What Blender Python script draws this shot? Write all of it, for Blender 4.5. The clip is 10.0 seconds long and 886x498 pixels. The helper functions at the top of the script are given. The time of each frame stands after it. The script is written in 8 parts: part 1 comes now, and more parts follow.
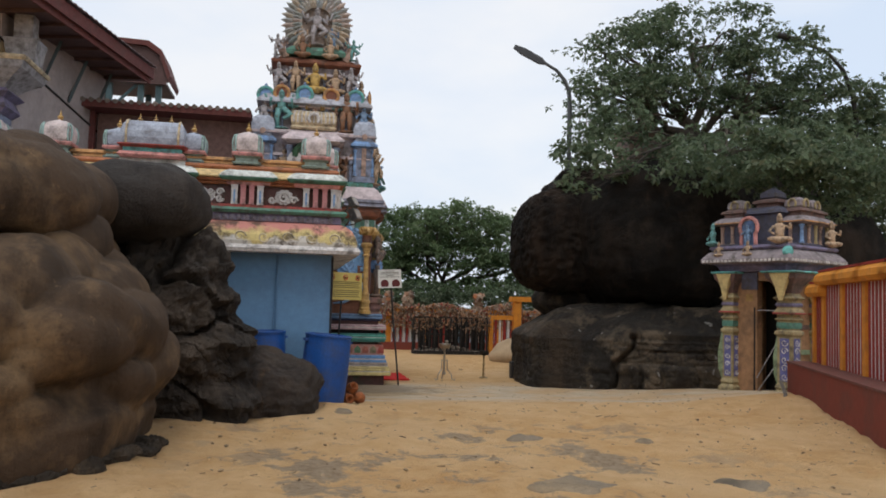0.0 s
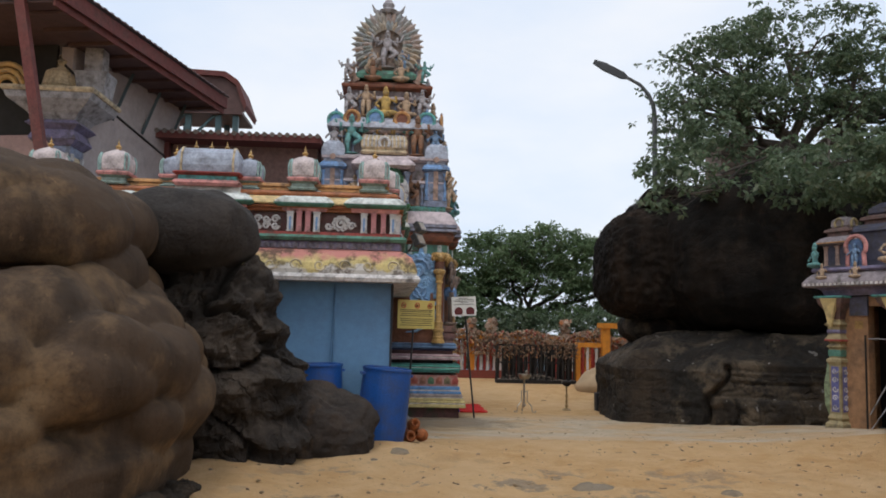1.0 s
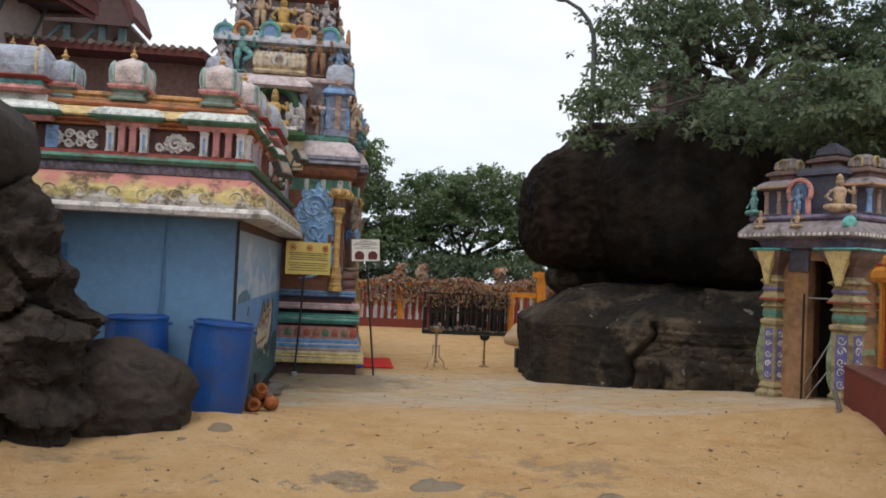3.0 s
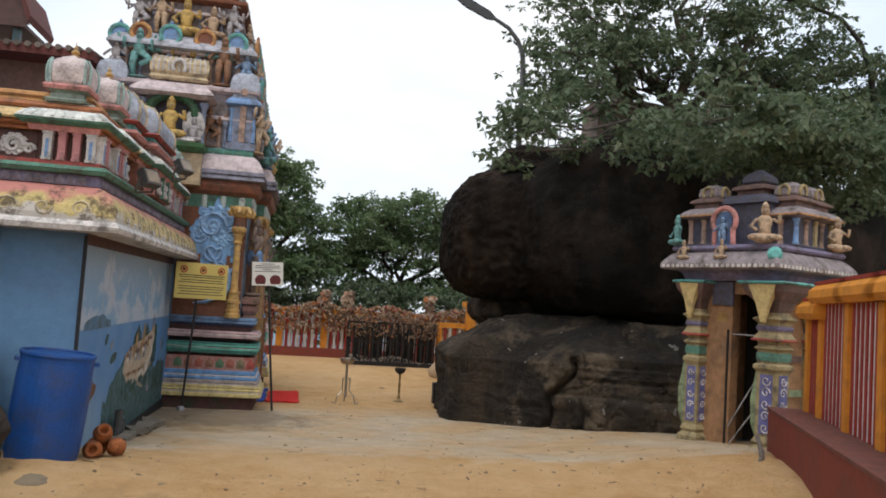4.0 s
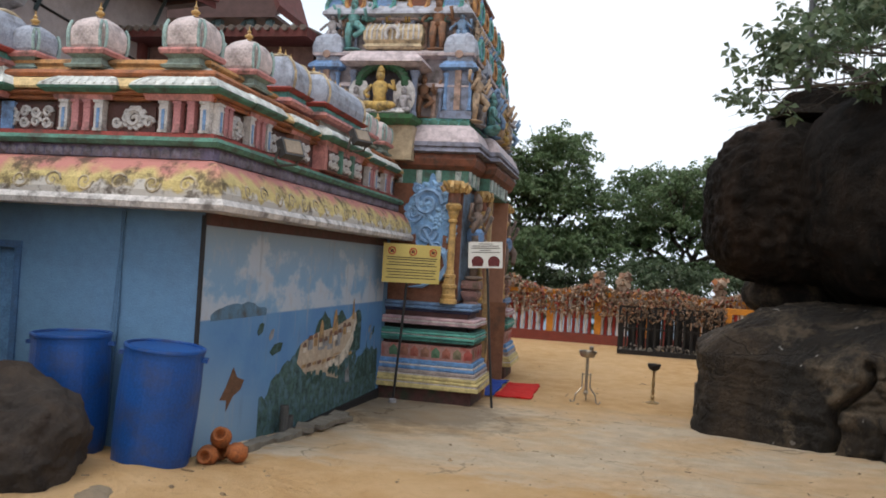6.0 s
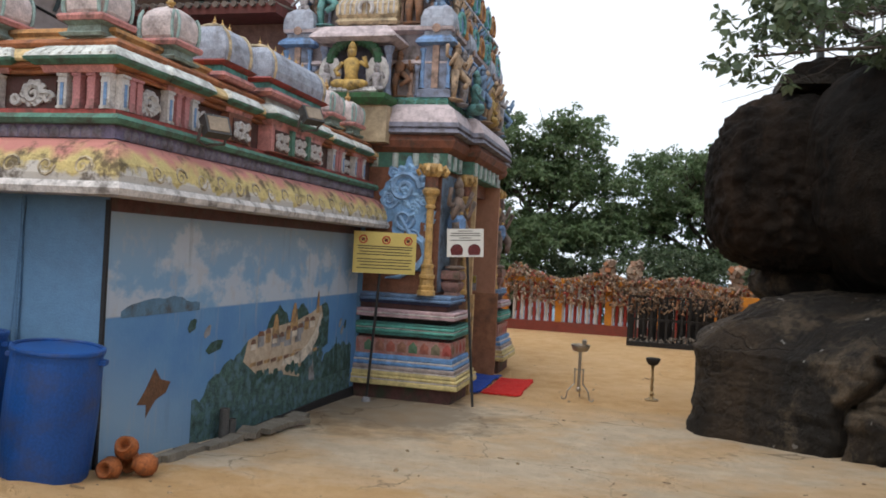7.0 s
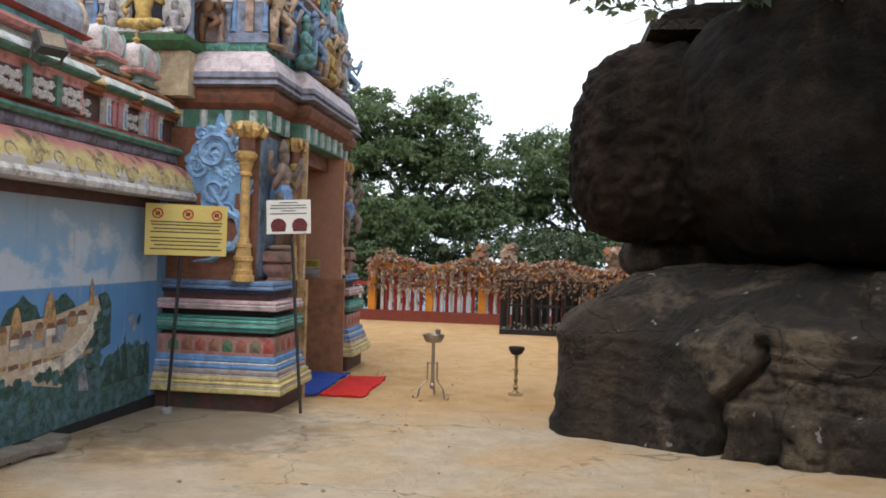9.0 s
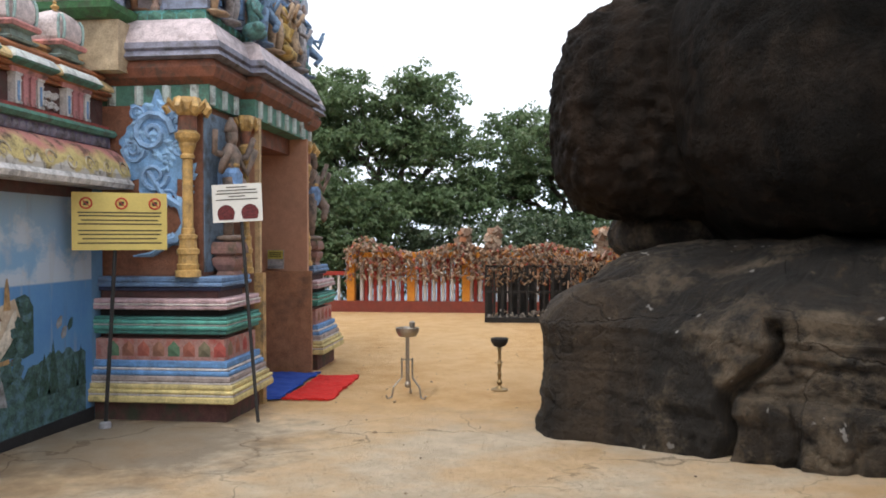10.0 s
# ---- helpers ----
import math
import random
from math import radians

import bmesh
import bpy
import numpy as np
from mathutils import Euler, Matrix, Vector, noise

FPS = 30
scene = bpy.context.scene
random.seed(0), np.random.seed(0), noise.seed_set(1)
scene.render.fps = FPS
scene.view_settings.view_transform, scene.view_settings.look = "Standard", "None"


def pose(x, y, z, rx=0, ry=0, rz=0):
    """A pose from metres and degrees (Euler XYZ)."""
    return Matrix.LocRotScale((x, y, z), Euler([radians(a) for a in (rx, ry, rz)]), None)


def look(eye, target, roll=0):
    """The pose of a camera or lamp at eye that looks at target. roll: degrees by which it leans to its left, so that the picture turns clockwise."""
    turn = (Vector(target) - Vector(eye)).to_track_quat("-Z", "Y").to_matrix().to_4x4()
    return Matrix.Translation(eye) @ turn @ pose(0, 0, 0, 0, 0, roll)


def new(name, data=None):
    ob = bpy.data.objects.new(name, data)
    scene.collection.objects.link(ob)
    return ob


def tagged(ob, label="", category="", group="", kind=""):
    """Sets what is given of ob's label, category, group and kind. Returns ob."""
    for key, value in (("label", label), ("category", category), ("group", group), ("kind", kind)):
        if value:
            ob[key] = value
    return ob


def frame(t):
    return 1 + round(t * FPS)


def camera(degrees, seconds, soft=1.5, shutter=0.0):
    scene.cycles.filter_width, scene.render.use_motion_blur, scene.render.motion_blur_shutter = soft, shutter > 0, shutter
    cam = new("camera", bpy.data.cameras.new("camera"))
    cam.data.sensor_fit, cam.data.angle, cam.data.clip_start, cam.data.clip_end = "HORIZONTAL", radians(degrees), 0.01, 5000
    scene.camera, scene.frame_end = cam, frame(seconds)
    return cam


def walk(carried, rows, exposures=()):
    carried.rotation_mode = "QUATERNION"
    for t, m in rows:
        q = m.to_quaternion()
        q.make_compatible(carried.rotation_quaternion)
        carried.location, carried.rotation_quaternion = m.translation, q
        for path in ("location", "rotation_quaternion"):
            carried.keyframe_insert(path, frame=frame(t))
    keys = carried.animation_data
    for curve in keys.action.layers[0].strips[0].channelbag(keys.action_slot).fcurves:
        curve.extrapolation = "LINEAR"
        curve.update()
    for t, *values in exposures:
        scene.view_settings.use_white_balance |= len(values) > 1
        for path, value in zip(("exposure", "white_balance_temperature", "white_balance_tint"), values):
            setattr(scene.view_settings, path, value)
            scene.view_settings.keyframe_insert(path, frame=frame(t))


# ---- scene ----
cam = camera(58.0, 10.0, soft=1.8)
PATH = [
    (0, (-0.509, -15.959, 1.636), (-0.143, -13.997, 1.769), 1.6),
    (0.5, (-0.278, -15.642, 1.681), (-0.204, -13.655, 1.893), 1.7),
    (1, (-0.029, -15.34, 1.713), (0.101, -13.353, 1.902), 1.3),
    (1.5, (0.202, -14.962, 1.719), (0.482, -12.987, 1.867), 1.7),
    (2, (0.529, -14.5, 1.707), (0.802, -12.523, 1.831), 2.2),
    (2.2, (0.634, -14.332, 1.695), (0.948, -12.359, 1.786), 1.7),
    (3.3, (1.393, -13.397, 1.799), (1.597, -11.409, 1.854), 2.8),
    (3.5, (1.515, -13.232, 1.792), (1.74, -11.248, 1.909), 3.2),
    (4, (1.915, -12.79, 1.799), (2.261, -10.825, 1.934), 3.7),
    (4.5, (2.301, -12.427, 1.842), (2.334, -10.429, 1.926), 3.8),
    (5, (2.661, -11.952, 1.86), (2.599, -9.953, 1.842), 3.8),
    (5.5, (2.994, -11.495, 1.907), (2.677, -9.52, 1.904), 3.0),
    (5.7, (3.102, -11.3, 1.916), (2.699, -9.341, 1.959), 3.4),
    (6.8, (3.779, -10.289, 1.96), (3.3, -8.347, 1.963), 3.4),
    (7, (3.821, -10.115, 1.954), (3.308, -8.182, 1.96), 3.0),
    (7.5, (3.905, -9.685, 1.937), (3.49, -7.729, 1.947), 1.9),
    (8, (4.055, -9.275, 1.904), (3.612, -7.325, 1.941), 1.4),
    (8.5, (4.133, -8.815, 1.803), (3.854, -6.835, 1.836), 1.5),
    (9, (4.179, -8.348, 1.77), (3.929, -6.364, 1.773), 1.8),
    (9.5, (4.234, -7.914, 1.742), (3.845, -5.952, 1.735), 0.1),
    (10, (4.268, -7.417, 1.738), (4.044, -5.43, 1.71), -0.1),
]
walk(cam, [(t, look(eye, target, roll)) for t, eye, target, roll in PATH],
     [(t, e, k, 10) for t, e, k in ((0, 0.08, 6600), (0.5, 0.15, 6350), (1, 0.1, 6400), (2, 0.13, 6600), (3.5, 0.32, 6700), (4.5, 0.38, 6650), (5.5, 0.48, 6550),
                                    (7, 0.46, 6550), (8, 0.5, 6500), (9, 0.82, 6500), (9.5, 0.95, 6500), (10, 0.98, 6500))])

# ---- light ----
world = bpy.data.worlds.new("sky")
scene.world = world
world.use_nodes = True
wn = world.node_tree.nodes
sky = wn.new("ShaderNodeTexSky")
sky.sky_type = "NISHITA"
sky.sun_disc = False
sky.sun_elevation, sky.sun_rotation = radians(55), radians(200)
sky.air_density, sky.dust_density, sky.ozone_density = 1.0, 4.0, 1.0
desat = wn.new("ShaderNodeMixRGB")
desat.inputs[0].default_value = 0.8
desat.inputs[2].default_value = (7.9, 8.05, 8.3, 1)
world.node_tree.links.new(sky.outputs[0], desat.inputs[1])
cloud_tc = wn.new("ShaderNodeTexCoord")
cloud = wn.new("ShaderNodeTexNoise")
cloud.inputs["Scale"].default_value, cloud.inputs["Detail"].default_value = 2.2, 6.0
cloud_map = wn.new("ShaderNodeMapping")
cloud_map.inputs["Scale"].default_value = (1, 1, 2.5)
world.node_tree.links.new(cloud_tc.outputs["Generated"], cloud_map.inputs[0])
world.node_tree.links.new(cloud_map.outputs[0], cloud.inputs["Vector"])
cloud_ramp = wn.new("ShaderNodeValToRGB")
cloud_ramp.color_ramp.elements[0].position, cloud_ramp.color_ramp.elements[1].position = 0.35, 0.62
cloud_ramp.color_ramp.elements[0].color = (0.80, 0.90, 1.03, 1)
cloud_ramp.color_ramp.elements[1].color = (1.04, 1.04, 1.04, 1)
world.node_tree.links.new(cloud.outputs[0], cloud_ramp.inputs[0])
cloud_mul = wn.new("ShaderNodeMixRGB")
cloud_mul.blend_type = "MULTIPLY"
cloud_mul.inputs[0].default_value = 1.0
world.node_tree.links.new(desat.outputs[0], cloud_mul.inputs[1])
world.node_tree.links.new(cloud_ramp.outputs[0], cloud_mul.inputs[2])
world.node_tree.links.new(cloud_mul.outputs[0], wn["Background"].inputs[0])
wn["Background"].inputs[1].default_value = 0.12
sun_data = bpy.data.lights.new("sun", "SUN")
sun_data.energy, sun_data.angle, sun_data.color = 0.9, radians(25), (1.0, 0.97, 0.92)
sun = new("sun", sun_data)
sun.matrix_world = look((-6, -14, 30), (0, 0, 0))
scene.view_settings.exposure = 0.0


# ---- materials ----
def mat(name, base, rough=0.8, vary=0.25, scale=6.0, fine=60.0, bump=0.3, stain=None, stain_amount=0.5, stain_scale=1.2,
        metal=0.0, spec=0.3, per_object=0.0, streak=False, bump_dist=0.01):
    """Base colour with variation at two scales, optional stains, relief by noise."""
    m = bpy.data.materials.new(name)
    m.use_nodes = True
    nt = m.node_tree
    n, l = nt.nodes, nt.links
    b = n["Principled BSDF"]
    b.inputs["Roughness"].default_value = rough
    b.inputs["Metallic"].default_value = metal
    b.inputs["Specular IOR Level"].default_value = spec
    tc = n.new("ShaderNodeTexCoord")
    n1 = n.new("ShaderNodeTexNoise")
    n1.inputs["Scale"].default_value, n1.inputs["Detail"].default_value = scale, 5
    n2 = n.new("ShaderNodeTexNoise")
    n2.inputs["Scale"].default_value, n2.inputs["Detail"].default_value = fine, 4
    for k in (n1, n2):
        l.new(tc.outputs["Object"], k.inputs["Vector"])
    mixn = n.new("ShaderNodeMath")
    mixn.operation = "ADD"
    l.new(n1.outputs[0], mixn.inputs[0])
    l.new(n2.outputs[0], mixn.inputs[1])
    ramp = n.new("ShaderNodeMapRange")
    ramp.inputs[1].default_value, ramp.inputs[2].default_value = 0.7, 1.3
    ramp.inputs[3].default_value, ramp.inputs[4].default_value = 1 - vary, 1 + vary
    l.new(mixn.outputs[0], ramp.inputs[0])
    mul = n.new("ShaderNodeMixRGB")
    mul.blend_type = "MULTIPLY"
    mul.inputs[0].default_value = 1
    mul.inputs[1].default_value = (*base, 1)
    l.new(ramp.outputs[0], mul.inputs[2])
    out = mul.outputs[0]
    if stain:
        n3 = n.new("ShaderNodeTexNoise")
        n3.inputs["Scale"].default_value, n3.inputs["Detail"].default_value = stain_scale, 8
        n3.inputs["Roughness"].default_value = 0.65
        if streak:
            mp = n.new("ShaderNodeMapping")
            mp.inputs["Scale"].default_value = (1, 1, 0.18)
            l.new(tc.outputs["Object"], mp.inputs[0])
            l.new(mp.outputs[0], n3.inputs["Vector"])
        else:
            l.new(tc.outputs["Object"], n3.inputs["Vector"])
        r3 = n.new("ShaderNodeMapRange")
        r3.inputs[1].default_value, r3.inputs[2].default_value = 0.48, 0.66
        r3.inputs[3].default_value, r3.inputs[4].default_value = 0, stain_amount
        l.new(n3.outputs[0], r3.inputs[0])
        mx = n.new("ShaderNodeMixRGB")
        l.new(r3.outputs[0], mx.inputs[0])
        l.new(out, mx.inputs[1])
        mx.inputs[2].default_value = (*stain, 1)
        out = mx.outputs[0]
    if per_object:
        oi = n.new("ShaderNodeObjectInfo")
        rr = n.new("ShaderNodeMapRange")
        rr.inputs[3].default_value, rr.inputs[4].default_value = 1 - per_object, 1 + per_object
        l.new(oi.outputs["Random"], rr.inputs[0])
        mo = n.new("ShaderNodeMixRGB")
        mo.blend_type = "MULTIPLY"
        mo.inputs[0].default_value = 1
        l.new(out, mo.inputs[1])
        l.new(rr.outputs[0], mo.inputs[2])
        out = mo.outputs[0]
    l.new(out, b.inputs["Base Color"])
    if bump:
        bp = n.new("ShaderNodeBump")
        bp.inputs["Strength"].default_value, bp.inputs["Distance"].default_value = bump, bump_dist
        l.new(mixn.outputs[0], bp.inputs["Height"])
        l.new(bp.outputs[0], b.inputs["Normal"])
    return m


GRIME = (0.07, 0.06, 0.05)


def paint(name, c, **kw):
    """Weathered temple paint: dulled, with dirt streaks and chips."""
    a = dict(rough=0.75, vary=0.32, scale=11, fine=70, bump=0.35, stain=GRIME, stain_amount=0.8, stain_scale=6.5)
    a.update(kw)
    return mat(name, c, **a)


M_BLUE = paint("blue_wall", (0.115, 0.225, 0.36), stain_amount=0.25, stain_scale=1.5, vary=0.1)
M_YELLOW = paint("paint_yellow", (0.55, 0.42, 0.13))
M_PINK = paint("paint_pink", (0.5, 0.22, 0.2))
M_RED = paint("paint_red", (0.33, 0.07, 0.06))
M_WHITE = paint("paint_white", (0.55, 0.52, 0.5))
M_GREEN = paint("paint_green", (0.09, 0.21, 0.16))
M_TEAL = paint("paint_teal", (0.12, 0.36, 0.34))
M_LBLUE = paint("paint_light_blue", (0.17, 0.29, 0.5))
M_PURPLE = paint("paint_purple", (0.16, 0.14, 0.22))
M_ORANGE = paint("paint_orange", (0.48, 0.25, 0.1))
M_GOLD = paint("paint_gold", (0.5, 0.31, 0.11), rough=0.42, stain_amount=0.55)
M_BROWN = paint("paint_brown", (0.2, 0.08, 0.05))
M_CREAM = paint("paint_cream", (0.5, 0.4, 0.26))
M_GREY = paint("paint_grey", (0.3, 0.29, 0.3))
# near-black standing in for shade inside openings; also used for printed bars
M_DARK = mat("shade_and_print_black", (0.02, 0.018, 0.016))
M_DRUM = mat("blue_plastic", (0.010, 0.062, 0.235), rough=0.42, vary=0.25, scale=3, bump=0.06, spec=0.3, stain=(0.06, 0.05, 0.045), stain_amount=0.4, stain_scale=4.5)


# ---- builders ----
def thing(name, label, category, at=(0, 0, 0), rz=0, group="", kind=""):
    e = new(name)
    e.empty_display_size = 0.1
    e.matrix_world = pose(*at, 0, 0, rz)
    return tagged(e, label, category, group, kind)


def part(name, bm, material, parent=None, label="", smooth=False):
    me = bpy.data.meshes.new(name)
    bmesh.ops.recalc_face_normals(bm, faces=bm.faces[:])
    bm.to_mesh(me)
    bm.free()
    if smooth:
        for p in me.polygons:
            p.use_smooth = True
    for m in material if isinstance(material, (list, tuple)) else [material]:
        me.materials.append(m)
    ob = new(name, me)
    if parent:
        ob.parent = parent
    if label:
        ob["label"] = label
    return ob


def box(bm, x0, x1, y0, y1, z0, z1, m=None):
    vs = [bm.verts.new((x, y, z)) for z in (z0, z1) for x, y in ((x0, y0), (x1, y0), (x1, y1), (x0, y1))]
    if m:
        for v in vs:
            v.co = m @ v.co
    for f in ((3, 2, 1, 0), (4, 5, 6, 7), (0, 1, 5, 4), (1, 2, 6, 5), (2, 3, 7, 6), (3, 0, 4, 7)):
        bm.faces.new([vs[i] for i in f])
    return bm


def bar(bm, a, b, w, h=None):
    """A square bar from a to b."""
    a, b = Vector(a), Vector(b)
    q = (b - a).to_track_quat("Z", "Y").to_matrix().to_4x4()
    h = h or w
    return box(bm, -w / 2, w / 2, -h / 2, h / 2, 0, (b - a).length, Matrix.Translation(a) @ q)


def tiers(bm, rows, cx=0, cy=0):
    """Rectangular sections stacked: rows of (half x, half y, z)."""
    rings = [[bm.verts.new((cx + sx * hx, cy + sy * hy, z)) for sx, sy in ((-1, -1), (1, -1), (1, 1), (-1, 1))] for hx, hy, z in rows]
    for a, b in zip(rings, rings[1:]):
        for i in range(4):
            bm.faces.new((a[i], a[(i + 1) % 4], b[(i + 1) % 4], b[i]))
    bm.faces.new(rings[0][::-1])
    bm.faces.new(rings[-1])
    return bm


def lathe(bm, rows, seg=16, cx=0, cy=0, m=None, sx=1.0, sy=1.0):
    """A turned body: rows of (radius, z)."""
    rings = [[bm.verts.new((cx + sx * r * math.cos(2 * math.pi * i / seg), cy + sy * r * math.sin(2 * math.pi * i / seg), z))
              for i in range(seg)] for r, z in rows]
    if m:
        for ring in rings:
            for v in ring:
                v.co = m @ v.co
    for a, b in zip(rings, rings[1:]):
        for i in range(seg):
            bm.faces.new((a[i], a[(i + 1) % seg], b[(i + 1) % seg], b[i]))
    bm.faces.new(rings[0][::-1])
    bm.faces.new(rings[-1])
    return bm


def sweep(bm, profile, path):
    """A moulding: a closed profile of (outward, z) along plan corners, mitred; outward is to the right of the way."""
    n = len(path)
    rings = []
    for i, p in enumerate(path):
        p = Vector(p)
        d0 = (p - Vector(path[i - 1])).normalized() if i else None
        d1 = (Vector(path[i + 1]) - p).normalized() if i < n - 1 else None
        n0 = Vector((d0.y, -d0.x)) if d0 else Vector((d1.y, -d1.x))
        n1 = Vector((d1.y, -d1.x)) if d1 else n0
        o = (n0 + n1).normalized()
        o /= max(0.3, o.dot(n0))
        rings.append([bm.verts.new((p.x + o.x * a, p.y + o.y * a, z)) for a, z in profile])
    k = len(profile)
    for a, b in zip(rings, rings[1:]):
        for i in range(k):
            bm.faces.new((a[i], a[(i + 1) % k], b[(i + 1) % k], b[i]))
    bm.faces.new(rings[0])
    bm.faces.new(rings[-1][::-1])
    return bm


def tube(bm, pts, r, seg=8):
    """A round bar along points; r one radius or one a point."""
    pts = [Vector(p) for p in pts]
    rs = r if isinstance(r, (list, tuple)) else [r] * len(pts)
    rings = []
    for i, p in enumerate(pts):
        d = (pts[min(i + 1, len(pts) - 1)] - pts[max(i - 1, 0)]).normalized()
        a = d.orthogonal().normalized() if i == 0 else (a - a.dot(d) * d).normalized()
        b = d.cross(a)
        rings.append([bm.verts.new(p + rs[i] * (math.cos(2 * math.pi * k / seg) * a + math.sin(2 * math.pi * k / seg) * b)) for k in range(seg)])
    for a0, b0 in zip(rings, rings[1:]):
        for i in range(seg):
            bm.faces.new((a0[i], a0[(i + 1) % seg], b0[(i + 1) % seg], b0[i]))
    bm.faces.new(rings[0][::-1])
    bm.faces.new(rings[-1])
    return bm


def ground_z(x, y):
    """The yard: level behind, rising on to the sandy bank in front."""
    def s(a, b, v):
        v = min(1, max(0, (v - a) / (b - a)))
        return v * v * (3 - 2 * v)
    z = -0.07 + 0.09 * s(1.5, -2.0, y) + 0.26 * s(-1.5, -6.0, y) + 0.07 * s(4, 10, y)
    return z + 0.16 * s(4.8, 7.2, x) * s(0.5, -3.0, y) * s(-9.0, -5.0, y)


def share(ob, parent, x, y, z, rz=0, s=1.0):
    """Another piece on the same mesh, with its own pieces."""
    o = ob.copy()
    scene.collection.objects.link(o)
    o.parent = parent
    o.matrix_basis = pose(x, y, z, 0, 0, rz) @ Matrix.Diagonal((s, s, s, 1))
    for c in ob.children:
        k = c.copy()
        scene.collection.objects.link(k)
        k.parent = o
    return o


def poly_mat(name, ramp, rough=0.8, bump=0.2):
    """Paint whose colour varies from island to island."""
    m = bpy.data.materials.new(name)
    m.use_nodes = True
    n, l = m.node_tree.nodes, m.node_tree.links
    b = n["Principled BSDF"]
    b.inputs["Roughness"].default_value = rough
    geo = n.new("ShaderNodeNewGeometry")
    r = n.new("ShaderNodeValToRGB")
    r.color_ramp.interpolation = "LINEAR"
    el = r.color_ramp.elements
    while len(el) < len(ramp):
        el.new(0.5)
    for i, c in enumerate(ramp):
        el[i].position = i / (len(ramp) - 1)
        el[i].color = (*c, 1)
    l.new(geo.outputs["Random Per Island"], r.inputs[0])
    tc = n.new("ShaderNodeTexCoord")
    nz = n.new("ShaderNodeTexNoise")
    nz.inputs["Scale"].default_value = 25
    l.new(tc.outputs["Object"], nz.inputs["Vector"])
    mr = n.new("ShaderNodeMapRange")
    mr.inputs[3].default_value, mr.inputs[4].default_value = 0.6, 1.4
    l.new(nz.outputs[0], mr.inputs[0])
    mu = n.new("ShaderNodeMixRGB")
    mu.blend_type = "MULTIPLY"
    mu.inputs[0].default_value = 1
    l.new(r.outputs[0], mu.inputs[1])
    l.new(mr.outputs[0], mu.inputs[2])
    l.new(mu.outputs[0], b.inputs["Base Color"])
    return m


# ---- ground ----
def ground_material():
    m = bpy.data.materials.new("sand_and_worn_concrete")
    m.use_nodes = True
    n, l = m.node_tree.nodes, m.node_tree.links
    b = n["Principled BSDF"]
    b.inputs["Roughness"].default_value = 0.95
    b.inputs["Specular IOR Level"].default_value = 0.2
    tc = n.new("ShaderNodeTexCoord")

    def noi(scale, detail=5, rough=0.55):
        k = n.new("ShaderNodeTexNoise")
        k.inputs["Scale"].default_value, k.inputs["Detail"].default_value, k.inputs["Roughness"].default_value = scale, detail, rough
        l.new(tc.outputs["Object"], k.inputs["Vector"])
        return k.outputs[0]

    def rng(sock, a, b_, c, d):
        k = n.new("ShaderNodeMapRange")
        for i, v in enumerate((a, b_, c, d)):
            k.inputs[i + 1].default_value = v
        l.new(sock, k.inputs[0])
        return k.outputs[0]

    def mixc(f, c1, c2):
        k = n.new("ShaderNodeMixRGB")
        for sck, v in ((k.inputs[0], f), (k.inputs[1], c1), (k.inputs[2], c2)):
            if isinstance(v, tuple):
                sck.default_value = (*v, 1)
            elif isinstance(v, float):
                sck.default_value = v
            else:
                l.new(v, sck)
        return k.outputs[0]

    def math_(op, a, c):
        k = n.new("ShaderNodeMath")
        k.operation = op
        for sck, v in ((k.inputs[0], a), (k.inputs[1], c)):
            if isinstance(v, float):
                sck.default_value = v
            else:
                l.new(v, sck)
        return k.outputs[0]

    big, mid, fine, grit = noi(0.5), noi(3.0, 8, 0.65), noi(14, 8, 0.7), noi(90, 3)
    sand = mixc(rng(mid, 0.35, 0.65, 0, 1), (0.580, 0.336, 0.139), (0.696, 0.452, 0.226))
    sand = mixc(rng(fine, 0.52, 0.72, 0, 0.55), sand, (0.418, 0.232, 0.099))
    sand = mixc(rng(big, 0.4, 0.65, 0, 0.45), sand, (0.719, 0.499, 0.278))
    conc = mixc(rng(mid, 0.35, 0.65, 0, 1), (0.57, 0.455, 0.32), (0.70, 0.57, 0.41))
    conc = mixc(rng(fine, 0.55, 0.7, 0, 0.5), conc, (0.348, 0.261, 0.174))
    sep = n.new("ShaderNodeSeparateXYZ")
    l.new(tc.outputs["Object"], sep.inputs[0])
    wob = math_("MULTIPLY", math_("SUBTRACT", mid, 0.5), 1.6)
    yy = math_("ADD", sep.outputs[1], wob)
    lo = rng(yy, -4.85, -4.45, 0, 1)
    hi = rng(yy, 1.2, -0.2, 0, 1)
    both = math_("MULTIPLY", lo, hi)
    cover = rng(noi(0.8, 8, 0.6), 0.42, 0.58, 0.35, 1.0)
    base = mixc(math_("MULTIPLY", both, cover), sand, conc)
    damp_d = n.new("ShaderNodeVectorMath")
    damp_d.operation = "DISTANCE"
    l.new(tc.outputs["Object"], damp_d.inputs[0])
    damp_d.inputs[1].default_value = (0.85, -0.95, 0.03)
    damp = rng(math_("ADD", damp_d.outputs["Value"], math_("MULTIPLY", wob, 1.2)), 0.9, 1.7, 0.6, 0)
    base = mixc(damp, base, (0.15, 0.115, 0.085))
    # bare bedrock showing through the sand in front
    patch_ = math_("MULTIPLY", rng(noi(1.15, 12, 0.72), 0.53, 0.57, 0, 1), math_("MULTIPLY", rng(yy, -6.6, -7.6, 0, 1), math_("MULTIPLY", rng(sep.outputs[0], -1.6, -0.6, 0, 1), rng(sep.outputs[0], 4.2, 2.6, 0, 1))))
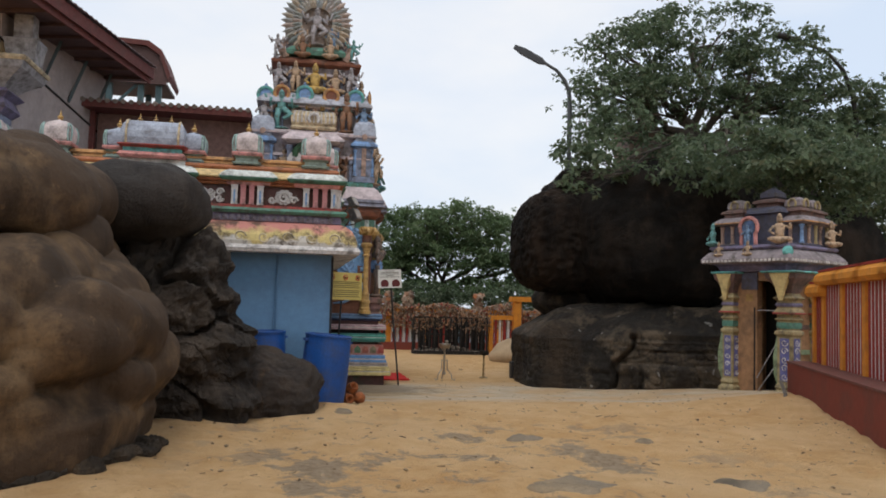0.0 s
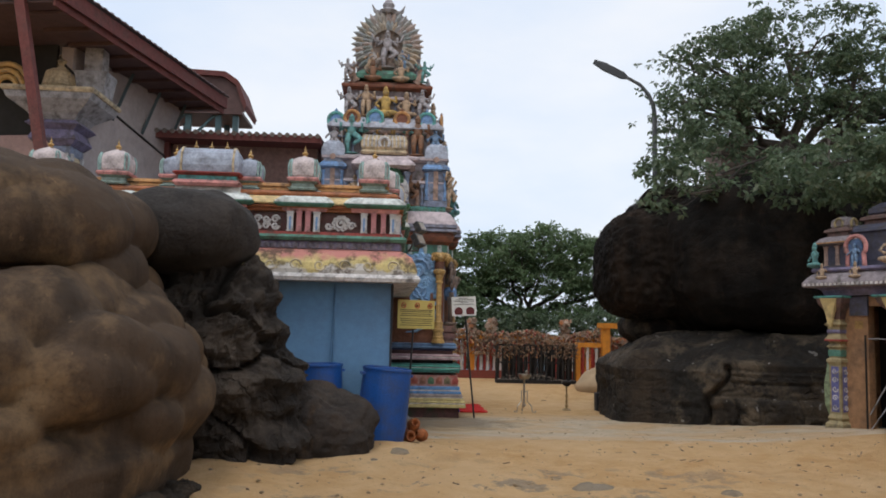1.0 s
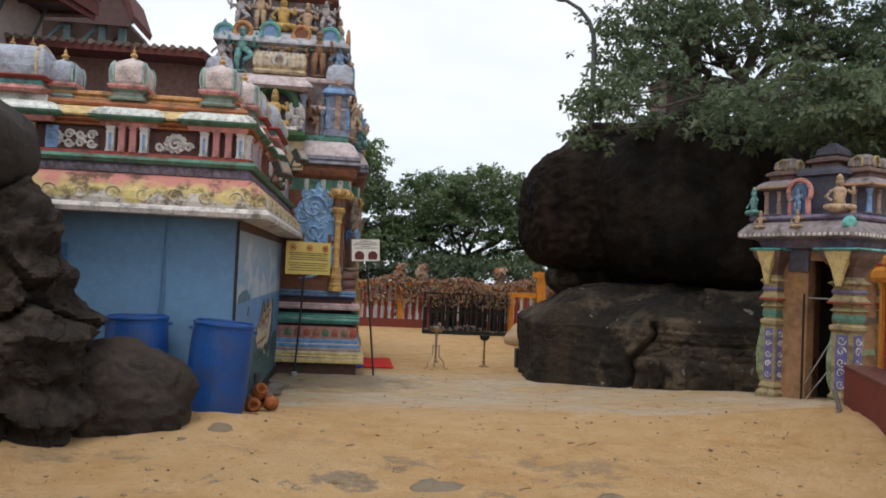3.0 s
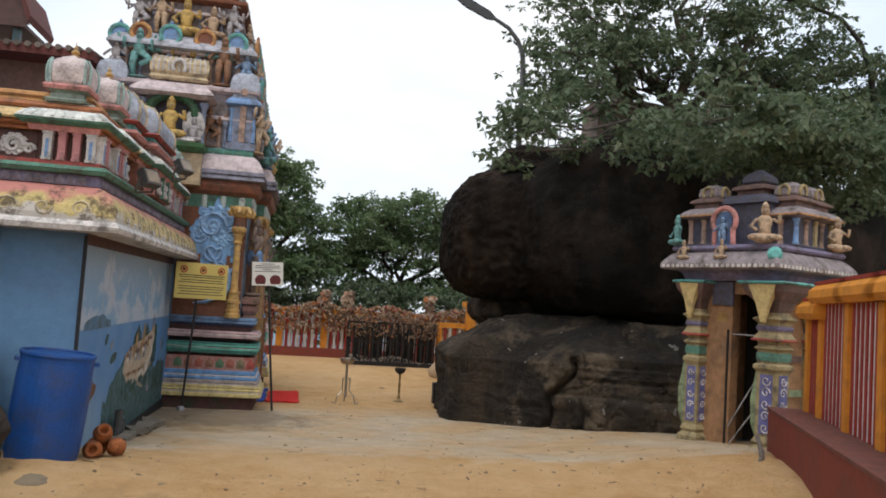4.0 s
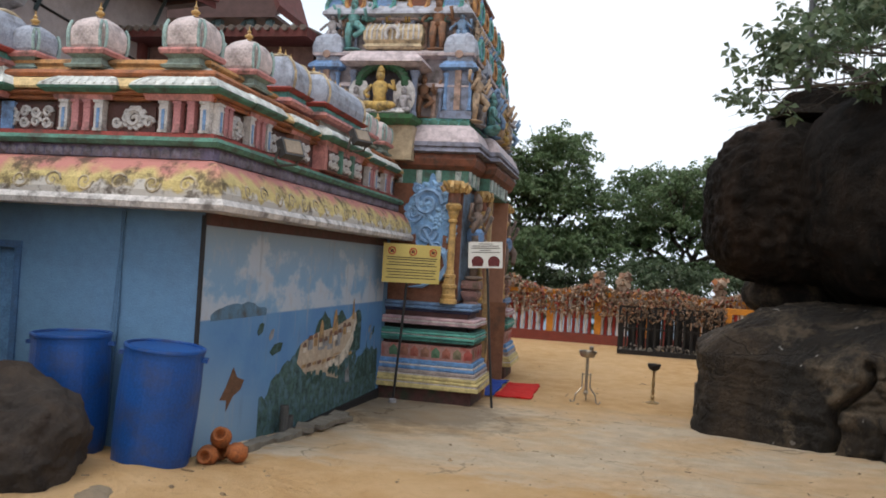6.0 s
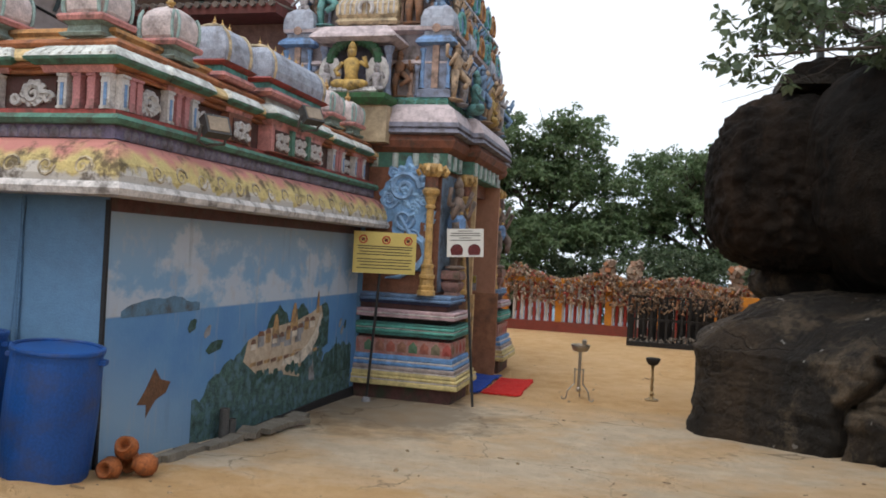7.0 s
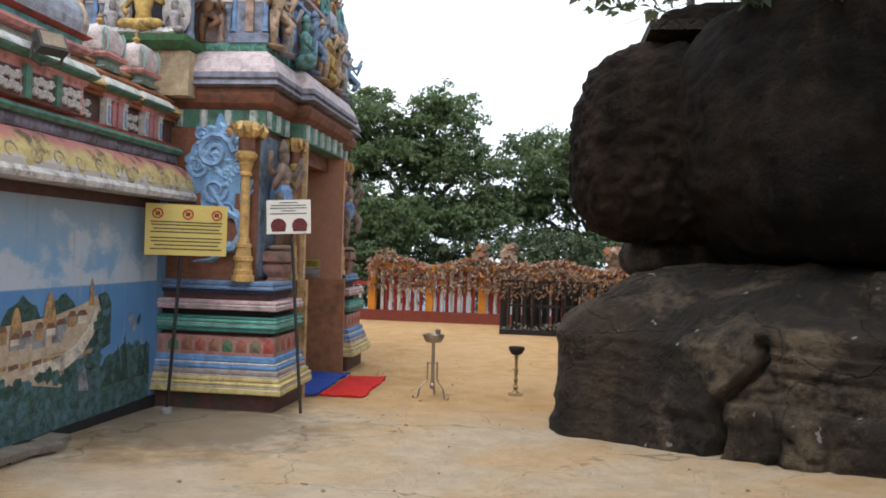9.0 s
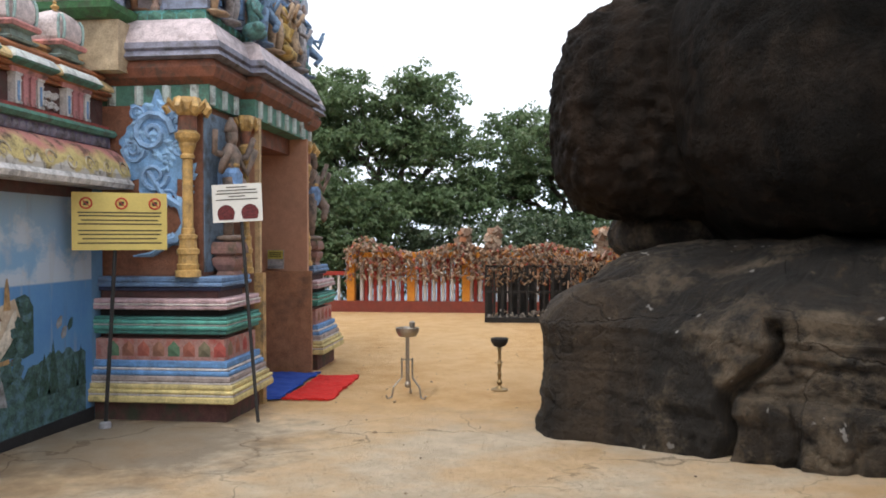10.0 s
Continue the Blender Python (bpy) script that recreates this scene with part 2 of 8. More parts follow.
    base = mixc(math_("MULTIPLY", patch_, 0.8), base, mixc(rng(fine, 0.4, 0.6, 0, 1), (0.20, 0.155, 0.11), (0.36, 0.29, 0.21)))
    # cracks in the old paving
    ck = n.new("ShaderNodeTexVoronoi")
    ck.feature = "DISTANCE_TO_EDGE"
    ck.inputs["Scale"].default_value = 0.55
    wv = n.new("ShaderNodeVectorMath")
    wv.operation = "MULTIPLY_ADD"
    nv = n.new("ShaderNodeTexNoise")
    nv.inputs["Scale"].default_value, nv.inputs["Detail"].default_value = 1.3, 8
    l.new(tc.outputs["Object"], nv.inputs["Vector"])
    l.new(nv.outputs["Color"], wv.inputs[0])
    wv.inputs[1].default_value = (1.4, 1.4, 0)
    l.new(tc.outputs["Object"], wv.inputs[2])
    l.new(wv.outputs[0], ck.inputs["Vector"])
    base = mixc(math_("MULTIPLY", math_("MULTIPLY", rng(ck.outputs["Distance"], 0.008, 0.0, 0, 0.75), both), rng(big, 0.42, 0.55, 0, 1)), base, (0.16, 0.11, 0.07))
    litter = rng(noi(30, 4, 0.7), 0.66, 0.72, 0, 0.7)
    base = mixc(litter, base, (0.12, 0.075, 0.04))
    # scrub and open sea beyond the cliff
    base = mixc(rng(yy, 12.5, 13.5, 0, 1), base, (0.05, 0.06, 0.025))
    base = mixc(rng(sep.outputs[1], 28.0, 40.0, 0, 1), base, (0.16, 0.22, 0.26))
    l.new(base, b.inputs["Base Color"])
    bp = n.new("ShaderNodeBump")
    bp.inputs["Strength"].default_value, bp.inputs["Distance"].default_value = 1.0, 0.07
    l.new(math_("ADD", math_("ADD", mid, fine), math_("MULTIPLY", grit, 0.4)), bp.inputs["Height"])
    l.new(bp.outputs[0], b.inputs["Normal"])
    return m


def full_ground(x, y):
    z = ground_z(x, y) - 30 * max(0, min(1, (y - 14.5) / 25)) ** 1.5
    near = max(0, min(1, (-4.4 - y) / 1.2))
    z += 0.05 * near * noise.noise((x * 1.1, y * 1.1, 0)) + 0.032 * (0.25 + near) * noise.noise((x * 3.2, y * 3.2, 3)) + 0.02 * (0.15 + near) * noise.noise((x * 6.5, y * 6.5, 8))
    # heaped sand at the drums and round the boulders
    z += 0.13 * math.exp(-((x + 0.3) / 0.9) ** 2 - ((y + 6.15) / 0.45) ** 2)
    z += 0.10 * math.exp(-((x + 2.0) / 0.8) ** 2 - ((y + 7.8) / 1.5) ** 2)
    return z


bm = bmesh.new()
xs = [-900, -300, -80, -40, -20, -12] + [-8 + i * 0.16 for i in range(119)] + [12, 14, 18, 30, 60, 200, 900]
ys = [-300, -80, -40, -25] + [-19 + i * 0.16 for i in range(125)] + [1.4 + i * 0.6 for i in range(24)] + [18, 24, 40, 90, 300, 1500]
g = [[bm.verts.new((x, y, full_ground(x, y))) for x in xs] for y in ys]
for j in range(len(ys) - 1):
    for i in range(len(xs) - 1):
        bm.faces.new((g[j][i], g[j][i + 1], g[j + 1][i + 1], g[j + 1][i]))
tagged(part("ground", bm, ground_material(), smooth=True), "trodden yellow sand with worn concrete paving in the yard", "ground", kind="structure")


# ---- temple hall: painted block with mouldings, parapet and little domes ----
def belly_material():
    m = mat("cornice_belly", (0.5, 0.40, 0.17), rough=0.75, vary=0.25, scale=8, bump=0.4)
    n, l = m.node_tree.nodes, m.node_tree.links
    b = n["Principled BSDF"]
    src = b.inputs["Base Color"].links[0].from_socket
    tc = n.new("ShaderNodeTexCoord")
    sep = n.new("ShaderNodeSeparateXYZ")
    l.new(tc.outputs["Object"], sep.inputs[0])
    nz = n.new("ShaderNodeTexNoise")
    nz.inputs["Scale"].default_value, nz.inputs["Detail"].default_value = 5, 6
    l.new(tc.outputs["Object"], nz.inputs["Vector"])
    w = n.new("ShaderNodeMath")
    w.operation = "MULTIPLY_ADD"
    w.inputs[1].default_value, w.inputs[2].default_value = 0.36, -0.18
    l.new(nz.outputs[0], w.inputs[0])
    zz = n.new("ShaderNodeMath")
    zz.operation = "ADD"
    l.new(sep.outputs[2], zz.inputs[0])
    l.new(w.outputs[0], zz.inputs[1])

    def over(prev, col, a, b_, amount=1.0, sock=None):
        mr = n.new("ShaderNodeMapRange")
        mr.inputs[1].default_value, mr.inputs[2].default_value = a, b_
        mr.inputs[4].default_value = amount
        l.new(sock or zz.outputs[0], mr.inputs[0])
        mx = n.new("ShaderNodeMixRGB")
        l.new(mr.outputs[0], mx.inputs[0])
        l.new(prev, mx.inputs[1])
        mx.inputs[2].default_value = (*col, 1)
        return mx.outputs[0]
    c = over(src, (0.48, 0.2, 0.17), 2.47, 2.57)
    c = over(c, (0.5, 0.47, 0.43), 2.385, 2.355)
    spot = n.new("ShaderNodeTexNoise")
    spot.inputs["Scale"].default_value, spot.inputs["Detail"].default_value = 3.2, 10
    spot.inputs["Roughness"].default_value = 0.75
    l.new(tc.outputs["Object"], spot.inputs["Vector"])
    c = over(c, (0.07, 0.05, 0.035), 0.51, 0.60, 0.85, spot.outputs[0])
    l.new(c, b.inputs["Base Color"])
    return m


M_BELLY = belly_material()
M_PINKWHITE = paint("dome_pink_white", (0.54, 0.46, 0.45), stain_amount=0.5, stain_scale=7)
M_RIB = paint("dome_rib_teal", (0.29, 0.40, 0.38), stain_amount=0.6)
M_NECK = paint("neck_grey_green", (0.24, 0.30, 0.26), stain_amount=0.65)
M_CREAMROLL = paint("cream_roll", (0.60, 0.44, 0.22), stain_amount=0.5)
M_RUSTROLL = paint("rust_roll", (0.34, 0.13, 0.06), stain_amount=0.5)
M_DOMEBLUE = paint("dome_grey_blue", (0.34, 0.37, 0.44), stain_amount=0.55, stain_scale=6)
M_EAVE = paint("eave_white_green", (0.58, 0.60, 0.57), stain_amount=0.6, stain_scale=7)
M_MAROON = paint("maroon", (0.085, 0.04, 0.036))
M_RELIEF = paint("relief_grey", (0.48, 0.46, 0.45), stain_amount=0.4)
M_BLACKSKIRT = mat("black_skirting", (0.02, 0.02, 0.022), rough=0.6)

HX0, HY0, HY1 = -4.7, -5.17, 0.12
hall = thing("temple_hall", "blue-walled temple hall with painted parapet of small domes", "building")
bm = bmesh.new()
# front wall with the door opening, side walls, back and roof slab
DX0, DX1, DZ = -2.45, -1.68, 1.9
for a in ((HX0, DX0, HY0, HY0 + 0.2, -0.2, 3.36), (DX1, 0, HY0, HY0 + 0.2, -0.2, 3.36), (DX0, DX1, HY0, HY0 + 0.2, DZ, 3.36)):
    box(bm, *a)
part("front_wall", bm, M_BLUE, hall)
part("back_wall", box(bmesh.new(), HX0, 0, HY1 - 0.2, HY1, -0.2, 3.36), M_BLUE, hall)
part("west_wall", box(bmesh.new(), HX0, HX0 + 0.2, HY0 + 0.2, HY1 - 0.2, -0.2, 3.36), M_BLUE, hall)
part("roof", box(bmesh.new(), HX0 + 0.2, -0.2, HY0 + 0.2, HY1 - 0.2, 3.2, 3.36), M_GREY, hall)
route = [(HX0, HY0), (0, HY0), (0, HY1)]


def moulding(name, profile, m, label=""):
    return part(name, sweep(bmesh.new(), profile, route), m, hall, label)


moulding("cornice_lip", [(0, 2.22), (0.33, 2.22), (0.345, 2.265), (0.315, 2.31), (0, 2.31)], M_WHITE)
moulding("cornice_belly", [(0.002, 2.312), (0.30, 2.312), (0.305, 2.36), (0.285, 2.44), (0.235, 2.53), (0.16, 2.595), (0.09, 2.625), (0.002, 2.63)], M_BELLY,
         "rounded cornice, yellow and pink with mould")
moulding("purple_band", [(0.002, 2.632), (0.09, 2.632), (0.09, 2.728), (0.002, 2.728)], M_PURPLE)
moulding("green_ledge", [(0.002, 2.73), (0.14, 2.73), (0.17, 2.765), (0.14, 2.80), (0.002, 2.80)], M_GREEN)
moulding("red_sill", [(0.002, 2.802), (0.08, 2.802), (0.08, 2.842), (0.002, 2.842)], M_RED)
moulding("niche_back", [(0.002, 2.844), (0.012, 2.844), (0.012, 3.098), (0.002, 3.098)], M_MAROON)
moulding("orange_ledge", [(0.002, 3.10), (0.06, 3.10), (0.075, 3.115), (0.06, 3.135), (0.10, 3.14), (0.12, 3.155), (0.10, 3.175), (0.002, 3.18)], M_RUSTROLL)
moulding("cream_band", [(0.002, 3.182), (0.13, 3.182), (0.14, 3.20), (0.12, 3.235), (0.07, 3.275), (0.03, 3.295), (0.002, 3.30)], M_CREAMROLL)
moulding("upper_ledge", [(0.002, 3.302), (0.03, 3.302), (0.05, 3.33), (0.03, 3.355), (0.002, 3.37)], M_RUSTROLL)
moulding("top_roll", [(-0.30, 3.372), (-0.11, 3.372), (-0.075, 3.39), (-0.10, 3.42), (-0.07, 3.44), (-0.08, 3.47), (-0.12, 3.485), (-0.30, 3.49)], M_ORANGE)

# row of lotus petals on the dark band, scrolls on the cornice
bm = bmesh.new()


def petal(bm, m, w, h, d):
    pts = [(-w / 2, 0, 0), (w / 2, 0, 0), (w / 2, 0, h * 0.6), (0, 0, h), (-w / 2, 0, h * 0.6)]
    outer = [bm.verts.new(m @ Vector(p)) for p in pts]
    tip = bm.verts.new(m @ Vector((0, -d, h * 0.45)))
    for i in range(5):
        bm.faces.new((outer[i], outer[(i + 1) % 5], tip))


for i in range(52):
    petal(bm, Matrix.Translation((HX0 + 0.05 + i * 0.09, HY0 - 0.092, 2.635)), 0.08, 0.088, 0.02)
for i in range(58):
    petal(bm, Matrix.Translation((0.092, HY0 + 0.05 + i * 0.09, 2.635)) @ pose(0, 0, 0, 0, 0, 90), 0.08, 0.088, 0.02)
tagged(part("carved_petal", bm, paint("petal_grey", (0.2, 0.18, 0.22)), hall), kind="stuff")


def spiral(bm, m, r, turns=1.6, wire=0.012, flip=1, n=22):
    pts = []
    for i in range(n):
        f = i / (n - 1)
        a = flip * (f * turns * 2 * math.pi)
        pts.append(m @ Vector((r * (1 - f * 0.88) * math.cos(a), 0, r * (1 - f * 0.88) * math.sin(a))))
    tube(bm, pts, [wire * (1.2 - 0.5 * i / (n - 1)) for i in range(n)], 5)


# scrollwork moulded on the belly of the cornice
bm = bmesh.new()
for i in range(16):
    spiral(bm, Matrix.Translation((HX0 + 0.2 + i * 0.3, HY0 - 0.288, 2.41)) @ pose(0, 0, 0, -14), 0.08, 1.4, 0.011, 1 if i % 2 else -1, 14)
for i in range(18):
    spiral(bm, Matrix.Translation((0.288, HY0 + 0.15 + i * 0.295, 2.41)) @ pose(0, 0, 0, 0, 0, 90) @ pose(0, 0, 0, -14), 0.08, 1.4, 0.011, 1 if i % 2 else -1, 14)
tagged(part("cornice_scroll", bm, paint("scroll_ochre", (0.42, 0.35, 0.24)), hall), kind="stuff")


def relief_panel(w, h, seed):
    """A maroon panel with raised leaf scrolls; face towards -y, centre at the origin."""
    rng_ = random.Random(seed)
    p = part("relief_panel", box(bmesh.new(), -w / 2, w / 2, -0.012, 0, -h / 2, h / 2), M_MAROON, hall)
    bm = bmesh.new()
    if seed == 1:
        spiral(bm, Matrix.Translation((0.01, -0.02, 0)), h * 0.40, 1.5, 0.024)
        for k in range(10):
            a = k * 0.63
            spiral(bm, Matrix.Translation((0.01 + h * 0.42 * math.cos(a), -0.018, h * 0.4 * math.sin(a) * 0.9)), 0.032, 1.1, 0.016, 1, 8)
        for s in (-1, 1):
            spiral(bm, Matrix.Translation((s * w * 0.36, -0.018, -h * 0.14)), 0.05, 1.2, 0.019, s, 12)
    else:
        for k in range(4):
            for q in (-1, 1):
                spiral(bm, Matrix.Translation(((k - 1.5) * w * 0.24, -0.018, q * h * 0.2)), min(w * 0.13, h * 0.24), 1.4, 0.016, q * (1 if k % 2 else -1), 14)
    tagged(part("scroll", bm, M_RELIEF, p, "grey plaster leaf scrolls"), kind="stuff")
    return p


def on_front(ob, x, z, out=0.014):
    ob.matrix_basis = pose(x, HY0 - out, z)


def on_side(ob, y, z, out=0.014):
    ob.matrix_basis = pose(out, y, z, 0, 0, 90)


def pil_mesh(name, w, m):
    bm = bmesh.new()
    box(bm, -w / 2, w / 2, -0.07, 0, 0.02, 0.235)
    box(bm, -w * 0.58, w * 0.58, -0.078, 0, 0, 0.022)
    box(bm, -w * 0.56, w * 0.56, -0.076, 0, 0.19, 0.202)
    box(bm, -w * 0.62, w * 0.62, -0.08, 0, 0.235, 0.255)
    return part(name, bm, m, hall)


pil_pink, pil_white = pil_mesh("pilaster", 0.062, paint("pilaster_pink", (0.46, 0.20, 0.20))), pil_mesh("pilaster", 0.075, M_WHITE)
part("blue_strip", box(bmesh.new(), -0.013, 0.013, -0.076, -0.0702, 0.024, 0.188), M_LBLUE, pil_white)
pil_pink.matrix_basis, pil_white.matrix_basis = pose(-4.52, HY0 - 0.014, 2.843), pose(-4.62, HY0 - 0.014, 2.843)


def pilasters(span0, span1, side, n=5, out=0.014):
    kinds = [pil_white, pil_pink, pil_pink, pil_white]
    n = min(n, 4)
    for i in range(n):
        f = span0 + (span1 - span0) * (i + 0.5) / n
        o = kinds[i % 4]
        if side:
            share(o, hall, out, f, 2.843, 90)
        else:
            share(o, hall, f, HY0 - out, 2.843, 0)


def bay_eave(cx, cy, hw_x, hw_y):
    """The little curved roof slab over a bay."""
    if cy > -4.9:
        bay_side(cx, cy, hw_x, hw_y)
        return
    bm = bmesh.new()
    tiers(bm, [(hw_x + 0.03, hw_y + 0.08, 3.10), (hw_x + 0.05, hw_y + 0.10, 3.15)], cx, cy)
    part("bay_architrave", bm, M_PINK, hall)
    bm = bmesh.new()
    tiers(bm, [(hw_x + 0.09, hw_y + 0.12, 3.152), (hw_x + 0.13, hw_y + 0.17, 3.18), (hw_x + 0.14, hw_y + 0.18, 3.20)], cx, cy)
    a = part("bay_eave", bm, M_GREEN, hall)
    bm = bmesh.new()
    tiers(bm, [(hw_x + 0.13, hw_y + 0.175, 3.202), (hw_x + 0.12, hw_y + 0.165, 3.225), (hw_x + 0.08, hw_y + 0.12, 3.265), (hw_x + 0.03, hw_y + 0.07, 3.295), (hw_x - 0.05, hw_y - 0.02, 3.30), (hw_x - 0.06, hw_y - 0.03, 3.385)], cx, cy)
    part("eave_top", bm, M_EAVE, a, "weathered white plaster")
    bm = bmesh.new()
    for i in range(9):
        f = -1 + (i + 0.5) * 2 / 9
        tube(bm, [(cx + f * (hw_x + 0.125), cy - hw_y - 0.17, 3.215), (cx + f * (hw_x + 0.08), cy - hw_y - 0.12, 3.262), (cx + f * (hw_x + 0.03), cy - hw_y - 0.07, 3.292)], [0.012, 0.01, 0.008], 5)
    tagged(part("eave_rib", bm, M_EAVE, a), kind="stuff")
    return a


def bay_side(cx, cy, hx, hy):
    a = part("bay_eave", tiers(bmesh.new(), [(hx + 0.12, hy + 0.06, 3.152), (hx + 0.17, hy + 0.09, 3.18), (hx + 0.18, hy + 0.10, 3.20)], cx, cy), M_GREEN, hall)
    part("bay_architrave", tiers(bmesh.new(), [(hx + 0.08, hy + 0.03, 3.10), (hx + 0.10, hy + 0.05, 3.15)], cx, cy), M_PINK, hall)
    part("eave_top", tiers(bmesh.new(), [(hx + 0.175, hy + 0.095, 3.202), (hx + 0.165, hy + 0.09, 3.225), (hx + 0.13, hy + 0.06, 3.27), (hx + 0.06, hy + 0.02, 3.30), (hx - 0.02, hy - 0.04, 3.305), (hx - 0.03, hy - 0.05, 3.385)], cx, cy), M_EAVE, a, "weathered white plaster")


# square domes
def dome_rows(w, z):
    return [(w * a, w * a, z + w * b) for a, b in ((0.46, 0), (0.50, 0.07), (0.525, 0.24), (0.525, 0.42), (0.50, 0.55), (0.44, 0.67), (0.36, 0.75), (0.24, 0.82), (0.13, 0.87))]


def finial_mesh(s):
    return [(s * a, s * b) for a, b in ((0.5, 0), (0.55, 0.15), (0.3, 0.3), (0.6, 0.55), (0.65, 0.75), (0.3, 1.0), (0.2, 1.2), (0.35, 1.35), (0.12, 1.6), (0.03, 2.3))]


def make_dome(w, body):
    bm = bmesh.new()
    tiers(bm, [(w * 0.50, w * 0.50, 0), (w * 0.54, w * 0.54, 0.02), (w * 0.42, w * 0.42, 0.04), (w * 0.40, w * 0.40, 0.085), (w * 0.5, w * 0.5, 0.11)])
    base = part("dome", bm, M_NECK, hall, "small square dome on a green neck")
    bm = bmesh.new()
    tiers(bm, [(w * 0.55, w * 0.55, 0.11), (w * 0.58, w * 0.58, 0.14), (w * 0.55, w * 0.55, 0.16)])
    part("dome_ledge", bm, M_PINK, base)
    bm = bmesh.new()
    rows = dome_rows(w, 0.16)
    tiers(bm, rows)
    bmesh.ops.bevel(bm, geom=[e for e in bm.edges if abs(e.verts[0].co.z - e.verts[1].co.z) > 0.005], offset=0.045, segments=3, affect="EDGES")
    part("dome_shell", bm, body, base)
    bm = bmesh.new()
    for a in range(4):
        r = pose(0, 0, 0, 0, 0, 90 * a)
        for sx in (-0.43, 0.43):
            pts = [r @ Vector((sx * w * (0.6 + 0.4 * min(1, hx / (w * 0.5))), -hx - 0.006, z)) for hx, hy, z in rows[:6]]
            tube(bm, pts, 0.013, 6)
    tagged(part("dome_rib", bm, M_RIB, base), kind="stuff")
    bm = bmesh.new()
    lathe(bm, [(r, z + 0.16 + w * 0.86) for r, z in finial_mesh(0.062)], 10)
    part("finial", bm, M_GOLD, base, "gold-painted finial")
    return base


dome = make_dome(0.345, M_PINKWHITE)
dome.location = (-0.27, HY0 + 0.12, 3.38)
FZ = 3.38
for x in (-1.17, -3.53, -4.37):
    share(dome, hall, x, HY0 + 0.12, FZ)
for y in (-4.36, -1.14, -0.44):
    share(dome, hall, -0.13, y, FZ)
small = make_dome(0.30, M_DOMEBLUE)
small.location = (-1.88, HY0 + 0.2, FZ)
share(small, hall, -2.82, HY0 + 0.2, FZ)


def shala(length, w, n_fin, x, y, rz):
    """A barrel-roofed pavilion top, its ridge along local x."""
    bm = bmesh.new()
    tiers(bm, [(length / 2, w / 2, 0), (length / 2 + 0.03, w / 2 + 0.03, 0.03), (length / 2, w / 2, 0.07)])
    b = part("barrel_roof", bm, M_PINK, hall, "barrel-vaulted roof pavilion with gold finials")
    b.matrix_basis = pose(x, y, FZ, 0, 0, rz)
    bm = bmesh.new()
    tiers(bm, [(length / 2 - 0.03, w / 2 - 0.04, 0.07), (length / 2 - 0.03, w / 2 - 0.04, 0.13)])
    part("neck", bm, M_TEAL, b)
    bm = bmesh.new()
    tiers(bm, [(length / 2, w / 2 - 0.02, 0.13), (length / 2 + 0.035, w / 2 + 0.03, 0.16), (length / 2, w / 2 - 0.02, 0.18)])
    part("roof_ledge", bm, M_RED, b)
    prof = [(w * 0.47, 0.18), (w * 0.51, 0.26), (w * 0.50, 0.34), (w * 0.43, 0.42), (w * 0.3, 0.48), (w * 0.1, 0.50)]
    bm = bmesh.new()
    tiers(bm, [(length / 2 * (0.94 + 0.06 * min(1, hy / (w * 0.5))) - 0.1 * (1 - hy / (w * 0.51)), hy, z) for hy, z in prof])
    part("vault", bm, M_DOMEBLUE, b)
    bm = bmesh.new()
    for sx in (-1, 1):
        pts = [(sx * (length / 2 - 0.07), -hy - 0.004, z) for hy, z in prof] + [(sx * (length / 2 - 0.07), hy + 0.004, z) for hy, z in prof[::-1]]
        tube(bm, pts, 0.016, 6)
    tagged(part("vault_rib", bm, M_CREAM, b), kind="stuff")
    bm = bmesh.new()
    lathe(bm, [(r, z + 0.49) for r, z in finial_mesh(0.05)], 8, (-(n_fin - 1) / 2) * length / (n_fin + 1), 0)
    f0 = part("finial", bm, M_GOLD, b, "gold-painted finial")
    for i in range(1, n_fin):
        o = bpy.data.objects.new("finial", f0.data)
        scene.collection.objects.link(o)
        o.parent = b
        o.location = (i * length / (n_fin + 1), 0, 0)
    return b


shala(0.78, 0.42, 3, -2.35, HY0 + 0.06, 0)
shala(0.52, 0.40, 3, -0.14, -3.54, 90)
shala(1.32, 0.46, 7, -0.08, -2.43, 90)

bay_eave(-0.24, HY0 + 0.24, 0.26, 0.26)
bay_eave(-1.13, HY0 + 0.2, 0.24, 0.2)
bay_eave(-2.35, HY0 + 0.14, 0.46, 0.22)
bay_eave(-3.53, HY0 + 0.2, 0.24, 0.2)
bay_eave(-4.40, HY0 + 0.24, 0.24, 0.26)
bay_eave(-0.2, -4.40, 0.2, 0.22)
bay_eave(-0.2, -3.54, 0.2, 0.20)
bay_eave(-0.12, -2.43, 0.2, 0.60)
bay_eave(-0.2, -1.14, 0.2, 0.20)
bay_eave(-0.2, -0.44, 0.2, 0.20)
for a, b in ((-0.44, 0.05), (-1.36, -0.92), (-2.72, -2.0), (-3.76, -3.3), (-4.65, -4.2)):
    pilasters(a, b, False)
for a, b in ((-5.2, -4.95), (-4.66, -4.2), (-1.34, -0.94), (-0.62, -0.22)):
    pilasters(a, b, True, 3 if a < -5 else 4)
for k, (x, w, sd) in enumerate(((-0.68, 0.40, 1), (-1.66, 0.46, 2), (-3.02, 0.44, 2), (-3.98, 0.40, 1))):
    on_front(relief_panel(w, 0.21, sd), x, 2.955)
for y, w, sd in ((-4.82, 0.26, 1), (-4.02, 0.30, 2), (-1.66, 0.26, 2), (-0.78, 0.22, 2)):
    on_side(relief_panel(w, 0.21, sd), y, 2.955)
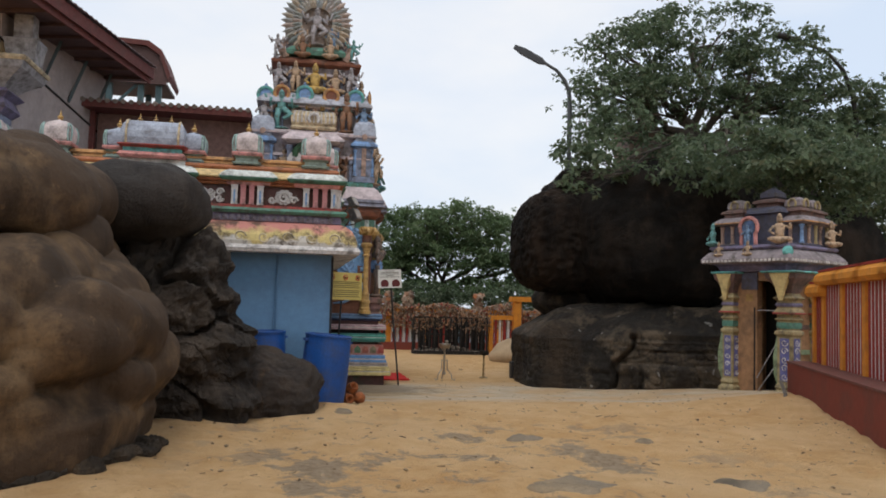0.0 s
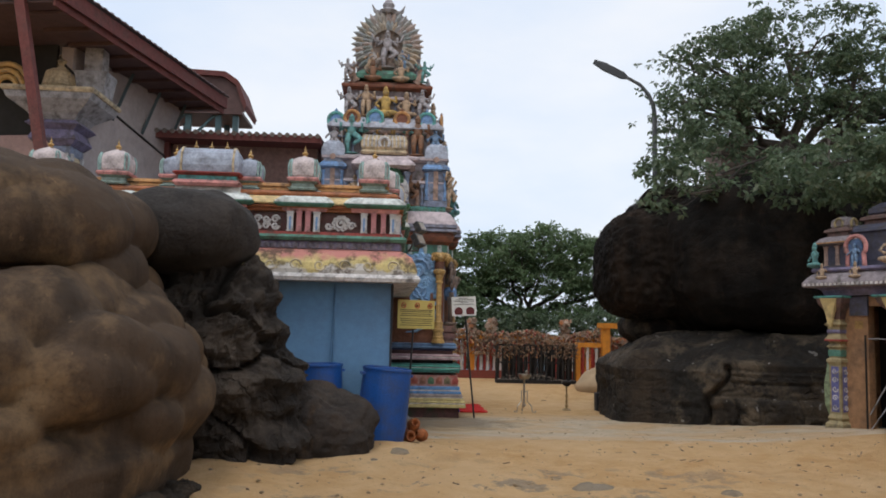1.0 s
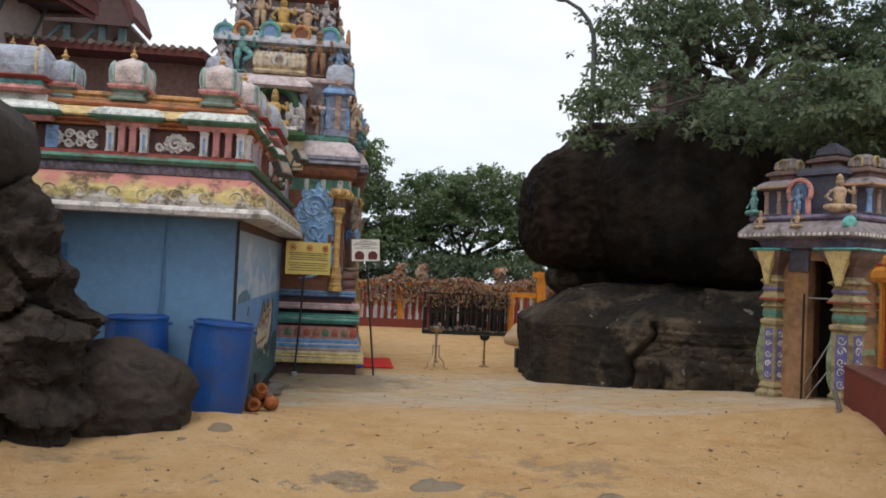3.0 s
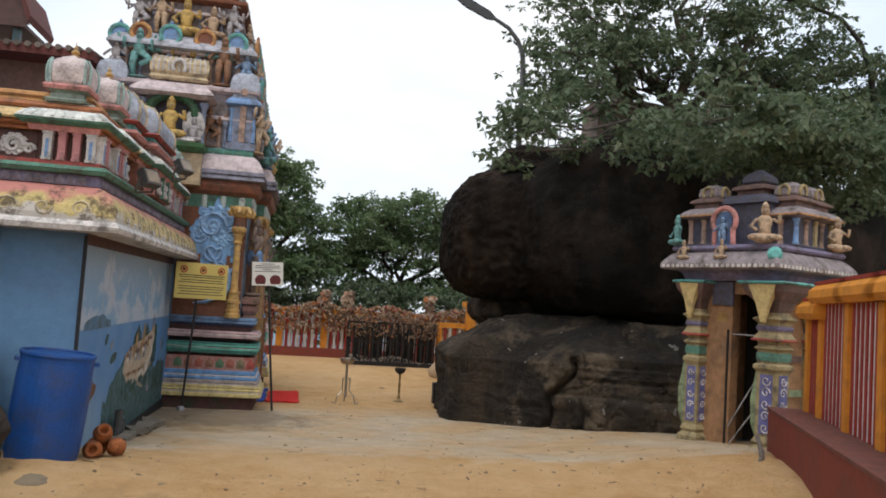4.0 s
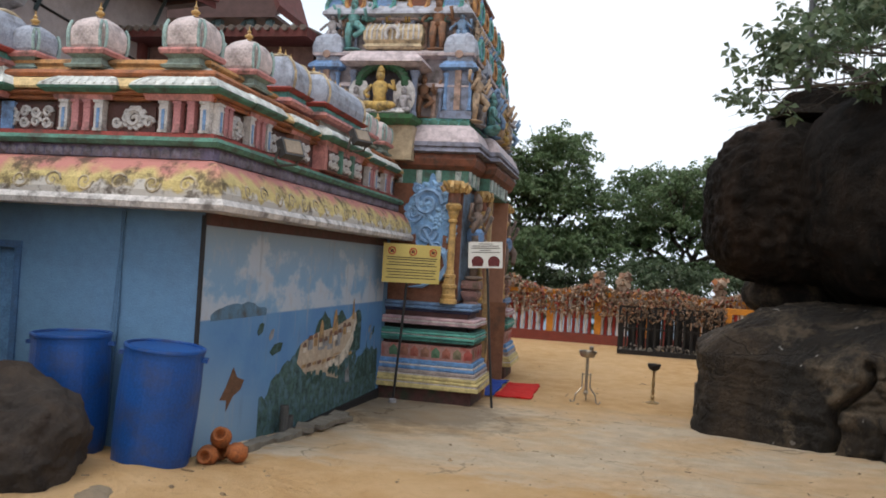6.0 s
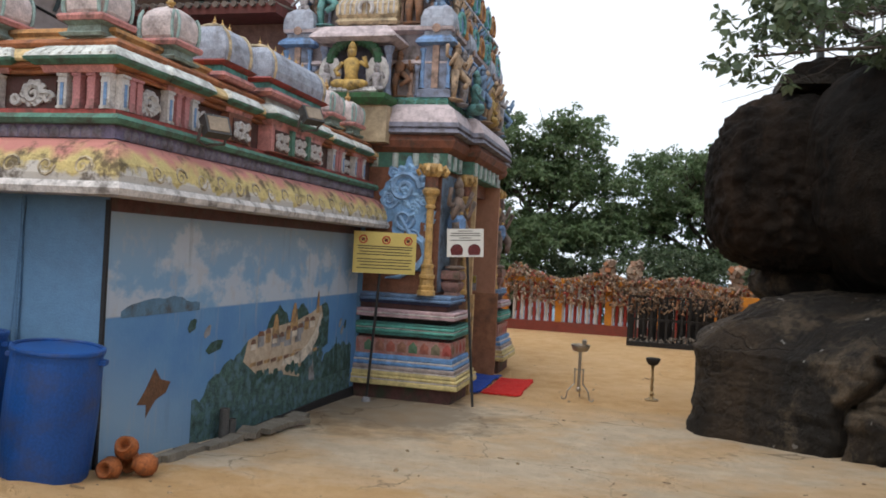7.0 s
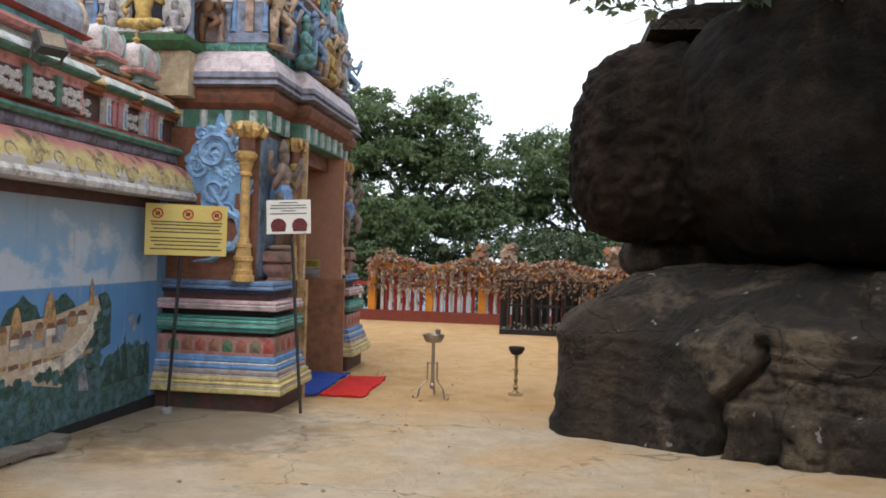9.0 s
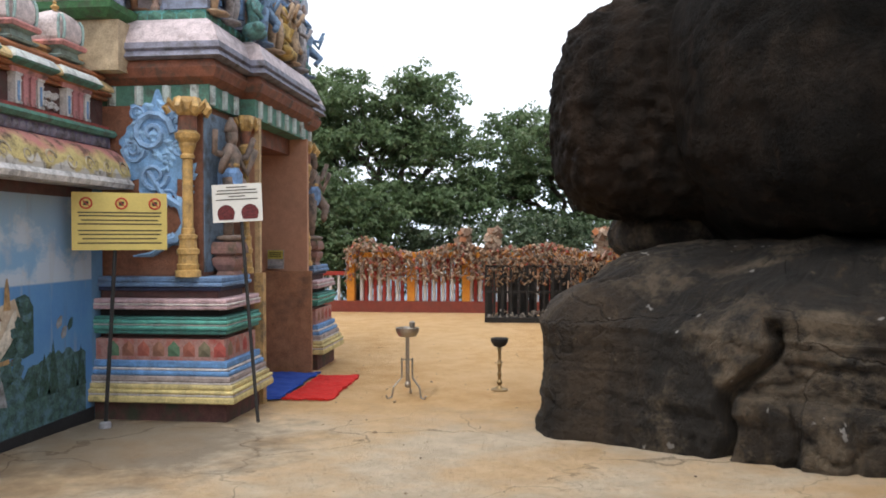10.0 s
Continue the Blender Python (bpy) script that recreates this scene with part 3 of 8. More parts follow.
# projecting bays of the side: body with green posts and three panels
part("small_bay", box(bmesh.new(), 0.013, 0.10, -3.74, -3.34, 2.844, 3.099), M_BROWN, hall)
on_side(relief_panel(0.28, 0.2, 2), -3.54, 2.955, 0.102)
part("large_bay", box(bmesh.new(), 0.013, 0.16, -3.04, -1.84, 2.844, 3.099), M_PINK, hall)
for y in (-2.84, -2.43, -2.04):
    on_side(relief_panel(0.27, 0.21, 2), y, 2.955, 0.162)
for y in (-2.63, -2.24):
    part("green_post", box(bmesh.new(), 0.162, 0.2, y - 0.035, y + 0.035, 2.843, 3.099), M_GREEN, hall)
part("blue_niche", box(bmesh.new(), -1.94, -1.82, HY0 - 0.05, HY0 - 0.013, 2.85, 3.08), M_LBLUE, hall)

# door, conduit, corner trim of the blue wall
door = part("door", box(bmesh.new(), DX0 + 0.06, DX1 - 0.06, HY0 + 0.05, HY0 + 0.1, 0.3, DZ - 0.06), paint("door_blue", (0.09, 0.2, 0.36), stain_amount=0.2), hall, "plain blue door")
bm = bmesh.new()
for a in ((DX0, DX0 + 0.06, 0.3, DZ), (DX1 - 0.06, DX1, 0.3, DZ), (DX0 + 0.06, DX1 - 0.06, DZ - 0.06, DZ)):
    box(bm, a[0], a[1], HY0 - 0.015, HY0 + 0.1, a[2], a[3])
part("door_frame", bm, paint("frame_blue", (0.05, 0.12, 0.24), stain_amount=0.2), door)
bm = bmesh.new()
tube(bm, [(-0.72, HY0 - 0.02, 2.2), (-0.715, HY0 - 0.02, 1.4), (-0.735, HY0 - 0.02, 0.5)], 0.012, 6)
tube(bm, [(-0.70, HY0 - 0.025, 2.2), (-0.735, HY0 - 0.03, 1.6), (-0.76, HY0 - 0.04, 1.1)], 0.007, 5)
part("conduit", bm, mat("conduit_blue", (0.08, 0.16, 0.26)), hall)
part("corner_trim", box(bmesh.new(), -0.012, 0.018, HY0 - 0.014, HY0 + 0.012, 0.0, 2.2), M_BLACKSKIRT, hall)

# ---- the painted wall ----
def mural_material():
    m = bpy.data.materials.new("painted_sea_view")
    m.use_nodes = True
    n, l = m.node_tree.nodes, m.node_tree.links
    b = n["Principled BSDF"]
    b.inputs["Roughness"].default_value = 0.6
    tc = n.new("ShaderNodeTexCoord")
    sep = n.new("ShaderNodeSeparateXYZ")
    l.new(tc.outputs["Object"], sep.inputs[0])

    def noi(scale, detail, vec=None):
        k = n.new("ShaderNodeTexNoise")
        k.inputs["Scale"].default_value, k.inputs["Detail"].default_value = scale, detail
        k.inputs["Roughness"].default_value = 0.6
        l.new(vec or tc.outputs["Object"], k.inputs["Vector"])
        return k.outputs[0]

    def over(prev, col, sock, a, b_, amount=1.0):
        mr = n.new("ShaderNodeMapRange")
        mr.inputs[1].default_value, mr.inputs[2].default_value, mr.inputs[4].default_value = a, b_, amount
        l.new(sock, mr.inputs[0])
        mx = n.new("ShaderNodeMixRGB")
        l.new(mr.outputs[0], mx.inputs[0])
        if isinstance(prev, tuple):
            mx.inputs[1].default_value = (*prev, 1)
        else:
            l.new(prev, mx.inputs[1])
        mx.inputs[2].default_value = (*col, 1)
        return mx.outputs[0]
    z = sep.outputs[2]
    c = over((0.07, 0.19, 0.40), (0.10, 0.235, 0.43), noi(2.5, 6), 0.35, 0.65)
    # pale shallows at the near low corner
    yl = n.new("ShaderNodeMath")
    yl.operation = "MULTIPLY_ADD"
    yl.inputs[1].default_value = 0.5
    l.new(sep.outputs[1], yl.inputs[0])
    l.new(z, yl.inputs[2])
    c = over(c, (0.21, 0.33, 0.45), yl.outputs[0], -1.2, -1.9, 0.9)
    sky_c = over((0.17, 0.31, 0.47), (0.24, 0.32, 0.39), z, 1.6, 2.1)
    # cloud banks, heavier towards the top, with flat bottoms
    mp = n.new("ShaderNodeMapping")
    mp.inputs["Scale"].default_value = (1, 1.0, 1.5)
    l.new(tc.outputs["Object"], mp.inputs[0])
    cl = noi(1.6, 8, mp.outputs[0])
    hz = n.new("ShaderNodeMath")
    hz.operation = "MULTIPLY_ADD"
    hz.inputs[1].default_value = -0.22
    l.new(z, hz.inputs[0])
    l.new(cl, hz.inputs[2])
    sky_c = over(sky_c, (0.52, 0.52, 0.53), hz.outputs[0], 0.12, 0.21, 0.6)
    sky_c = over(sky_c, (0.38, 0.36, 0.36), noi(5.0, 8), 0.54, 0.66, 0.45)
    mr = n.new("ShaderNodeMapRange")
    mr.inputs[1].default_value, mr.inputs[2].default_value = 1.335, 1.35
    l.new(z, mr.inputs[0])
    mx = n.new("ShaderNodeMixRGB")
    l.new(mr.outputs[0], mx.inputs[0])
    l.new(c, mx.inputs[1])
    l.new(sky_c, mx.inputs[2])
    c = mx.outputs[0]
    # flaking and dirt
    st = n.new("ShaderNodeMapping")
    st.inputs["Scale"].default_value = (1, 3.0, 0.35)
    l.new(tc.outputs["Object"], st.inputs[0])
    c = over(c, (0.34, 0.33, 0.31), noi(3.0, 10, st.outputs[0]), 0.57, 0.72, 0.5)
    c = over(c, (0.10, 0.11, 0.11), noi(2.1, 9, st.outputs[0]), 0.60, 0.75, 0.45)
    l.new(c, b.inputs["Base Color"])
    bp = n.new("ShaderNodeBump")
    bp.inputs["Strength"].default_value, bp.inputs["Distance"].default_value = 0.25, 0.01
    l.new(noi(30, 5), bp.inputs["Height"])
    l.new(bp.outputs[0], b.inputs["Normal"])
    return m


bm = box(bmesh.new(), -0.2, 0, HY0 + 0.2, HY1 - 0.2, -0.2, 2.22)
mural = part("painted_wall", bm, [mural_material()], hall, "flaking mural of a temple on a headland by the sea")
part("upper_side_wall", box(bmesh.new(), -0.2, 0, HY0 + 0.2, HY1 - 0.2, 2.224, 3.36), M_BLUE, hall)
part("near_mural_edge", box(bmesh.new(), 0.0, 0.003, HY0 + 0.014, HY0 + 0.2, 0.0, 2.119), mural.data.materials[0], hall)


def patch(name, outline, m, out, label=""):
    """A flat painted shape on the wall: outline of (y, z)."""
    bm = bmesh.new()
    vs = [bm.verts.new((out, y, z)) for y, z in outline]
    bm.faces.new(vs)
    r = bmesh.ops.extrude_face_region(bm, geom=bm.faces[:])
    for v in r["geom"]:
        if isinstance(v, bmesh.types.BMVert):
            v.co.x += 0.0015
    return part(name, bm, m, mural, label)


def ragged(y0, y1, top, bottom, n, amp, seed):
    """An uneven outline between two height curves."""
    r = random.Random(seed)
    ys_ = [y0 + (y1 - y0) * i / n for i in range(n + 1)]
    up = [(y, top(y) + amp * r.uniform(-1, 1)) for y in ys_]
    dn = [(y, bottom(y)) for y in ys_[::-1]]
    return up + dn


def hump(y, c, w, h):
    return h * max(0.0, 1 - ((y - c) / w) ** 2)


P_GREEN = paint("mural_green", (0.05, 0.095, 0.085), vary=0.7, scale=14, stain=(0.10, 0.18, 0.24), stain_amount=0.8, stain_scale=8)
P_GREEN2 = paint("mural_green_dark", (0.028, 0.06, 0.045), vary=0.6, scale=18, stain=(0.09, 0.15, 0.18), stain_amount=0.5, stain_scale=14)
P_CREAM = paint("mural_cream", (0.44, 0.35, 0.26), vary=0.25, scale=10, stain=(0.3, 0.2, 0.13), stain_amount=0.5)
P_HILL = paint("mural_hills", (0.09, 0.17, 0.25), vary=0.2)
P_OCHRE = paint("mural_ochre", (0.36, 0.22, 0.1), vary=0.4)
P_GREYB = paint("mural_grey", (0.25, 0.25, 0.26), vary=0.3)
P_BARE = mat("bare_plaster", (0.13, 0.065, 0.035), vary=0.4, scale=12, bump=0.5)
patch("painted_ridge", ragged(-4.97, -3.9, lambda y: 1.35 + hump(y, -4.55, 0.5, 0.11) + hump(y, -4.05, 0.4, 0.06), lambda y: 1.33, 16, 0.008, 1), P_HILL, 0.0015)
patch("painted_forest", ragged(-3.95, -0.2, lambda y: 0.5 + hump(y, -2.7, 1.2, 0.45) + hump(y, -1.9, 0.5, 0.25) + hump(y, -0.6, 0.7, 0.2), lambda y: 0.05, 60, 0.05, 2), P_GREEN, 0.0015)
patch("painted_thicket", ragged(-2.75, -1.0, lambda y: 1.0 + hump(y, -2.35, 0.3, 0.28) + hump(y, -1.15, 0.22, 0.26) + hump(y, -1.8, 0.3, 0.27), lambda y: 0.75, 30, 0.03, 3), P_GREEN2, 0.003)
patch("painted_headland", [(-3.0, 0.98), (-2.6, 1.06), (-1.9, 1.1), (-1.5, 1.17), (-1.25, 1.24), (-1.18, 1.08), (-1.28, 0.9), (-1.5, 0.76), (-1.62, 0.58), (-1.8, 0.46), (-2.3, 0.56), (-2.8, 0.62), (-3.08, 0.78)], P_CREAM, 0.0045)
patch("painted_shrub", ragged(-1.75, -1.3, lambda y: 0.7 + hump(y, -1.5, 0.2, 0.1), lambda y: 0.36, 10, 0.03, 5), P_GREEN, 0.006)
patch("painted_road", [(-1.55, 0.72), (-1.46, 0.73), (-1.36, 0.36), (-1.52, 0.38)], P_GREYB, 0.0075)
for y, z0, w, h in ((-2.42, 0.98, 0.16, 0.22), (-1.98, 1.02, 0.2, 0.28), (-1.35, 1.15, 0.09, 0.26)):
    patch("painted_tower", [(y - w / 2, z0), (y + w / 2, z0), (y + w * 0.3, z0 + h * 0.7), (y + w * 0.1, z0 + h), (y - w * 0.1, z0 + h), (y - w * 0.3, z0 + h * 0.7)], P_OCHRE, 0.0075)
for y, z0, w, h in ((-2.4, 0.86, 0.2, 0.12), (-2.12, 0.84, 0.18, 0.16), (-1.86, 0.86, 0.16, 0.2), (-1.62, 1.0, 0.34, 0.08)):
    patch("painted_house", [(y - w / 2, z0), (y + w / 2, z0), (y + w / 2, z0 + h), (y - w / 2, z0 + h)], P_GREYB, 0.006)
for i in range(5):
    patch("painted_step", [(-2.1 + i * 0.03, 0.62 + i * 0.035), (-1.72, 0.58 + i * 0.045), (-1.72, 0.592 + i * 0.045), (-2.1 + i * 0.03, 0.632 + i * 0.035)], P_OCHRE, 0.006)
P_ROOF = paint("mural_roof_brown", (0.17, 0.085, 0.055), vary=0.5, scale=20)
P_LIGHT = paint("mural_pale_path", (0.58, 0.51, 0.42), vary=0.2, scale=10)


def blob(cy, cz, ry, rz_, seed, n=14):
    """An uneven painted tuft."""
    r = random.Random(seed)
    ps = []
    for q in range(n):
        a = 2 * math.pi * q / n
        kk = r.uniform(0.72, 1.2)
        ps.append((cy + ry * kk * math.cos(a), cz + rz_ * kk * math.sin(a)))
    return ps


rm = random.Random(31)
patch("painted_path", [(-2.2, 0.70), (-1.9, 0.72), (-1.62, 0.80), (-1.42, 0.93), (-1.3, 1.10), (-1.24, 1.16), (-1.23, 1.05), (-1.3, 0.88), (-1.48, 0.72), (-1.72, 0.62), (-2.0, 0.62), (-2.25, 0.64)], P_LIGHT, 0.008)
for q in range(16):
    t_ = q / 15
    y, z = -2.95 + 1.75 * t_, 0.60 - 0.1 * t_ + 0.25 * max(0, t_ - 0.6)
    patch("painted_tuft", blob(y + rm.uniform(-0.04, 0.04), z + rm.uniform(-0.04, 0.05), rm.uniform(0.05, 0.1), rm.uniform(0.04, 0.08), 60 + q), P_GREEN2 if q % 3 else P_GREEN, 0.0095 + 0.0004 * q)
for q in range(9):
    patch("painted_tuft", blob(-1.22 + rm.uniform(-0.02, 0.14), 0.72 + 0.06 * q, rm.uniform(0.05, 0.09), rm.uniform(0.05, 0.07), 90 + q), P_GREEN2 if q % 2 else P_GREEN, 0.009 + 0.0004 * q)
for q in range(10):
    y, w, h = -2.9 + q * 0.155, rm.uniform(0.09, 0.15), rm.uniform(0.05, 0.11)
    z = 0.86 + 0.015 * q + rm.uniform(-0.03, 0.03)
    patch("painted_house", [(y - w / 2, z), (y + w / 2, z), (y + w / 2, z + h), (y - w / 2, z + h)], (P_LIGHT, P_GREYB, P_OCHRE)[q % 3], 0.009 + 0.0004 * q)
    patch("painted_roof", [(y - w * 0.6, z + h), (y + w * 0.6, z + h), (y + w * 0.3, z + h + 0.05), (y - w * 0.3, z + h + 0.05)], P_ROOF, 0.0092 + 0.0004 * q)
for q in range(12):
    y = -2.95 + q * 0.15
    patch("painted_terrace", [(y, 0.70 + rm.uniform(-0.02, 0.02)), (y + 0.12, 0.71), (y + 0.12, 0.75), (y, 0.74)], P_ROOF if q % 2 else P_OCHRE, 0.0068)
patch("bare_patch", [(-4.72, 0.64), (-4.62, 0.74), (-4.5, 0.9), (-4.42, 0.80), (-4.28, 0.76), (-4.34, 0.68), (-4.48, 0.64), (-4.6, 0.52), (-4.6, 0.62)], P_BARE, 0.0015, "brown patch of bare plaster")
for k, (y, z, w) in enumerate(((-3.62, 0.98, 0.3), (-3.75, 1.13, 0.12), (-4.0, 1.2, 0.14), (-0.62, 0.98, 0.1), (-0.45, 0.95, 0.09), (-0.55, 0.88, 0.1))):
    r = random.Random(k)
    patch("painted_boat", [(y - w / 2, z - 0.02), (y - w * 0.2, z + 0.05 * r.uniform(.5, 1)), (y + w * 0.2, z + 0.06), (y + w / 2, z + 0.05), (y + w * 0.35, z - 0.03), (y - w * 0.3, z - 0.06)], P_GREYB if k % 2 else P_GREEN2, 0.0015)
for k, y in enumerate((-1.02, -0.85, -0.72, -0.4, -0.28)):
    h = 0.28 + 0.1 * (k % 3)
    patch("painted_fir", [(y - 0.09, 0.35), (y + 0.09, 0.35), (y + 0.05, 0.35 + h * 0.4), (y + 0.06, 0.35 + h * 0.45), (y, 0.35 + h), (y - 0.05, 0.35 + h * 0.45), (y - 0.04, 0.35 + h * 0.4)], P_GREEN2, 0.003)
part("skirting", box(bmesh.new(), 0.0, 0.02, HY0 + 0.02, HY1 - 0.2, -0.1, 0.10), M_BLACKSKIRT, hall)
# dark strip under the cornice: the gap's shade put into colour
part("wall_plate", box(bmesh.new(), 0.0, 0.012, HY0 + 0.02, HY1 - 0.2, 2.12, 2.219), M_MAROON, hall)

# floodlights on the parapet
def floodlight(x, y, z, rx, rz):
    f = thing("floodlight", "dark metal floodlight bracketed to the painted parapet", "lamp", (x, y, z), rz, "parapet floodlights")
    bm = bmesh.new()
    m = pose(0, 0, 0, rx)
    box(bm, -0.11, 0.11, -0.05, 0.04, -0.085, 0.085, m)
    part("housing", bm, mat("flood_housing", (0.05, 0.05, 0.05), rough=0.5), f)
    part("lens", box(bmesh.new(), -0.09, 0.09, -0.056, -0.05, -0.065, 0.065, m), mat("flood_glass", (0.22, 0.17, 0.12), rough=0.15), f)
    bm = bmesh.new()
    tube(bm, [(-0.12, 0, 0), (-0.12, 0.05, -0.12), (0, 0.14, -0.14), (0.12, 0.05, -0.12), (0.12, 0, 0)], 0.014, 6)
    part("bracket", bm, mat("flood_bracket", (0.08, 0.075, 0.07)), f)


floodlight(0.34, -4.36, 2.86, -25, 62)
floodlight(0.42, -2.72, 3.24, -30, 62)


# ---- statues: one plain mesh each ----
def statue_mesh(pose_kind, h):
    """A simple sculpted figure: standing, seated or dancing; base at the origin, facing -y."""
    bm = bmesh.new()

    def ball(x, y, z, rx, ry, rz, seg=8):
        lathe(bm, [(math.sin(math.pi * (i + 0.001) / 5), -math.cos(math.pi * i / 5)) for i in range(6)], seg,
              m=Matrix.Translation((x * h, y * h, z * h)) @ Matrix.Diagonal((rx * h, ry * h, rz * h, 1)))
    if pose_kind == "seated":
        ball(0, 0, 0.12, 0.3, 0.2, 0.13)
        ball(-0.2, -0.1, 0.14, 0.2, 0.12, 0.09)
        ball(0.2, -0.1, 0.14, 0.2, 0.12, 0.09)
        lathe(bm, [(0.17 * h, 0.15 * h), (0.13 * h, 0.35 * h), (0.19 * h, 0.58 * h), (0.08 * h, 0.68 * h)], 8, sy=0.7)
        ball(0, -0.02, 0.77, 0.1, 0.1, 0.12)
        lathe(bm, [(0.1 * h, 0.84 * h), (0.07 * h, 0.93 * h), (0.02 * h, 1.0 * h)], 8)
        tube(bm, [(-0.18 * h, 0, 0.58 * h), (-0.32 * h, -0.05 * h, 0.4 * h), (-0.2 * h, -0.16 * h, 0.3 * h)], 0.045 * h, 6)
        tube(bm, [(0.18 * h, 0, 0.58 * h), (0.34 * h, -0.04 * h, 0.48 * h), (0.3 * h, -0.12 * h, 0.66 * h)], 0.045 * h, 6)
    else:
        dance = pose_kind == "dancing"
        tube(bm, [(-0.06 * h, 0, 0.5 * h), (-0.09 * h, -0.03 * h, 0.26 * h), (-0.07 * h, 0, 0.0)], [0.09 * h, 0.065 * h, 0.045 * h], 7)
        if dance:
            tube(bm, [(0.06 * h, 0, 0.5 * h), (0.24 * h, -0.1 * h, 0.36 * h), (0.06 * h, -0.14 * h, 0.24 * h)], [0.09 * h, 0.065 * h, 0.045 * h], 7)
        else:
            tube(bm, [(0.06 * h, 0, 0.5 * h), (0.09 * h, -0.03 * h, 0.26 * h), (0.08 * h, 0, 0.0)], [0.09 * h, 0.065 * h, 0.045 * h], 7)
        ball(0, 0, 0.03, 0.2, 0.14, 0.03)
        lathe(bm, [(0.14 * h, 0.45 * h), (0.1 * h, 0.57 * h), (0.15 * h, 0.7 * h), (0.06 * h, 0.79 * h)], 8, sy=0.7)
        ball(0, -0.01, 0.84, 0.07, 0.07, 0.08)
        lathe(bm, [(0.075 * h, 0.88 * h), (0.06 * h, 0.94 * h), (0.015 * h, 1.0 * h)], 8)
        for s in (-1, 1):
            up = 0.75 if (dance or s > 0) else 0.5
            tube(bm, [(s * 0.13 * h, 0, 0.7 * h), (s * 0.27 * h, -0.04 * h, 0.56 * h), (s * 0.25 * h, -0.15 * h, up * h)], 0.035 * h, 6)
            if dance:
                tube(bm, [(s * 0.12 * h, 0, 0.68 * h), (s * 0.33 * h, 0, 0.7 * h), (s * 0.4 * h, -0.05 * h, 0.86 * h)], 0.03 * h, 6)
    return bm


SKIN = [paint("statue_buff", (0.42, 0.30, 0.20)), paint("statue_grey", (0.33, 0.31, 0.32)), paint("statue_blue", (0.16, 0.25, 0.38)),
        paint("statue_gold", (0.48, 0.32, 0.10)), paint("statue_teal", (0.13, 0.30, 0.29)), paint("statue_brown", (0.23, 0.12, 0.07)),
        paint("guardian_skin", (0.22, 0.16, 0.13), stain=(0.05, 0.05, 0.045), stain_amount=0.9, stain_scale=9)]
statue_cache = {}


def statue(parent, kind, h, skin, x, y, z, rz=0):
    key = (kind, skin)
    if key not in statue_cache:
        me = bpy.data.meshes.new("statue")
        bm = statue_mesh(kind, 1.0)
        bmesh.ops.recalc_face_normals(bm, faces=bm.faces[:])
        bm.to_mesh(me)
        bm.free()
        for p in me.polygons:
            p.use_smooth = True
        me.materials.append(SKIN[skin])
        statue_cache[key] = me
    o = new("statue", statue_cache[key])
    o.parent = parent
    o.matrix_basis = pose(x, y, z, 0, 0, rz) @ Matrix.Diagonal((h, h, h, 1))
    return o


# ---- gate tower ----
TX, TY = -0.2, 2.05
tower = thing("gate_tower", "tall carved temple gate tower in faded many-coloured paint", "tower", (0, 0, 0))
LOTUS = paint("lotus_band", (0.36, 0.2, 0.17), stain=(0.35, 0.06, 0.04), stain_amount=0.8, stain_scale=7)
P_SLATE = paint("plinth_slate", (0.13, 0.21, 0.34), stain_amount=0.4)
P_NAVY = paint("plinth_navy", (0.03, 0.035, 0.07), stain_amount=0.3)
P_PINKW = paint("plinth_pink", (0.47, 0.32, 0.33), stain_amount=0.4)
P_PALE = paint("plinth_pale_edge", (0.55, 0.49, 0.46), stain_amount=0.45)
P_SEA = paint("plinth_sea_green", (0.10, 0.33, 0.27), stain_amount=0.35)
P_SEA2 = paint("plinth_dull_green", (0.06, 0.19, 0.16), stain_amount=0.35)
P_SKY = paint("plinth_sky_blue", (0.13, 0.27, 0.50), stain_amount=0.35)
P_ASH = paint("plinth_ash", (0.33, 0.27, 0.25), stain_amount=0.6)
P_CREAMY = paint("plinth_cream", (0.52, 0.42, 0.2), stain_amount=0.4)
P_SLAB = paint("plinth_yellow", (0.56, 0.45, 0.2), stain_amount=0.35)
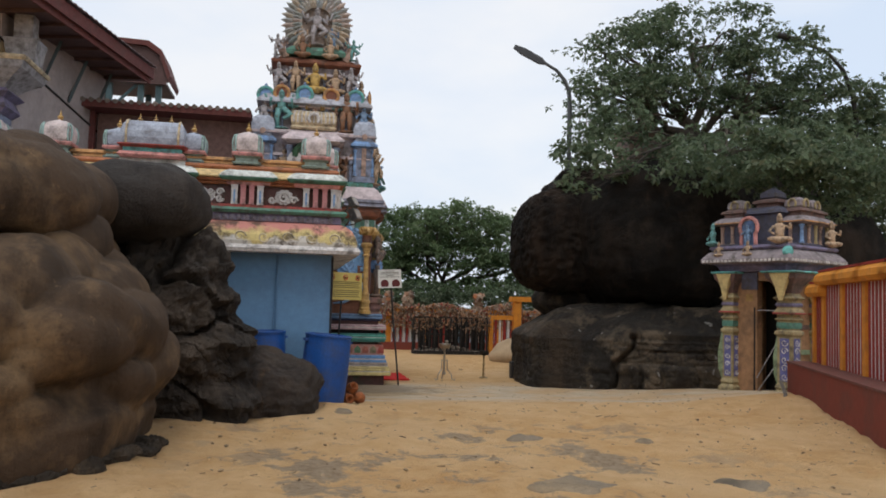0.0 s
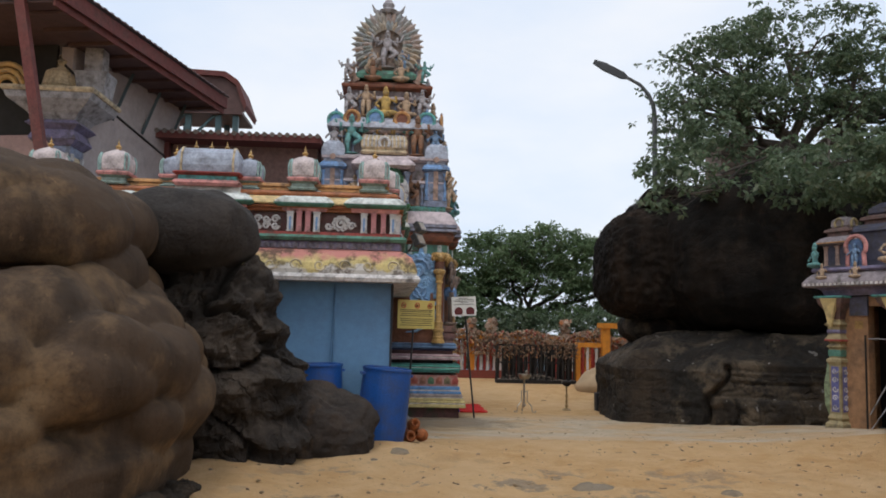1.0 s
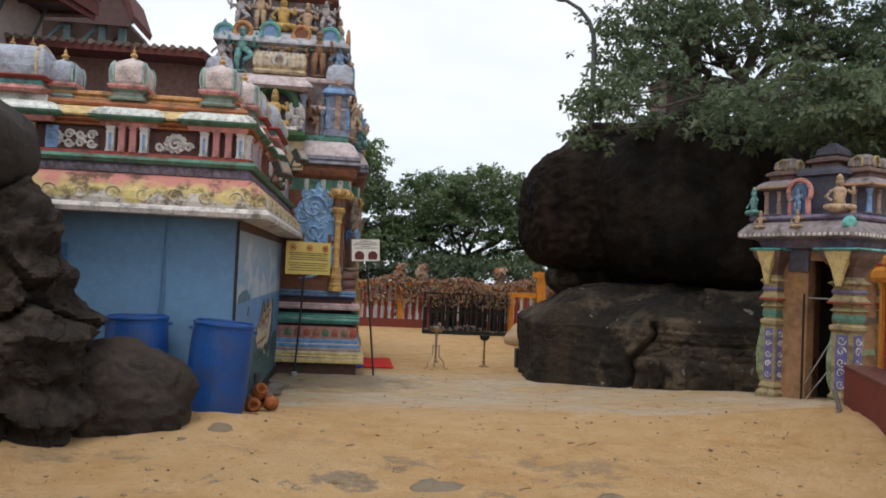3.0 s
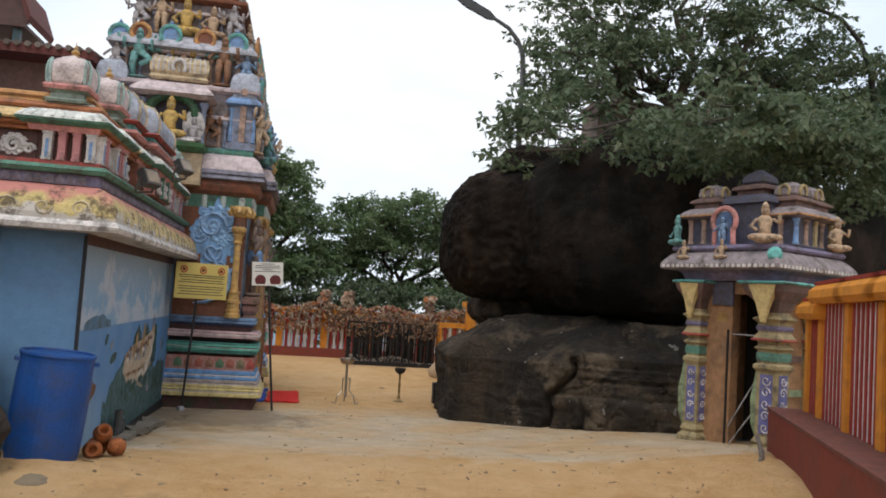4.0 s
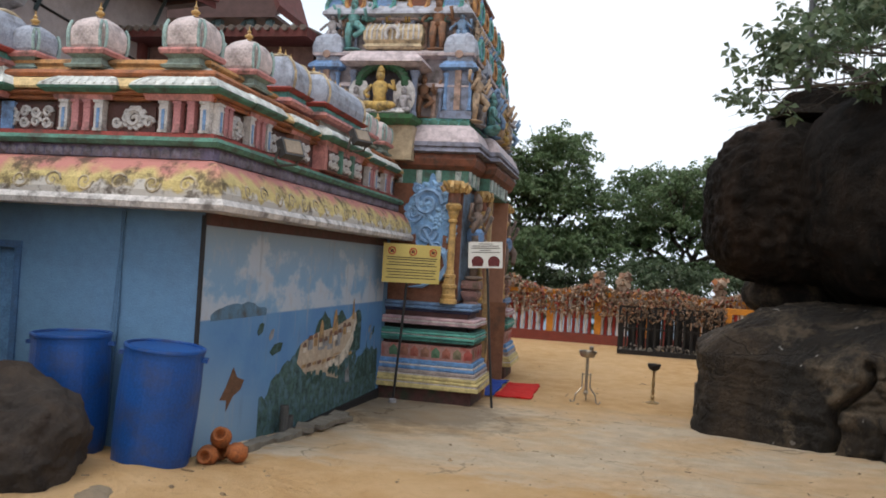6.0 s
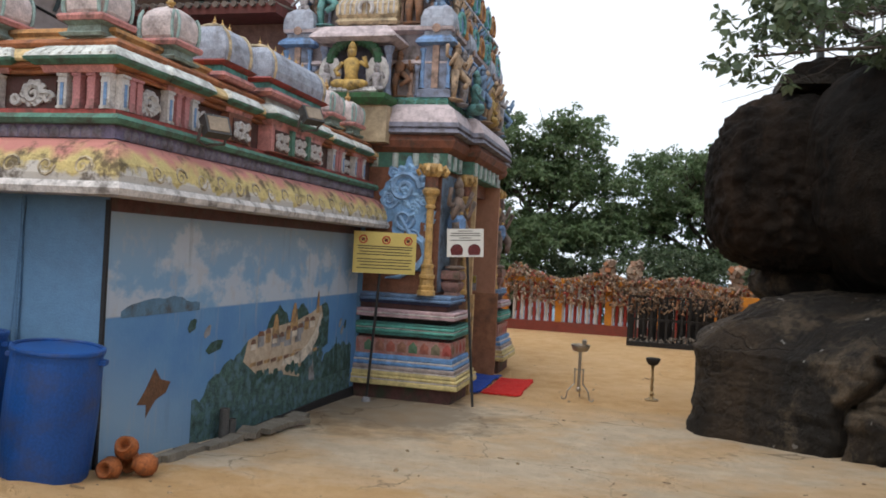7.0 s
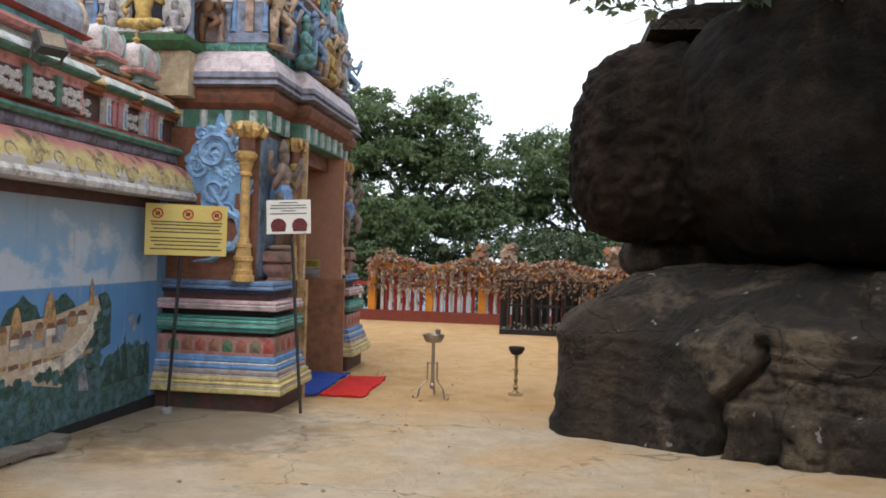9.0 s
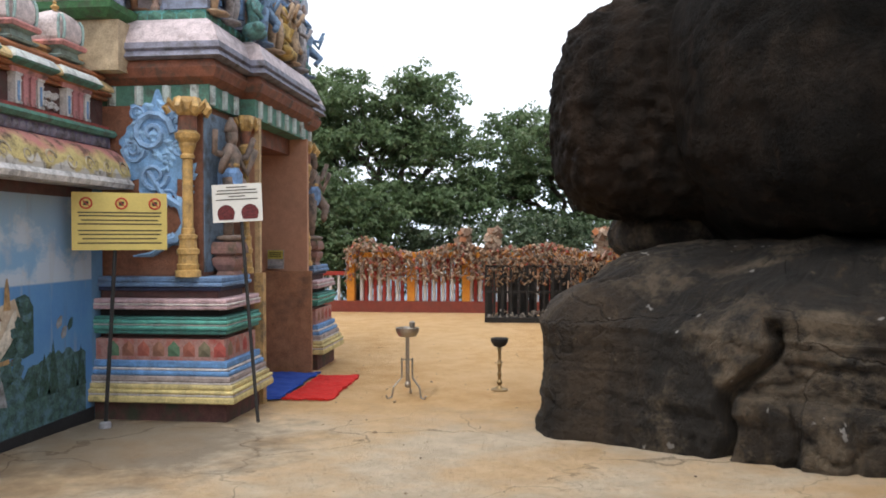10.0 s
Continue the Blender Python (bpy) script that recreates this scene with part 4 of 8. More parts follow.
# courses from the ground up: name, half-width, bottom, top, paint
PLINTH = [("footing", 1.54, -0.2, 0.16, paint("footing_brown", (0.10, 0.045, 0.04), stain=(0.04, 0.06, 0.035), stain_amount=0.8, stain_scale=4)),
          ("yellow_slab", 1.66, 0.16, 0.225, P_SLAB), ("pale_edge", 1.652, 0.227, 0.245, P_PALE), ("yellow_slab", 1.655, 0.247, 0.285, P_SLAB),
          ("cream_course", 1.625, 0.287, 0.335, P_CREAMY), ("pale_edge", 1.605, 0.337, 0.352, P_PALE), ("ash_course", 1.60, 0.354, 0.41, P_ASH),
          ("blue_course", 1.58, 0.412, 0.458, P_SKY), ("pale_edge", 1.565, 0.46, 0.482, P_PALE), ("blue_course", 1.55, 0.484, 0.55, P_SKY),
          ("lotus_course", 1.51, 0.552, 0.76, LOTUS), ("dark_recess", 1.42, 0.76, 0.805, M_MAROON),
          ("green_course", 1.54, 0.807, 0.85, P_SEA2), ("green_course", 1.56, 0.852, 0.89, P_SEA), ("pale_edge", 1.552, 0.892, 0.905, P_PALE),
          # the black recess course has the shade of its depth put into colour
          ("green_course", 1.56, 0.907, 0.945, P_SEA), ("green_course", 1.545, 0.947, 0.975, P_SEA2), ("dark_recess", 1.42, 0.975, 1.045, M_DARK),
          ("pink_course", 1.555, 1.047, 1.085, P_PINKW), ("pale_edge", 1.56, 1.087, 1.105, P_PALE), ("pink_course", 1.545, 1.107, 1.15, P_PINKW),
          ("dark_recess", 1.41, 1.15, 1.22, M_MAROON), ("navy_course", 1.45, 1.222, 1.262, P_NAVY), ("blue_top", 1.485, 1.264, 1.305, P_SLATE), ("blue_top", 1.47, 1.307, 1.36, P_SLATE)]


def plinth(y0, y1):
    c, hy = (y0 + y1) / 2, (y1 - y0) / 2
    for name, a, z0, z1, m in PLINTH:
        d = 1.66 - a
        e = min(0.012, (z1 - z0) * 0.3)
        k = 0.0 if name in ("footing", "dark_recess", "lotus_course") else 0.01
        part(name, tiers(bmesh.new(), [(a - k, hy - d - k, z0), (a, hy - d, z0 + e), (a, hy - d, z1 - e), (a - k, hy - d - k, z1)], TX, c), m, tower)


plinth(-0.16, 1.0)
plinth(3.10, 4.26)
# lotus leaves along the lotus course
bm = bmesh.new()
for i in range(8):
    petal(bm, Matrix.Translation((0.18 + i * 0.155, -0.012, 0.59)), 0.12, 0.15, 0.02)
for i in range(4):
    petal(bm, Matrix.Translation((1.312, 0.14 + i * 0.2, 0.59)) @ pose(0, 0, 0, 0, 0, 90), 0.12, 0.15, 0.02)
    petal(bm, Matrix.Translation((1.312, 3.4 + i * 0.2, 0.59)) @ pose(0, 0, 0, 0, 0, 90), 0.12, 0.15, 0.02)
tagged(part("lotus_leaf", bm, poly_mat("lotus_leaves", [(0.35, 0.06, 0.05), (0.08, 0.16, 0.09), (0.38, 0.08, 0.06)]), tower), kind="stuff")

M_BRICKRED = paint("wall_brown_red", (0.20, 0.085, 0.05), stain_amount=0.3, stain_scale=2)
M_JAMB = paint("jamb_brown", (0.40, 0.21, 0.135), stain_amount=0.12, stain_scale=2, vary=0.12)
M_CREAMWALL = paint("cream_wall", (0.42, 0.33, 0.22), stain_amount=0.45, stain_scale=2)
part("body_wall", box(bmesh.new(), TX - 1.22, 1.02, 0.18, 1.0, 1.362, 3.06), M_BRICKRED, tower)
part("body_wall", box(bmesh.new(), TX - 1.22, 1.02, 3.10, 3.92, 1.362, 3.06), M_BRICKRED, tower)
part("jamb", box(bmesh.new(), TX - 1.2, 1.26, 3.02, 3.098, -0.1, 3.06), M_JAMB, tower)
part("jamb", box(bmesh.new(), TX - 1.2, 1.26, 1.002, 1.06, -0.1, 3.06), M_JAMB, tower)
part("jamb_dado", box(bmesh.new(), 0.2, 1.33, 2.96, 3.018, -0.1, 1.30), paint("dado_brown", (0.30, 0.145, 0.08), stain_amount=0.5, stain_scale=3), tower)
part("door_post", box(bmesh.new(), 1.264, 1.32, 0.985, 1.045, 1.362, 3.04), paint("post_cream", (0.48, 0.33, 0.18), stain_amount=0.3), tower)
part("door_post", box(bmesh.new(), 1.262, 1.36, 0.96, 1.062, -0.1, 1.36), paint("post_buff", (0.45, 0.28, 0.12)), tower)
part("passage_ceiling", box(bmesh.new(), TX - 1.2, 1.02, 1.06, 3.02, 2.85, 3.06), M_BROWN, tower)
# added black sheet: the passage's inner shade given as colour
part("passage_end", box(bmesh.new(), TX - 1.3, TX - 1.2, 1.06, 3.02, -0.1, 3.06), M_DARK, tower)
# notice inside the passage
nt_ = part("notice", box(bmesh.new(), 0.74, 0.96, 2.935, 2.957, 1.33, 1.58), M_GREY, tower)
part("notice_top", box(bmesh.new(), 0.745, 0.955, 2.928, 2.934, 1.46, 1.575), paint("notice_yellow", (0.42, 0.36, 0.07), stain_amount=0.2), nt_)
for k in range(3):
    part("text_bar", box(bmesh.new(), 0.77, 0.93, 2.924, 2.927, 1.485 + 0.026 * k, 1.495 + 0.026 * k), M_DARK, nt_)

# blue stencilled foliage on the front wall
bm = bmesh.new()
fy = 0.168
for cx_, cz_, r_, fl in ((0.50, 2.78, 0.22, 1), (0.52, 2.36, 0.15, -1), (0.80, 2.62, 0.10, 1), (0.86, 2.42, 0.08, -1), (0.66, 2.14, 0.09, 1), (0.30, 2.62, 0.13, -1), (0.34, 2.98, 0.08, 1), (0.66, 3.0, 0.08, -1), (0.76, 2.86, 0.09, 1)):
    spiral(bm, Matrix.Translation((cx_, fy, cz_)), r_, 1.7, r_ * 0.16, fl, 20)
tube(bm, [(0.46, fy, 2.4), (0.62, fy, 2.16), (0.80, fy, 2.05), (0.86, fy, 1.88), (0.76, fy, 1.72), (0.6, fy, 1.70), (0.55, fy, 1.8)], [0.03, 0.035, 0.045, 0.06, 0.06, 0.045, 0.02], 6)
tube(bm, [(0.82, fy, 2.06), (0.92, fy, 2.2), (0.84, fy, 2.3)], [0.03, 0.025, 0.012], 6)
tube(bm, [(0.72, fy, 1.72), (0.5, fy, 1.58), (0.3, fy, 1.56)], [0.04, 0.03, 0.01], 6)
part("foliage_relief", bm, paint("relief_blue", (0.22, 0.36, 0.56), stain_amount=0.35), tower, "raised light blue scrolling foliage and a swan")
bm = bmesh.new()
pts = []
for i in range(90):
    a = 2 * math.pi * i / 90
    rr = 1 + 0.10 * math.sin(9 * a) + 0.07 * math.sin(17 * a)
    pts.append(bm.verts.new((0.56 + 0.36 * rr * math.cos(a), 0.174, 2.64 + 0.50 * rr * math.sin(a))))
bm.faces.new(pts)
r = bmesh.ops.extrude_face_region(bm, geom=bm.faces[:])
for v in r["geom"]:
    if isinstance(v, bmesh.types.BMVert):
        v.co.y += 0.005
part("foliage_ground", bm, paint("relief_blue_ground", (0.17, 0.32, 0.53), stain_amount=0.35), tower)
bm = bmesh.new()
for ox, oz, r0, turn, way in ((0.52, 2.72, 0.34, 0.4, 1), (0.56, 2.5, 0.30, 2.4, -1), (0.60, 2.86, 0.24, 4.4, 1), (0.44, 2.6, 0.26, 3.4, -1), (0.72, 2.46, 0.2, 5.2, 1), (0.70, 1.86, 0.2, 1.0, 1)):
    for i in range(10):
        f = i / 9
        a = turn + way * f * 3.6
        rr_ = r0 * (1 - 0.65 * f)
        m = Matrix.Translation((ox + rr_ * math.cos(a), 0.168, oz + 1.15 * rr_ * math.sin(a))) @ Matrix.Rotation(-a + way * 0.5, 4, "Y")
        petal(bm, m, 0.05 + 0.03 * (1 - f), 0.13 * (1 - 0.5 * f), 0.02)
tagged(part("acanthus_leaf", bm, paint("relief_blue_leaf", (0.24, 0.41, 0.62), stain_amount=0.3), tower), kind="stuff")


def gold_pillar(x, y, z0, z1, r):
    h = z1 - z0
    rows = [(1.3, 0), (1.3, 0.035), (1.05, 0.04), (1.15, 0.07), (1.0, 0.075), (0.98, 0.125), (1.15, 0.13), (1.15, 0.155), (0.92, 0.16), (0.85, 0.21), (0.95, 0.215), (0.95, 0.235), (0.7, 0.24),
            (0.66, 0.27), (0.56, 0.275), (0.52, 0.66), (0.72, 0.665), (0.72, 0.68), (0.55, 0.69), (0.85, 0.735), (0.85, 0.75), (1.2, 0.775), (1.3, 0.80), (0.95, 0.815), (0.9, 0.9), (1.4, 0.93), (1.5, 0.97), (1.35, 1.0)]
    p = part("pillar", lathe(bmesh.new(), [(r * a, z0 + h * b) for a, b in rows], 14, x, y), M_GOLD, tower, "gold-painted turned pillar", smooth=False)
    bm = bmesh.new()
    for sx, sy in ((-1, -1), (1, -1), (1, 1), (-1, 1), (0, -1.3), (1.3, 0)):
        d = Vector((sx, sy, 0)).normalized()
        tube(bm, [Vector((x, y, z0 + h * 0.93)) + d * r * 1.2, Vector((x, y, z0 + h * 0.98)) + d * r * 2.0, Vector((x, y, z0 + h * 0.94)) + d * r * 2.3, Vector((x, y, z0 + h * 0.91)) + d * r * 1.9], r * 0.35, 6)
    tagged(part("capital_leaf", bm, M_GOLD, p), kind="stuff")
    part("shaft_band", lathe(bmesh.new(), [(r * 0.97, z0 + h * 0.82), (r * 0.94, z0 + h * 0.90)], 14, x, y), M_BROWN, p)


gold_pillar(0.92, 0.06, 1.362, 3.10, 0.095)
gold_pillar(1.20, 0.90, 1.362, 3.05, 0.06)
gold_pillar(1.20, 3.20, 1.362, 3.05, 0.06)
gold_pillar(0.92, 4.04, 1.362, 3.10, 0.095)
part("side_panel", box(bmesh.new(), 1.022, 1.03, 0.2, 0.98, 1.4, 3.0), paint("panel_grey_blue", (0.16, 0.22, 0.29)), tower)
# guardians beside the doorway
for y, s in ((0.52, 1), (3.58, 1)):
    part("guardian_base", tiers(bmesh.new(), [(0.10, 0.13, 1.362), (0.08, 0.11, 1.40), (0.12, 0.15, 1.47), (0.13, 0.16, 1.53), (0.09, 0.12, 1.56), (0.14, 0.17, 1.585), (0.14, 0.17, 1.64), (0.12, 0.15, 1.7)], 1.16, y), paint("guardian_base", (0.24, 0.13, 0.11), stain=(0.06, 0.07, 0.04), stain_amount=0.8), tower)
    gd = statue(tower, "dancing", 1.28, 6, 1.18, y, 1.7, 80)
    gd.matrix_basis = gd.matrix_basis @ Matrix.Diagonal((0.72, 0.8, 1, 1))
    part("girdle", lathe(bmesh.new(), [(0.085, 2.46), (0.1, 2.48), (0.1, 2.5), (0.085, 2.52)], 10, 1.17, y), M_GOLD, tower)
    part("necklace", lathe(bmesh.new(), [(0.075, 2.6), (0.09, 2.62), (0.06, 2.68)], 10, 1.17, y), M_GOLD, tower)
    part("loin_cloth", lathe(bmesh.new(), [(0.09, 2.2), (0.13, 2.28), (0.13, 2.4), (0.09, 2.46)], 10, 1.17, y), M_LBLUE, tower)

# beam, mouldings and great cornice, with the projecting bay above the door
def ring(name, a0, z0, a1, z1, m, extra=None):
    """A moulding round the tower: half-width a in x; the length follows."""
    rows = [(a0, a0 + 0.55, z0)] + ([(e, e + 0.55, z) for e, z in extra] if extra else []) + [(a1, a1 + 0.55, z1)]
    return part(name, tiers(bmesh.new(), rows, TX, TY), m, tower)


def bay(name, d0, z0, d1, z1, m, extra=None, hy=0.95):
    rows = [(1.30 + d0, hy + d0, z0)] + ([(1.30 + e, hy + e, z) for e, z in extra] if extra else []) + [(1.30 + d1, hy + d1, z1)]
    return part(name, tiers(bmesh.new(), rows, TX + 0.13, TY), m, tower)


M_SLATE = paint("cornice_slate", (0.20, 0.20, 0.25))
M_CORWHITE = paint("cornice_pinkwhite", (0.5, 0.42, 0.43), stain_amount=0.5)
ring("beam", 1.27, 3.06, 1.27, 3.27, M_GREEN)
bay("bay_beam", 0.0, 3.055, 0.0, 3.265, M_GREEN)
bm = bmesh.new()
for i in range(9):
    x = TX - 1.2 + i * 0.29
    lathe(bm, [(0.05, 3.07), (0.05, 3.26)], 8, x, TY - 1.27 - 0.55 + 0.01)
for i in range(12):
    y = TY - 1.75 + i * 0.318
    near = abs(y - TY) < 0.93
    lathe(bm, [(0.05, 3.07), (0.05, 3.26)], 8, (TX + 1.43 if near else TX + 1.27) - 0.01, y)
tagged(part("beam_flute", bm, paint("flute_white", (0.42, 0.48, 0.46)), tower), kind="stuff")
ring("brown_roll", 1.28, 3.272, 1.36, 3.50, M_BROWN, [(1.36, 3.33), (1.40, 3.42)])
bay("bay_brown_roll", 0.01, 3.267, 0.09, 3.495, M_BROWN, [(0.09, 3.325), (0.13, 3.415)])
ring("cornice_edge", 1.40, 3.502, 1.44, 3.66, M_SLATE, [(1.46, 3.52), (1.42, 3.58), (1.45, 3.60)])
bay("bay_cornice_edge", 0.13, 3.497, 0.17, 3.655, M_SLATE, [(0.19, 3.515), (0.15, 3.575), (0.18, 3.595)])
ring("cornice_top", 1.43, 3.662, 1.24, 3.93, M_CORWHITE, [(1.40, 3.74), (1.33, 3.86)])
bay("bay_cornice_top", 0.16, 3.657, -0.02, 3.90, M_CORWHITE, [(0.13, 3.735), (0.06, 3.85)])
ring("zigzag_course", 1.22, 3.932, 1.22, 4.03, M_TEAL)
bm = bmesh.new()
for i in range(16):
    petal(bm, Matrix.Translation((TX - 1.15 + i * 0.153, TY - 1.772, 3.935)), 0.14, 0.09, 0.02)
for i in range(22):
    petal(bm, Matrix.Translation((TX + 1.222, TY - 1.7 + i * 0.162, 3.935)) @ pose(0, 0, 0, 0, 0, 90), 0.14, 0.09, 0.02)
tagged(part("zigzag_leaf", bm, M_GREEN, tower), kind="stuff")

# storeys
M_STONE_P = paint("tower_body", (0.24, 0.21, 0.22), stain_amount=0.75)
M_PAVBLUE = paint("pavilion_blue", (0.19, 0.22, 0.30))
M_PEACH = paint("peach", (0.37, 0.25, 0.2))
STOREY = [(1.14, 4.03, 4.98), (0.98, 5.08, 5.66), (0.80, 5.80, 6.52)]
for a, z0, z1 in STOREY:
    ring("storey", a, z0, a - 0.03, z1, M_STONE_P)
ring("storey_eave", 1.10, 4.92, 0.96, 5.10, M_CORWHITE, [(1.24, 4.95), (1.25, 4.99), (1.08, 5.07)])
M_SLOPE = paint("tower_slope_blue_grey", (0.36, 0.37, 0.42), stain_amount=0.6)
ring("storey_eave", 1.0, 5.56, 0.80, 5.92, M_SLOPE, [(1.17, 5.60), (1.16, 5.64), (0.98, 5.84)])
ring("storey_eave", 0.80, 6.46, 0.66, 6.68, M_BROWN, [(0.92, 6.50), (0.93, 6.54), (0.84, 6.62)])
ring("vault_base", 0.64, 6.68, 0.58, 6.82, M_STONE_P)


def pavilion(w, h):
    """A corner pavilion: base, posts, eave and bell roof."""
    p = part("pavilion", tiers(bmesh.new(), [(w * 0.5, w * 0.5, 0), (w * 0.5, w * 0.5, h * 0.07), (w * 0.4, w * 0.4, h * 0.09), (w * 0.4, w * 0.4, h * 0.5)]), M_PAVBLUE, tower, "blue corner pavilion with bell roof")
    bm = bmesh.new()
    for sx in (-1, 1):
        for sy in (-1, 1):
            lathe(bm, [(w * 0.09, h * 0.09), (w * 0.06, h * 0.13), (w * 0.06, h * 0.42), (w * 0.1, h * 0.47)], 8, sx * w * 0.4, sy * w * 0.4)
    tagged(part("post", bm, M_LBLUE, p), kind="stuff")
    bm = bmesh.new()
    for a in range(4):
        box(bm, -w * 0.1, w * 0.1, -w * 0.46, -w * 0.4, h * 0.09, h * 0.5, pose(0, 0, 0, 0, 0, 90 * a))
        lathe(bm, [(w * 0.13, -w * 0.03), (w * 0.13, w * 0.03)], 10, m=pose(0, 0, 0, 0, 0, 90 * a) @ Matrix.Translation((0, -w * 0.5, h * 0.66)) @ pose(0, 0, 0, 90))
    tagged(part("pilaster", bm, M_PEACH, p), kind="stuff")
    part("eave", tiers(bmesh.new(), [(w * 0.45, w * 0.45, h * 0.5), (w * 0.6, w * 0.6, h * 0.52), (w * 0.58, w * 0.58, h * 0.55), (w * 0.42, w * 0.42, h * 0.6)]), M_LBLUE, p)
    bm = bmesh.new()
    tiers(bm, [(w * 0.4, w * 0.4, h * 0.6), (w * 0.4, w * 0.4, h * 0.64), (w * 0.5, w * 0.5, h * 0.68), (w * 0.5, w * 0.5, h * 0.76), (w * 0.42, w * 0.42, h * 0.85), (w * 0.2, w * 0.2, h * 0.91)])
    part("bell_roof", bm, M_DOMEBLUE, p)
    part("finial", lathe(bmesh.new(), [(r, z + h * 0.9) for r, z in finial_mesh(h * 0.045)], 8), M_GOLD, p)
    return p


pv = pavilion(0.46, 1.42)
pv.location = (TX + 1.02, TY - 1.57, 4.03)
for sx, sy in ((-1, -1), (1, 1), (-1, 1)):
    share(pv, tower, TX + sx * 1.02, TY + sy * 1.57, 4.03)
for sy in (-0.75, 0.75):
    share(pv, tower, TX + 1.1, TY + sy, 4.03, 0, 0.9)
for sx in (-1, 1):
    for sy in (-1, -0.33, 0.33, 1):
        share(pv, tower, TX + sx * 0.94, TY + sy * 1.44, 5.08, 0, 0.47)

# projecting niche block with canopy at the short end
nx = -0.22
part("niche_block", box(bmesh.new(), nx - 0.5, nx + 0.5, -0.06, 0.29, 3.372, 3.86), M_CREAMWALL, tower)
part("niche_shelf", tiers(bmesh.new(), [(0.42, 0.2, 3.862), (0.52, 0.3, 3.93), (0.54, 0.32, 3.99)], nx, 0.06), paint("shelf_green", (0.06, 0.16, 0.07)), tower)
part("niche_wall", box(bmesh.new(), nx - 0.36, nx + 0.36, 0.12, 0.5, 3.992, 4.78), paint("niche_slate", (0.10, 0.10, 0.14)), tower)
for s in (-1, 1):
    part("aureole", lathe(bmesh.new(), [(0.15, -0.02), (0.17, 0.0), (0.15, 0.02)], 14, m=Matrix.Translation((nx + s * 0.34, -0.06, 4.28)) @ pose(0, 0, 0, 90) @ Matrix.Diagonal((1, 1.5, 1, 1))), M_RELIEF, tower)
for s in (-1, 1):
    part("niche_post", lathe(bmesh.new(), [(0.06, 3.992), (0.06, 4.05), (0.045, 4.08), (0.045, 4.55), (0.075, 4.62), (0.075, 4.66)], 8, nx + s * 0.46, 0.02), M_PAVBLUE, tower)
part("niche_eave", tiers(bmesh.new(), [(0.5, 0.3, 4.70), (0.62, 0.42, 4.75), (0.6, 0.4, 4.80), (0.45, 0.3, 4.92)], nx, 0.22), M_CORWHITE, tower)
bm = bmesh.new()
for i in range(15):
    a = math.pi * (i / 14)
    lathe(bm, [(0.02, 0), (0.07, 0.05), (0.05, 0.12), (0.0, 0.15)], 6, m=Matrix.Translation((nx + 0.27 * math.cos(a), -0.05, 4.46 + 0.20 * math.sin(a))) @ pose(0, 0, 0, 0, 90 - math.degrees(a)))
part("niche_canopy", bm, paint("canopy_green", (0.03, 0.08, 0.04)), tower, "dark green leafy canopy")
statue(tower, "seated", 0.68, 3, nx, -0.14, 4.02)
statue(tower, "seated", 0.42, 1, nx - 0.36, -0.14, 3.992, 20)
statue(tower, "seated", 0.42, 1, nx + 0.36, -0.14, 3.992, -20)
bm = bmesh.new()
rr = random.Random(4)
for i in range(12):
    lathe(bm, [(0.02, 0), (0.06, 0.03), (0.03, 0.08)], 6, nx - 0.4 + i * 0.07, -0.18 + rr.uniform(-0.03, 0.03), m=Matrix.Translation((0, 0, 3.99)))
tagged(part("lotus_seat", bm, M_RELIEF, tower), kind="stuff")

# barrel pavilion over the niche, horseshoe arches on the eaves
bm = bmesh.new()
tiers(bm, [(0.42, 0.24, 5.06), (0.46, 0.28, 5.1), (0.42, 0.24, 5.15), (0.45, 0.27, 5.19), (0.46, 0.27, 5.34), (0.43, 0.2, 5.44), (0.38, 0.1, 5.48)], nx, TY - 1.48)
part("barrel_pavilion", bm, M_CREAM, tower, "cream barrel-roofed pavilion")
bm = bmesh.new()
for k in range(11):
    tube(bm, [(nx - 0.4 + 0.08 * k, TY - 1.76, 5.2), (nx - 0.4 + 0.08 * k, TY - 1.755, 5.34), (nx - 0.37 + 0.074 * k, TY - 1.68, 5.45)], 0.014, 5)
tube(bm, [(nx + 0.1 * math.cos(q), TY - 1.79, 5.27 + 0.11 * math.sin(q)) for q in [math.radians(-40 + 260 * i / 12) for i in range(13)]], 0.03, 6)
tagged(part("pavilion_rib", bm, M_RELIEF, tower), kind="stuff")
for s in (-0.2, 0, 0.2):
    part("finial", lathe(bmesh.new(), [(r_, z + 5.45) for r_, z in finial_mesh(0.05)], 8, nx + s, TY - 1.42), M_GOLD, tower)


def horseshoe(w, m1, m2):
    """A horseshoe gable facing -y, base at the origin."""
    bm = bmesh.new()
    pts = [(w * 0.42 * math.cos(a), 0, w * 0.42 + w * 0.42 * math.sin(a)) for a in [math.radians(-50 + 280 * i / 16) for i in range(17)]]
    tube(bm, pts, w * 0.1, 6)
    h = part("horseshoe_gable", bm, m1, tower)
    bm = bmesh.new()
    lathe(bm, [(w * 0.36, -0.02), (w * 0.36, 0.02)], 14, m=Matrix.Translation((0, 0.02, w * 0.42)) @ pose(0, 0, 0, 90))
    lathe(bm, [(w * 0.06, 0), (w * 0.1, w * 0.1), (0.0, w * 0.25)], 6, m=Matrix.Translation((0, 0, w * 0.86)))
    part("gable_field", bm, m2, h)
    return h


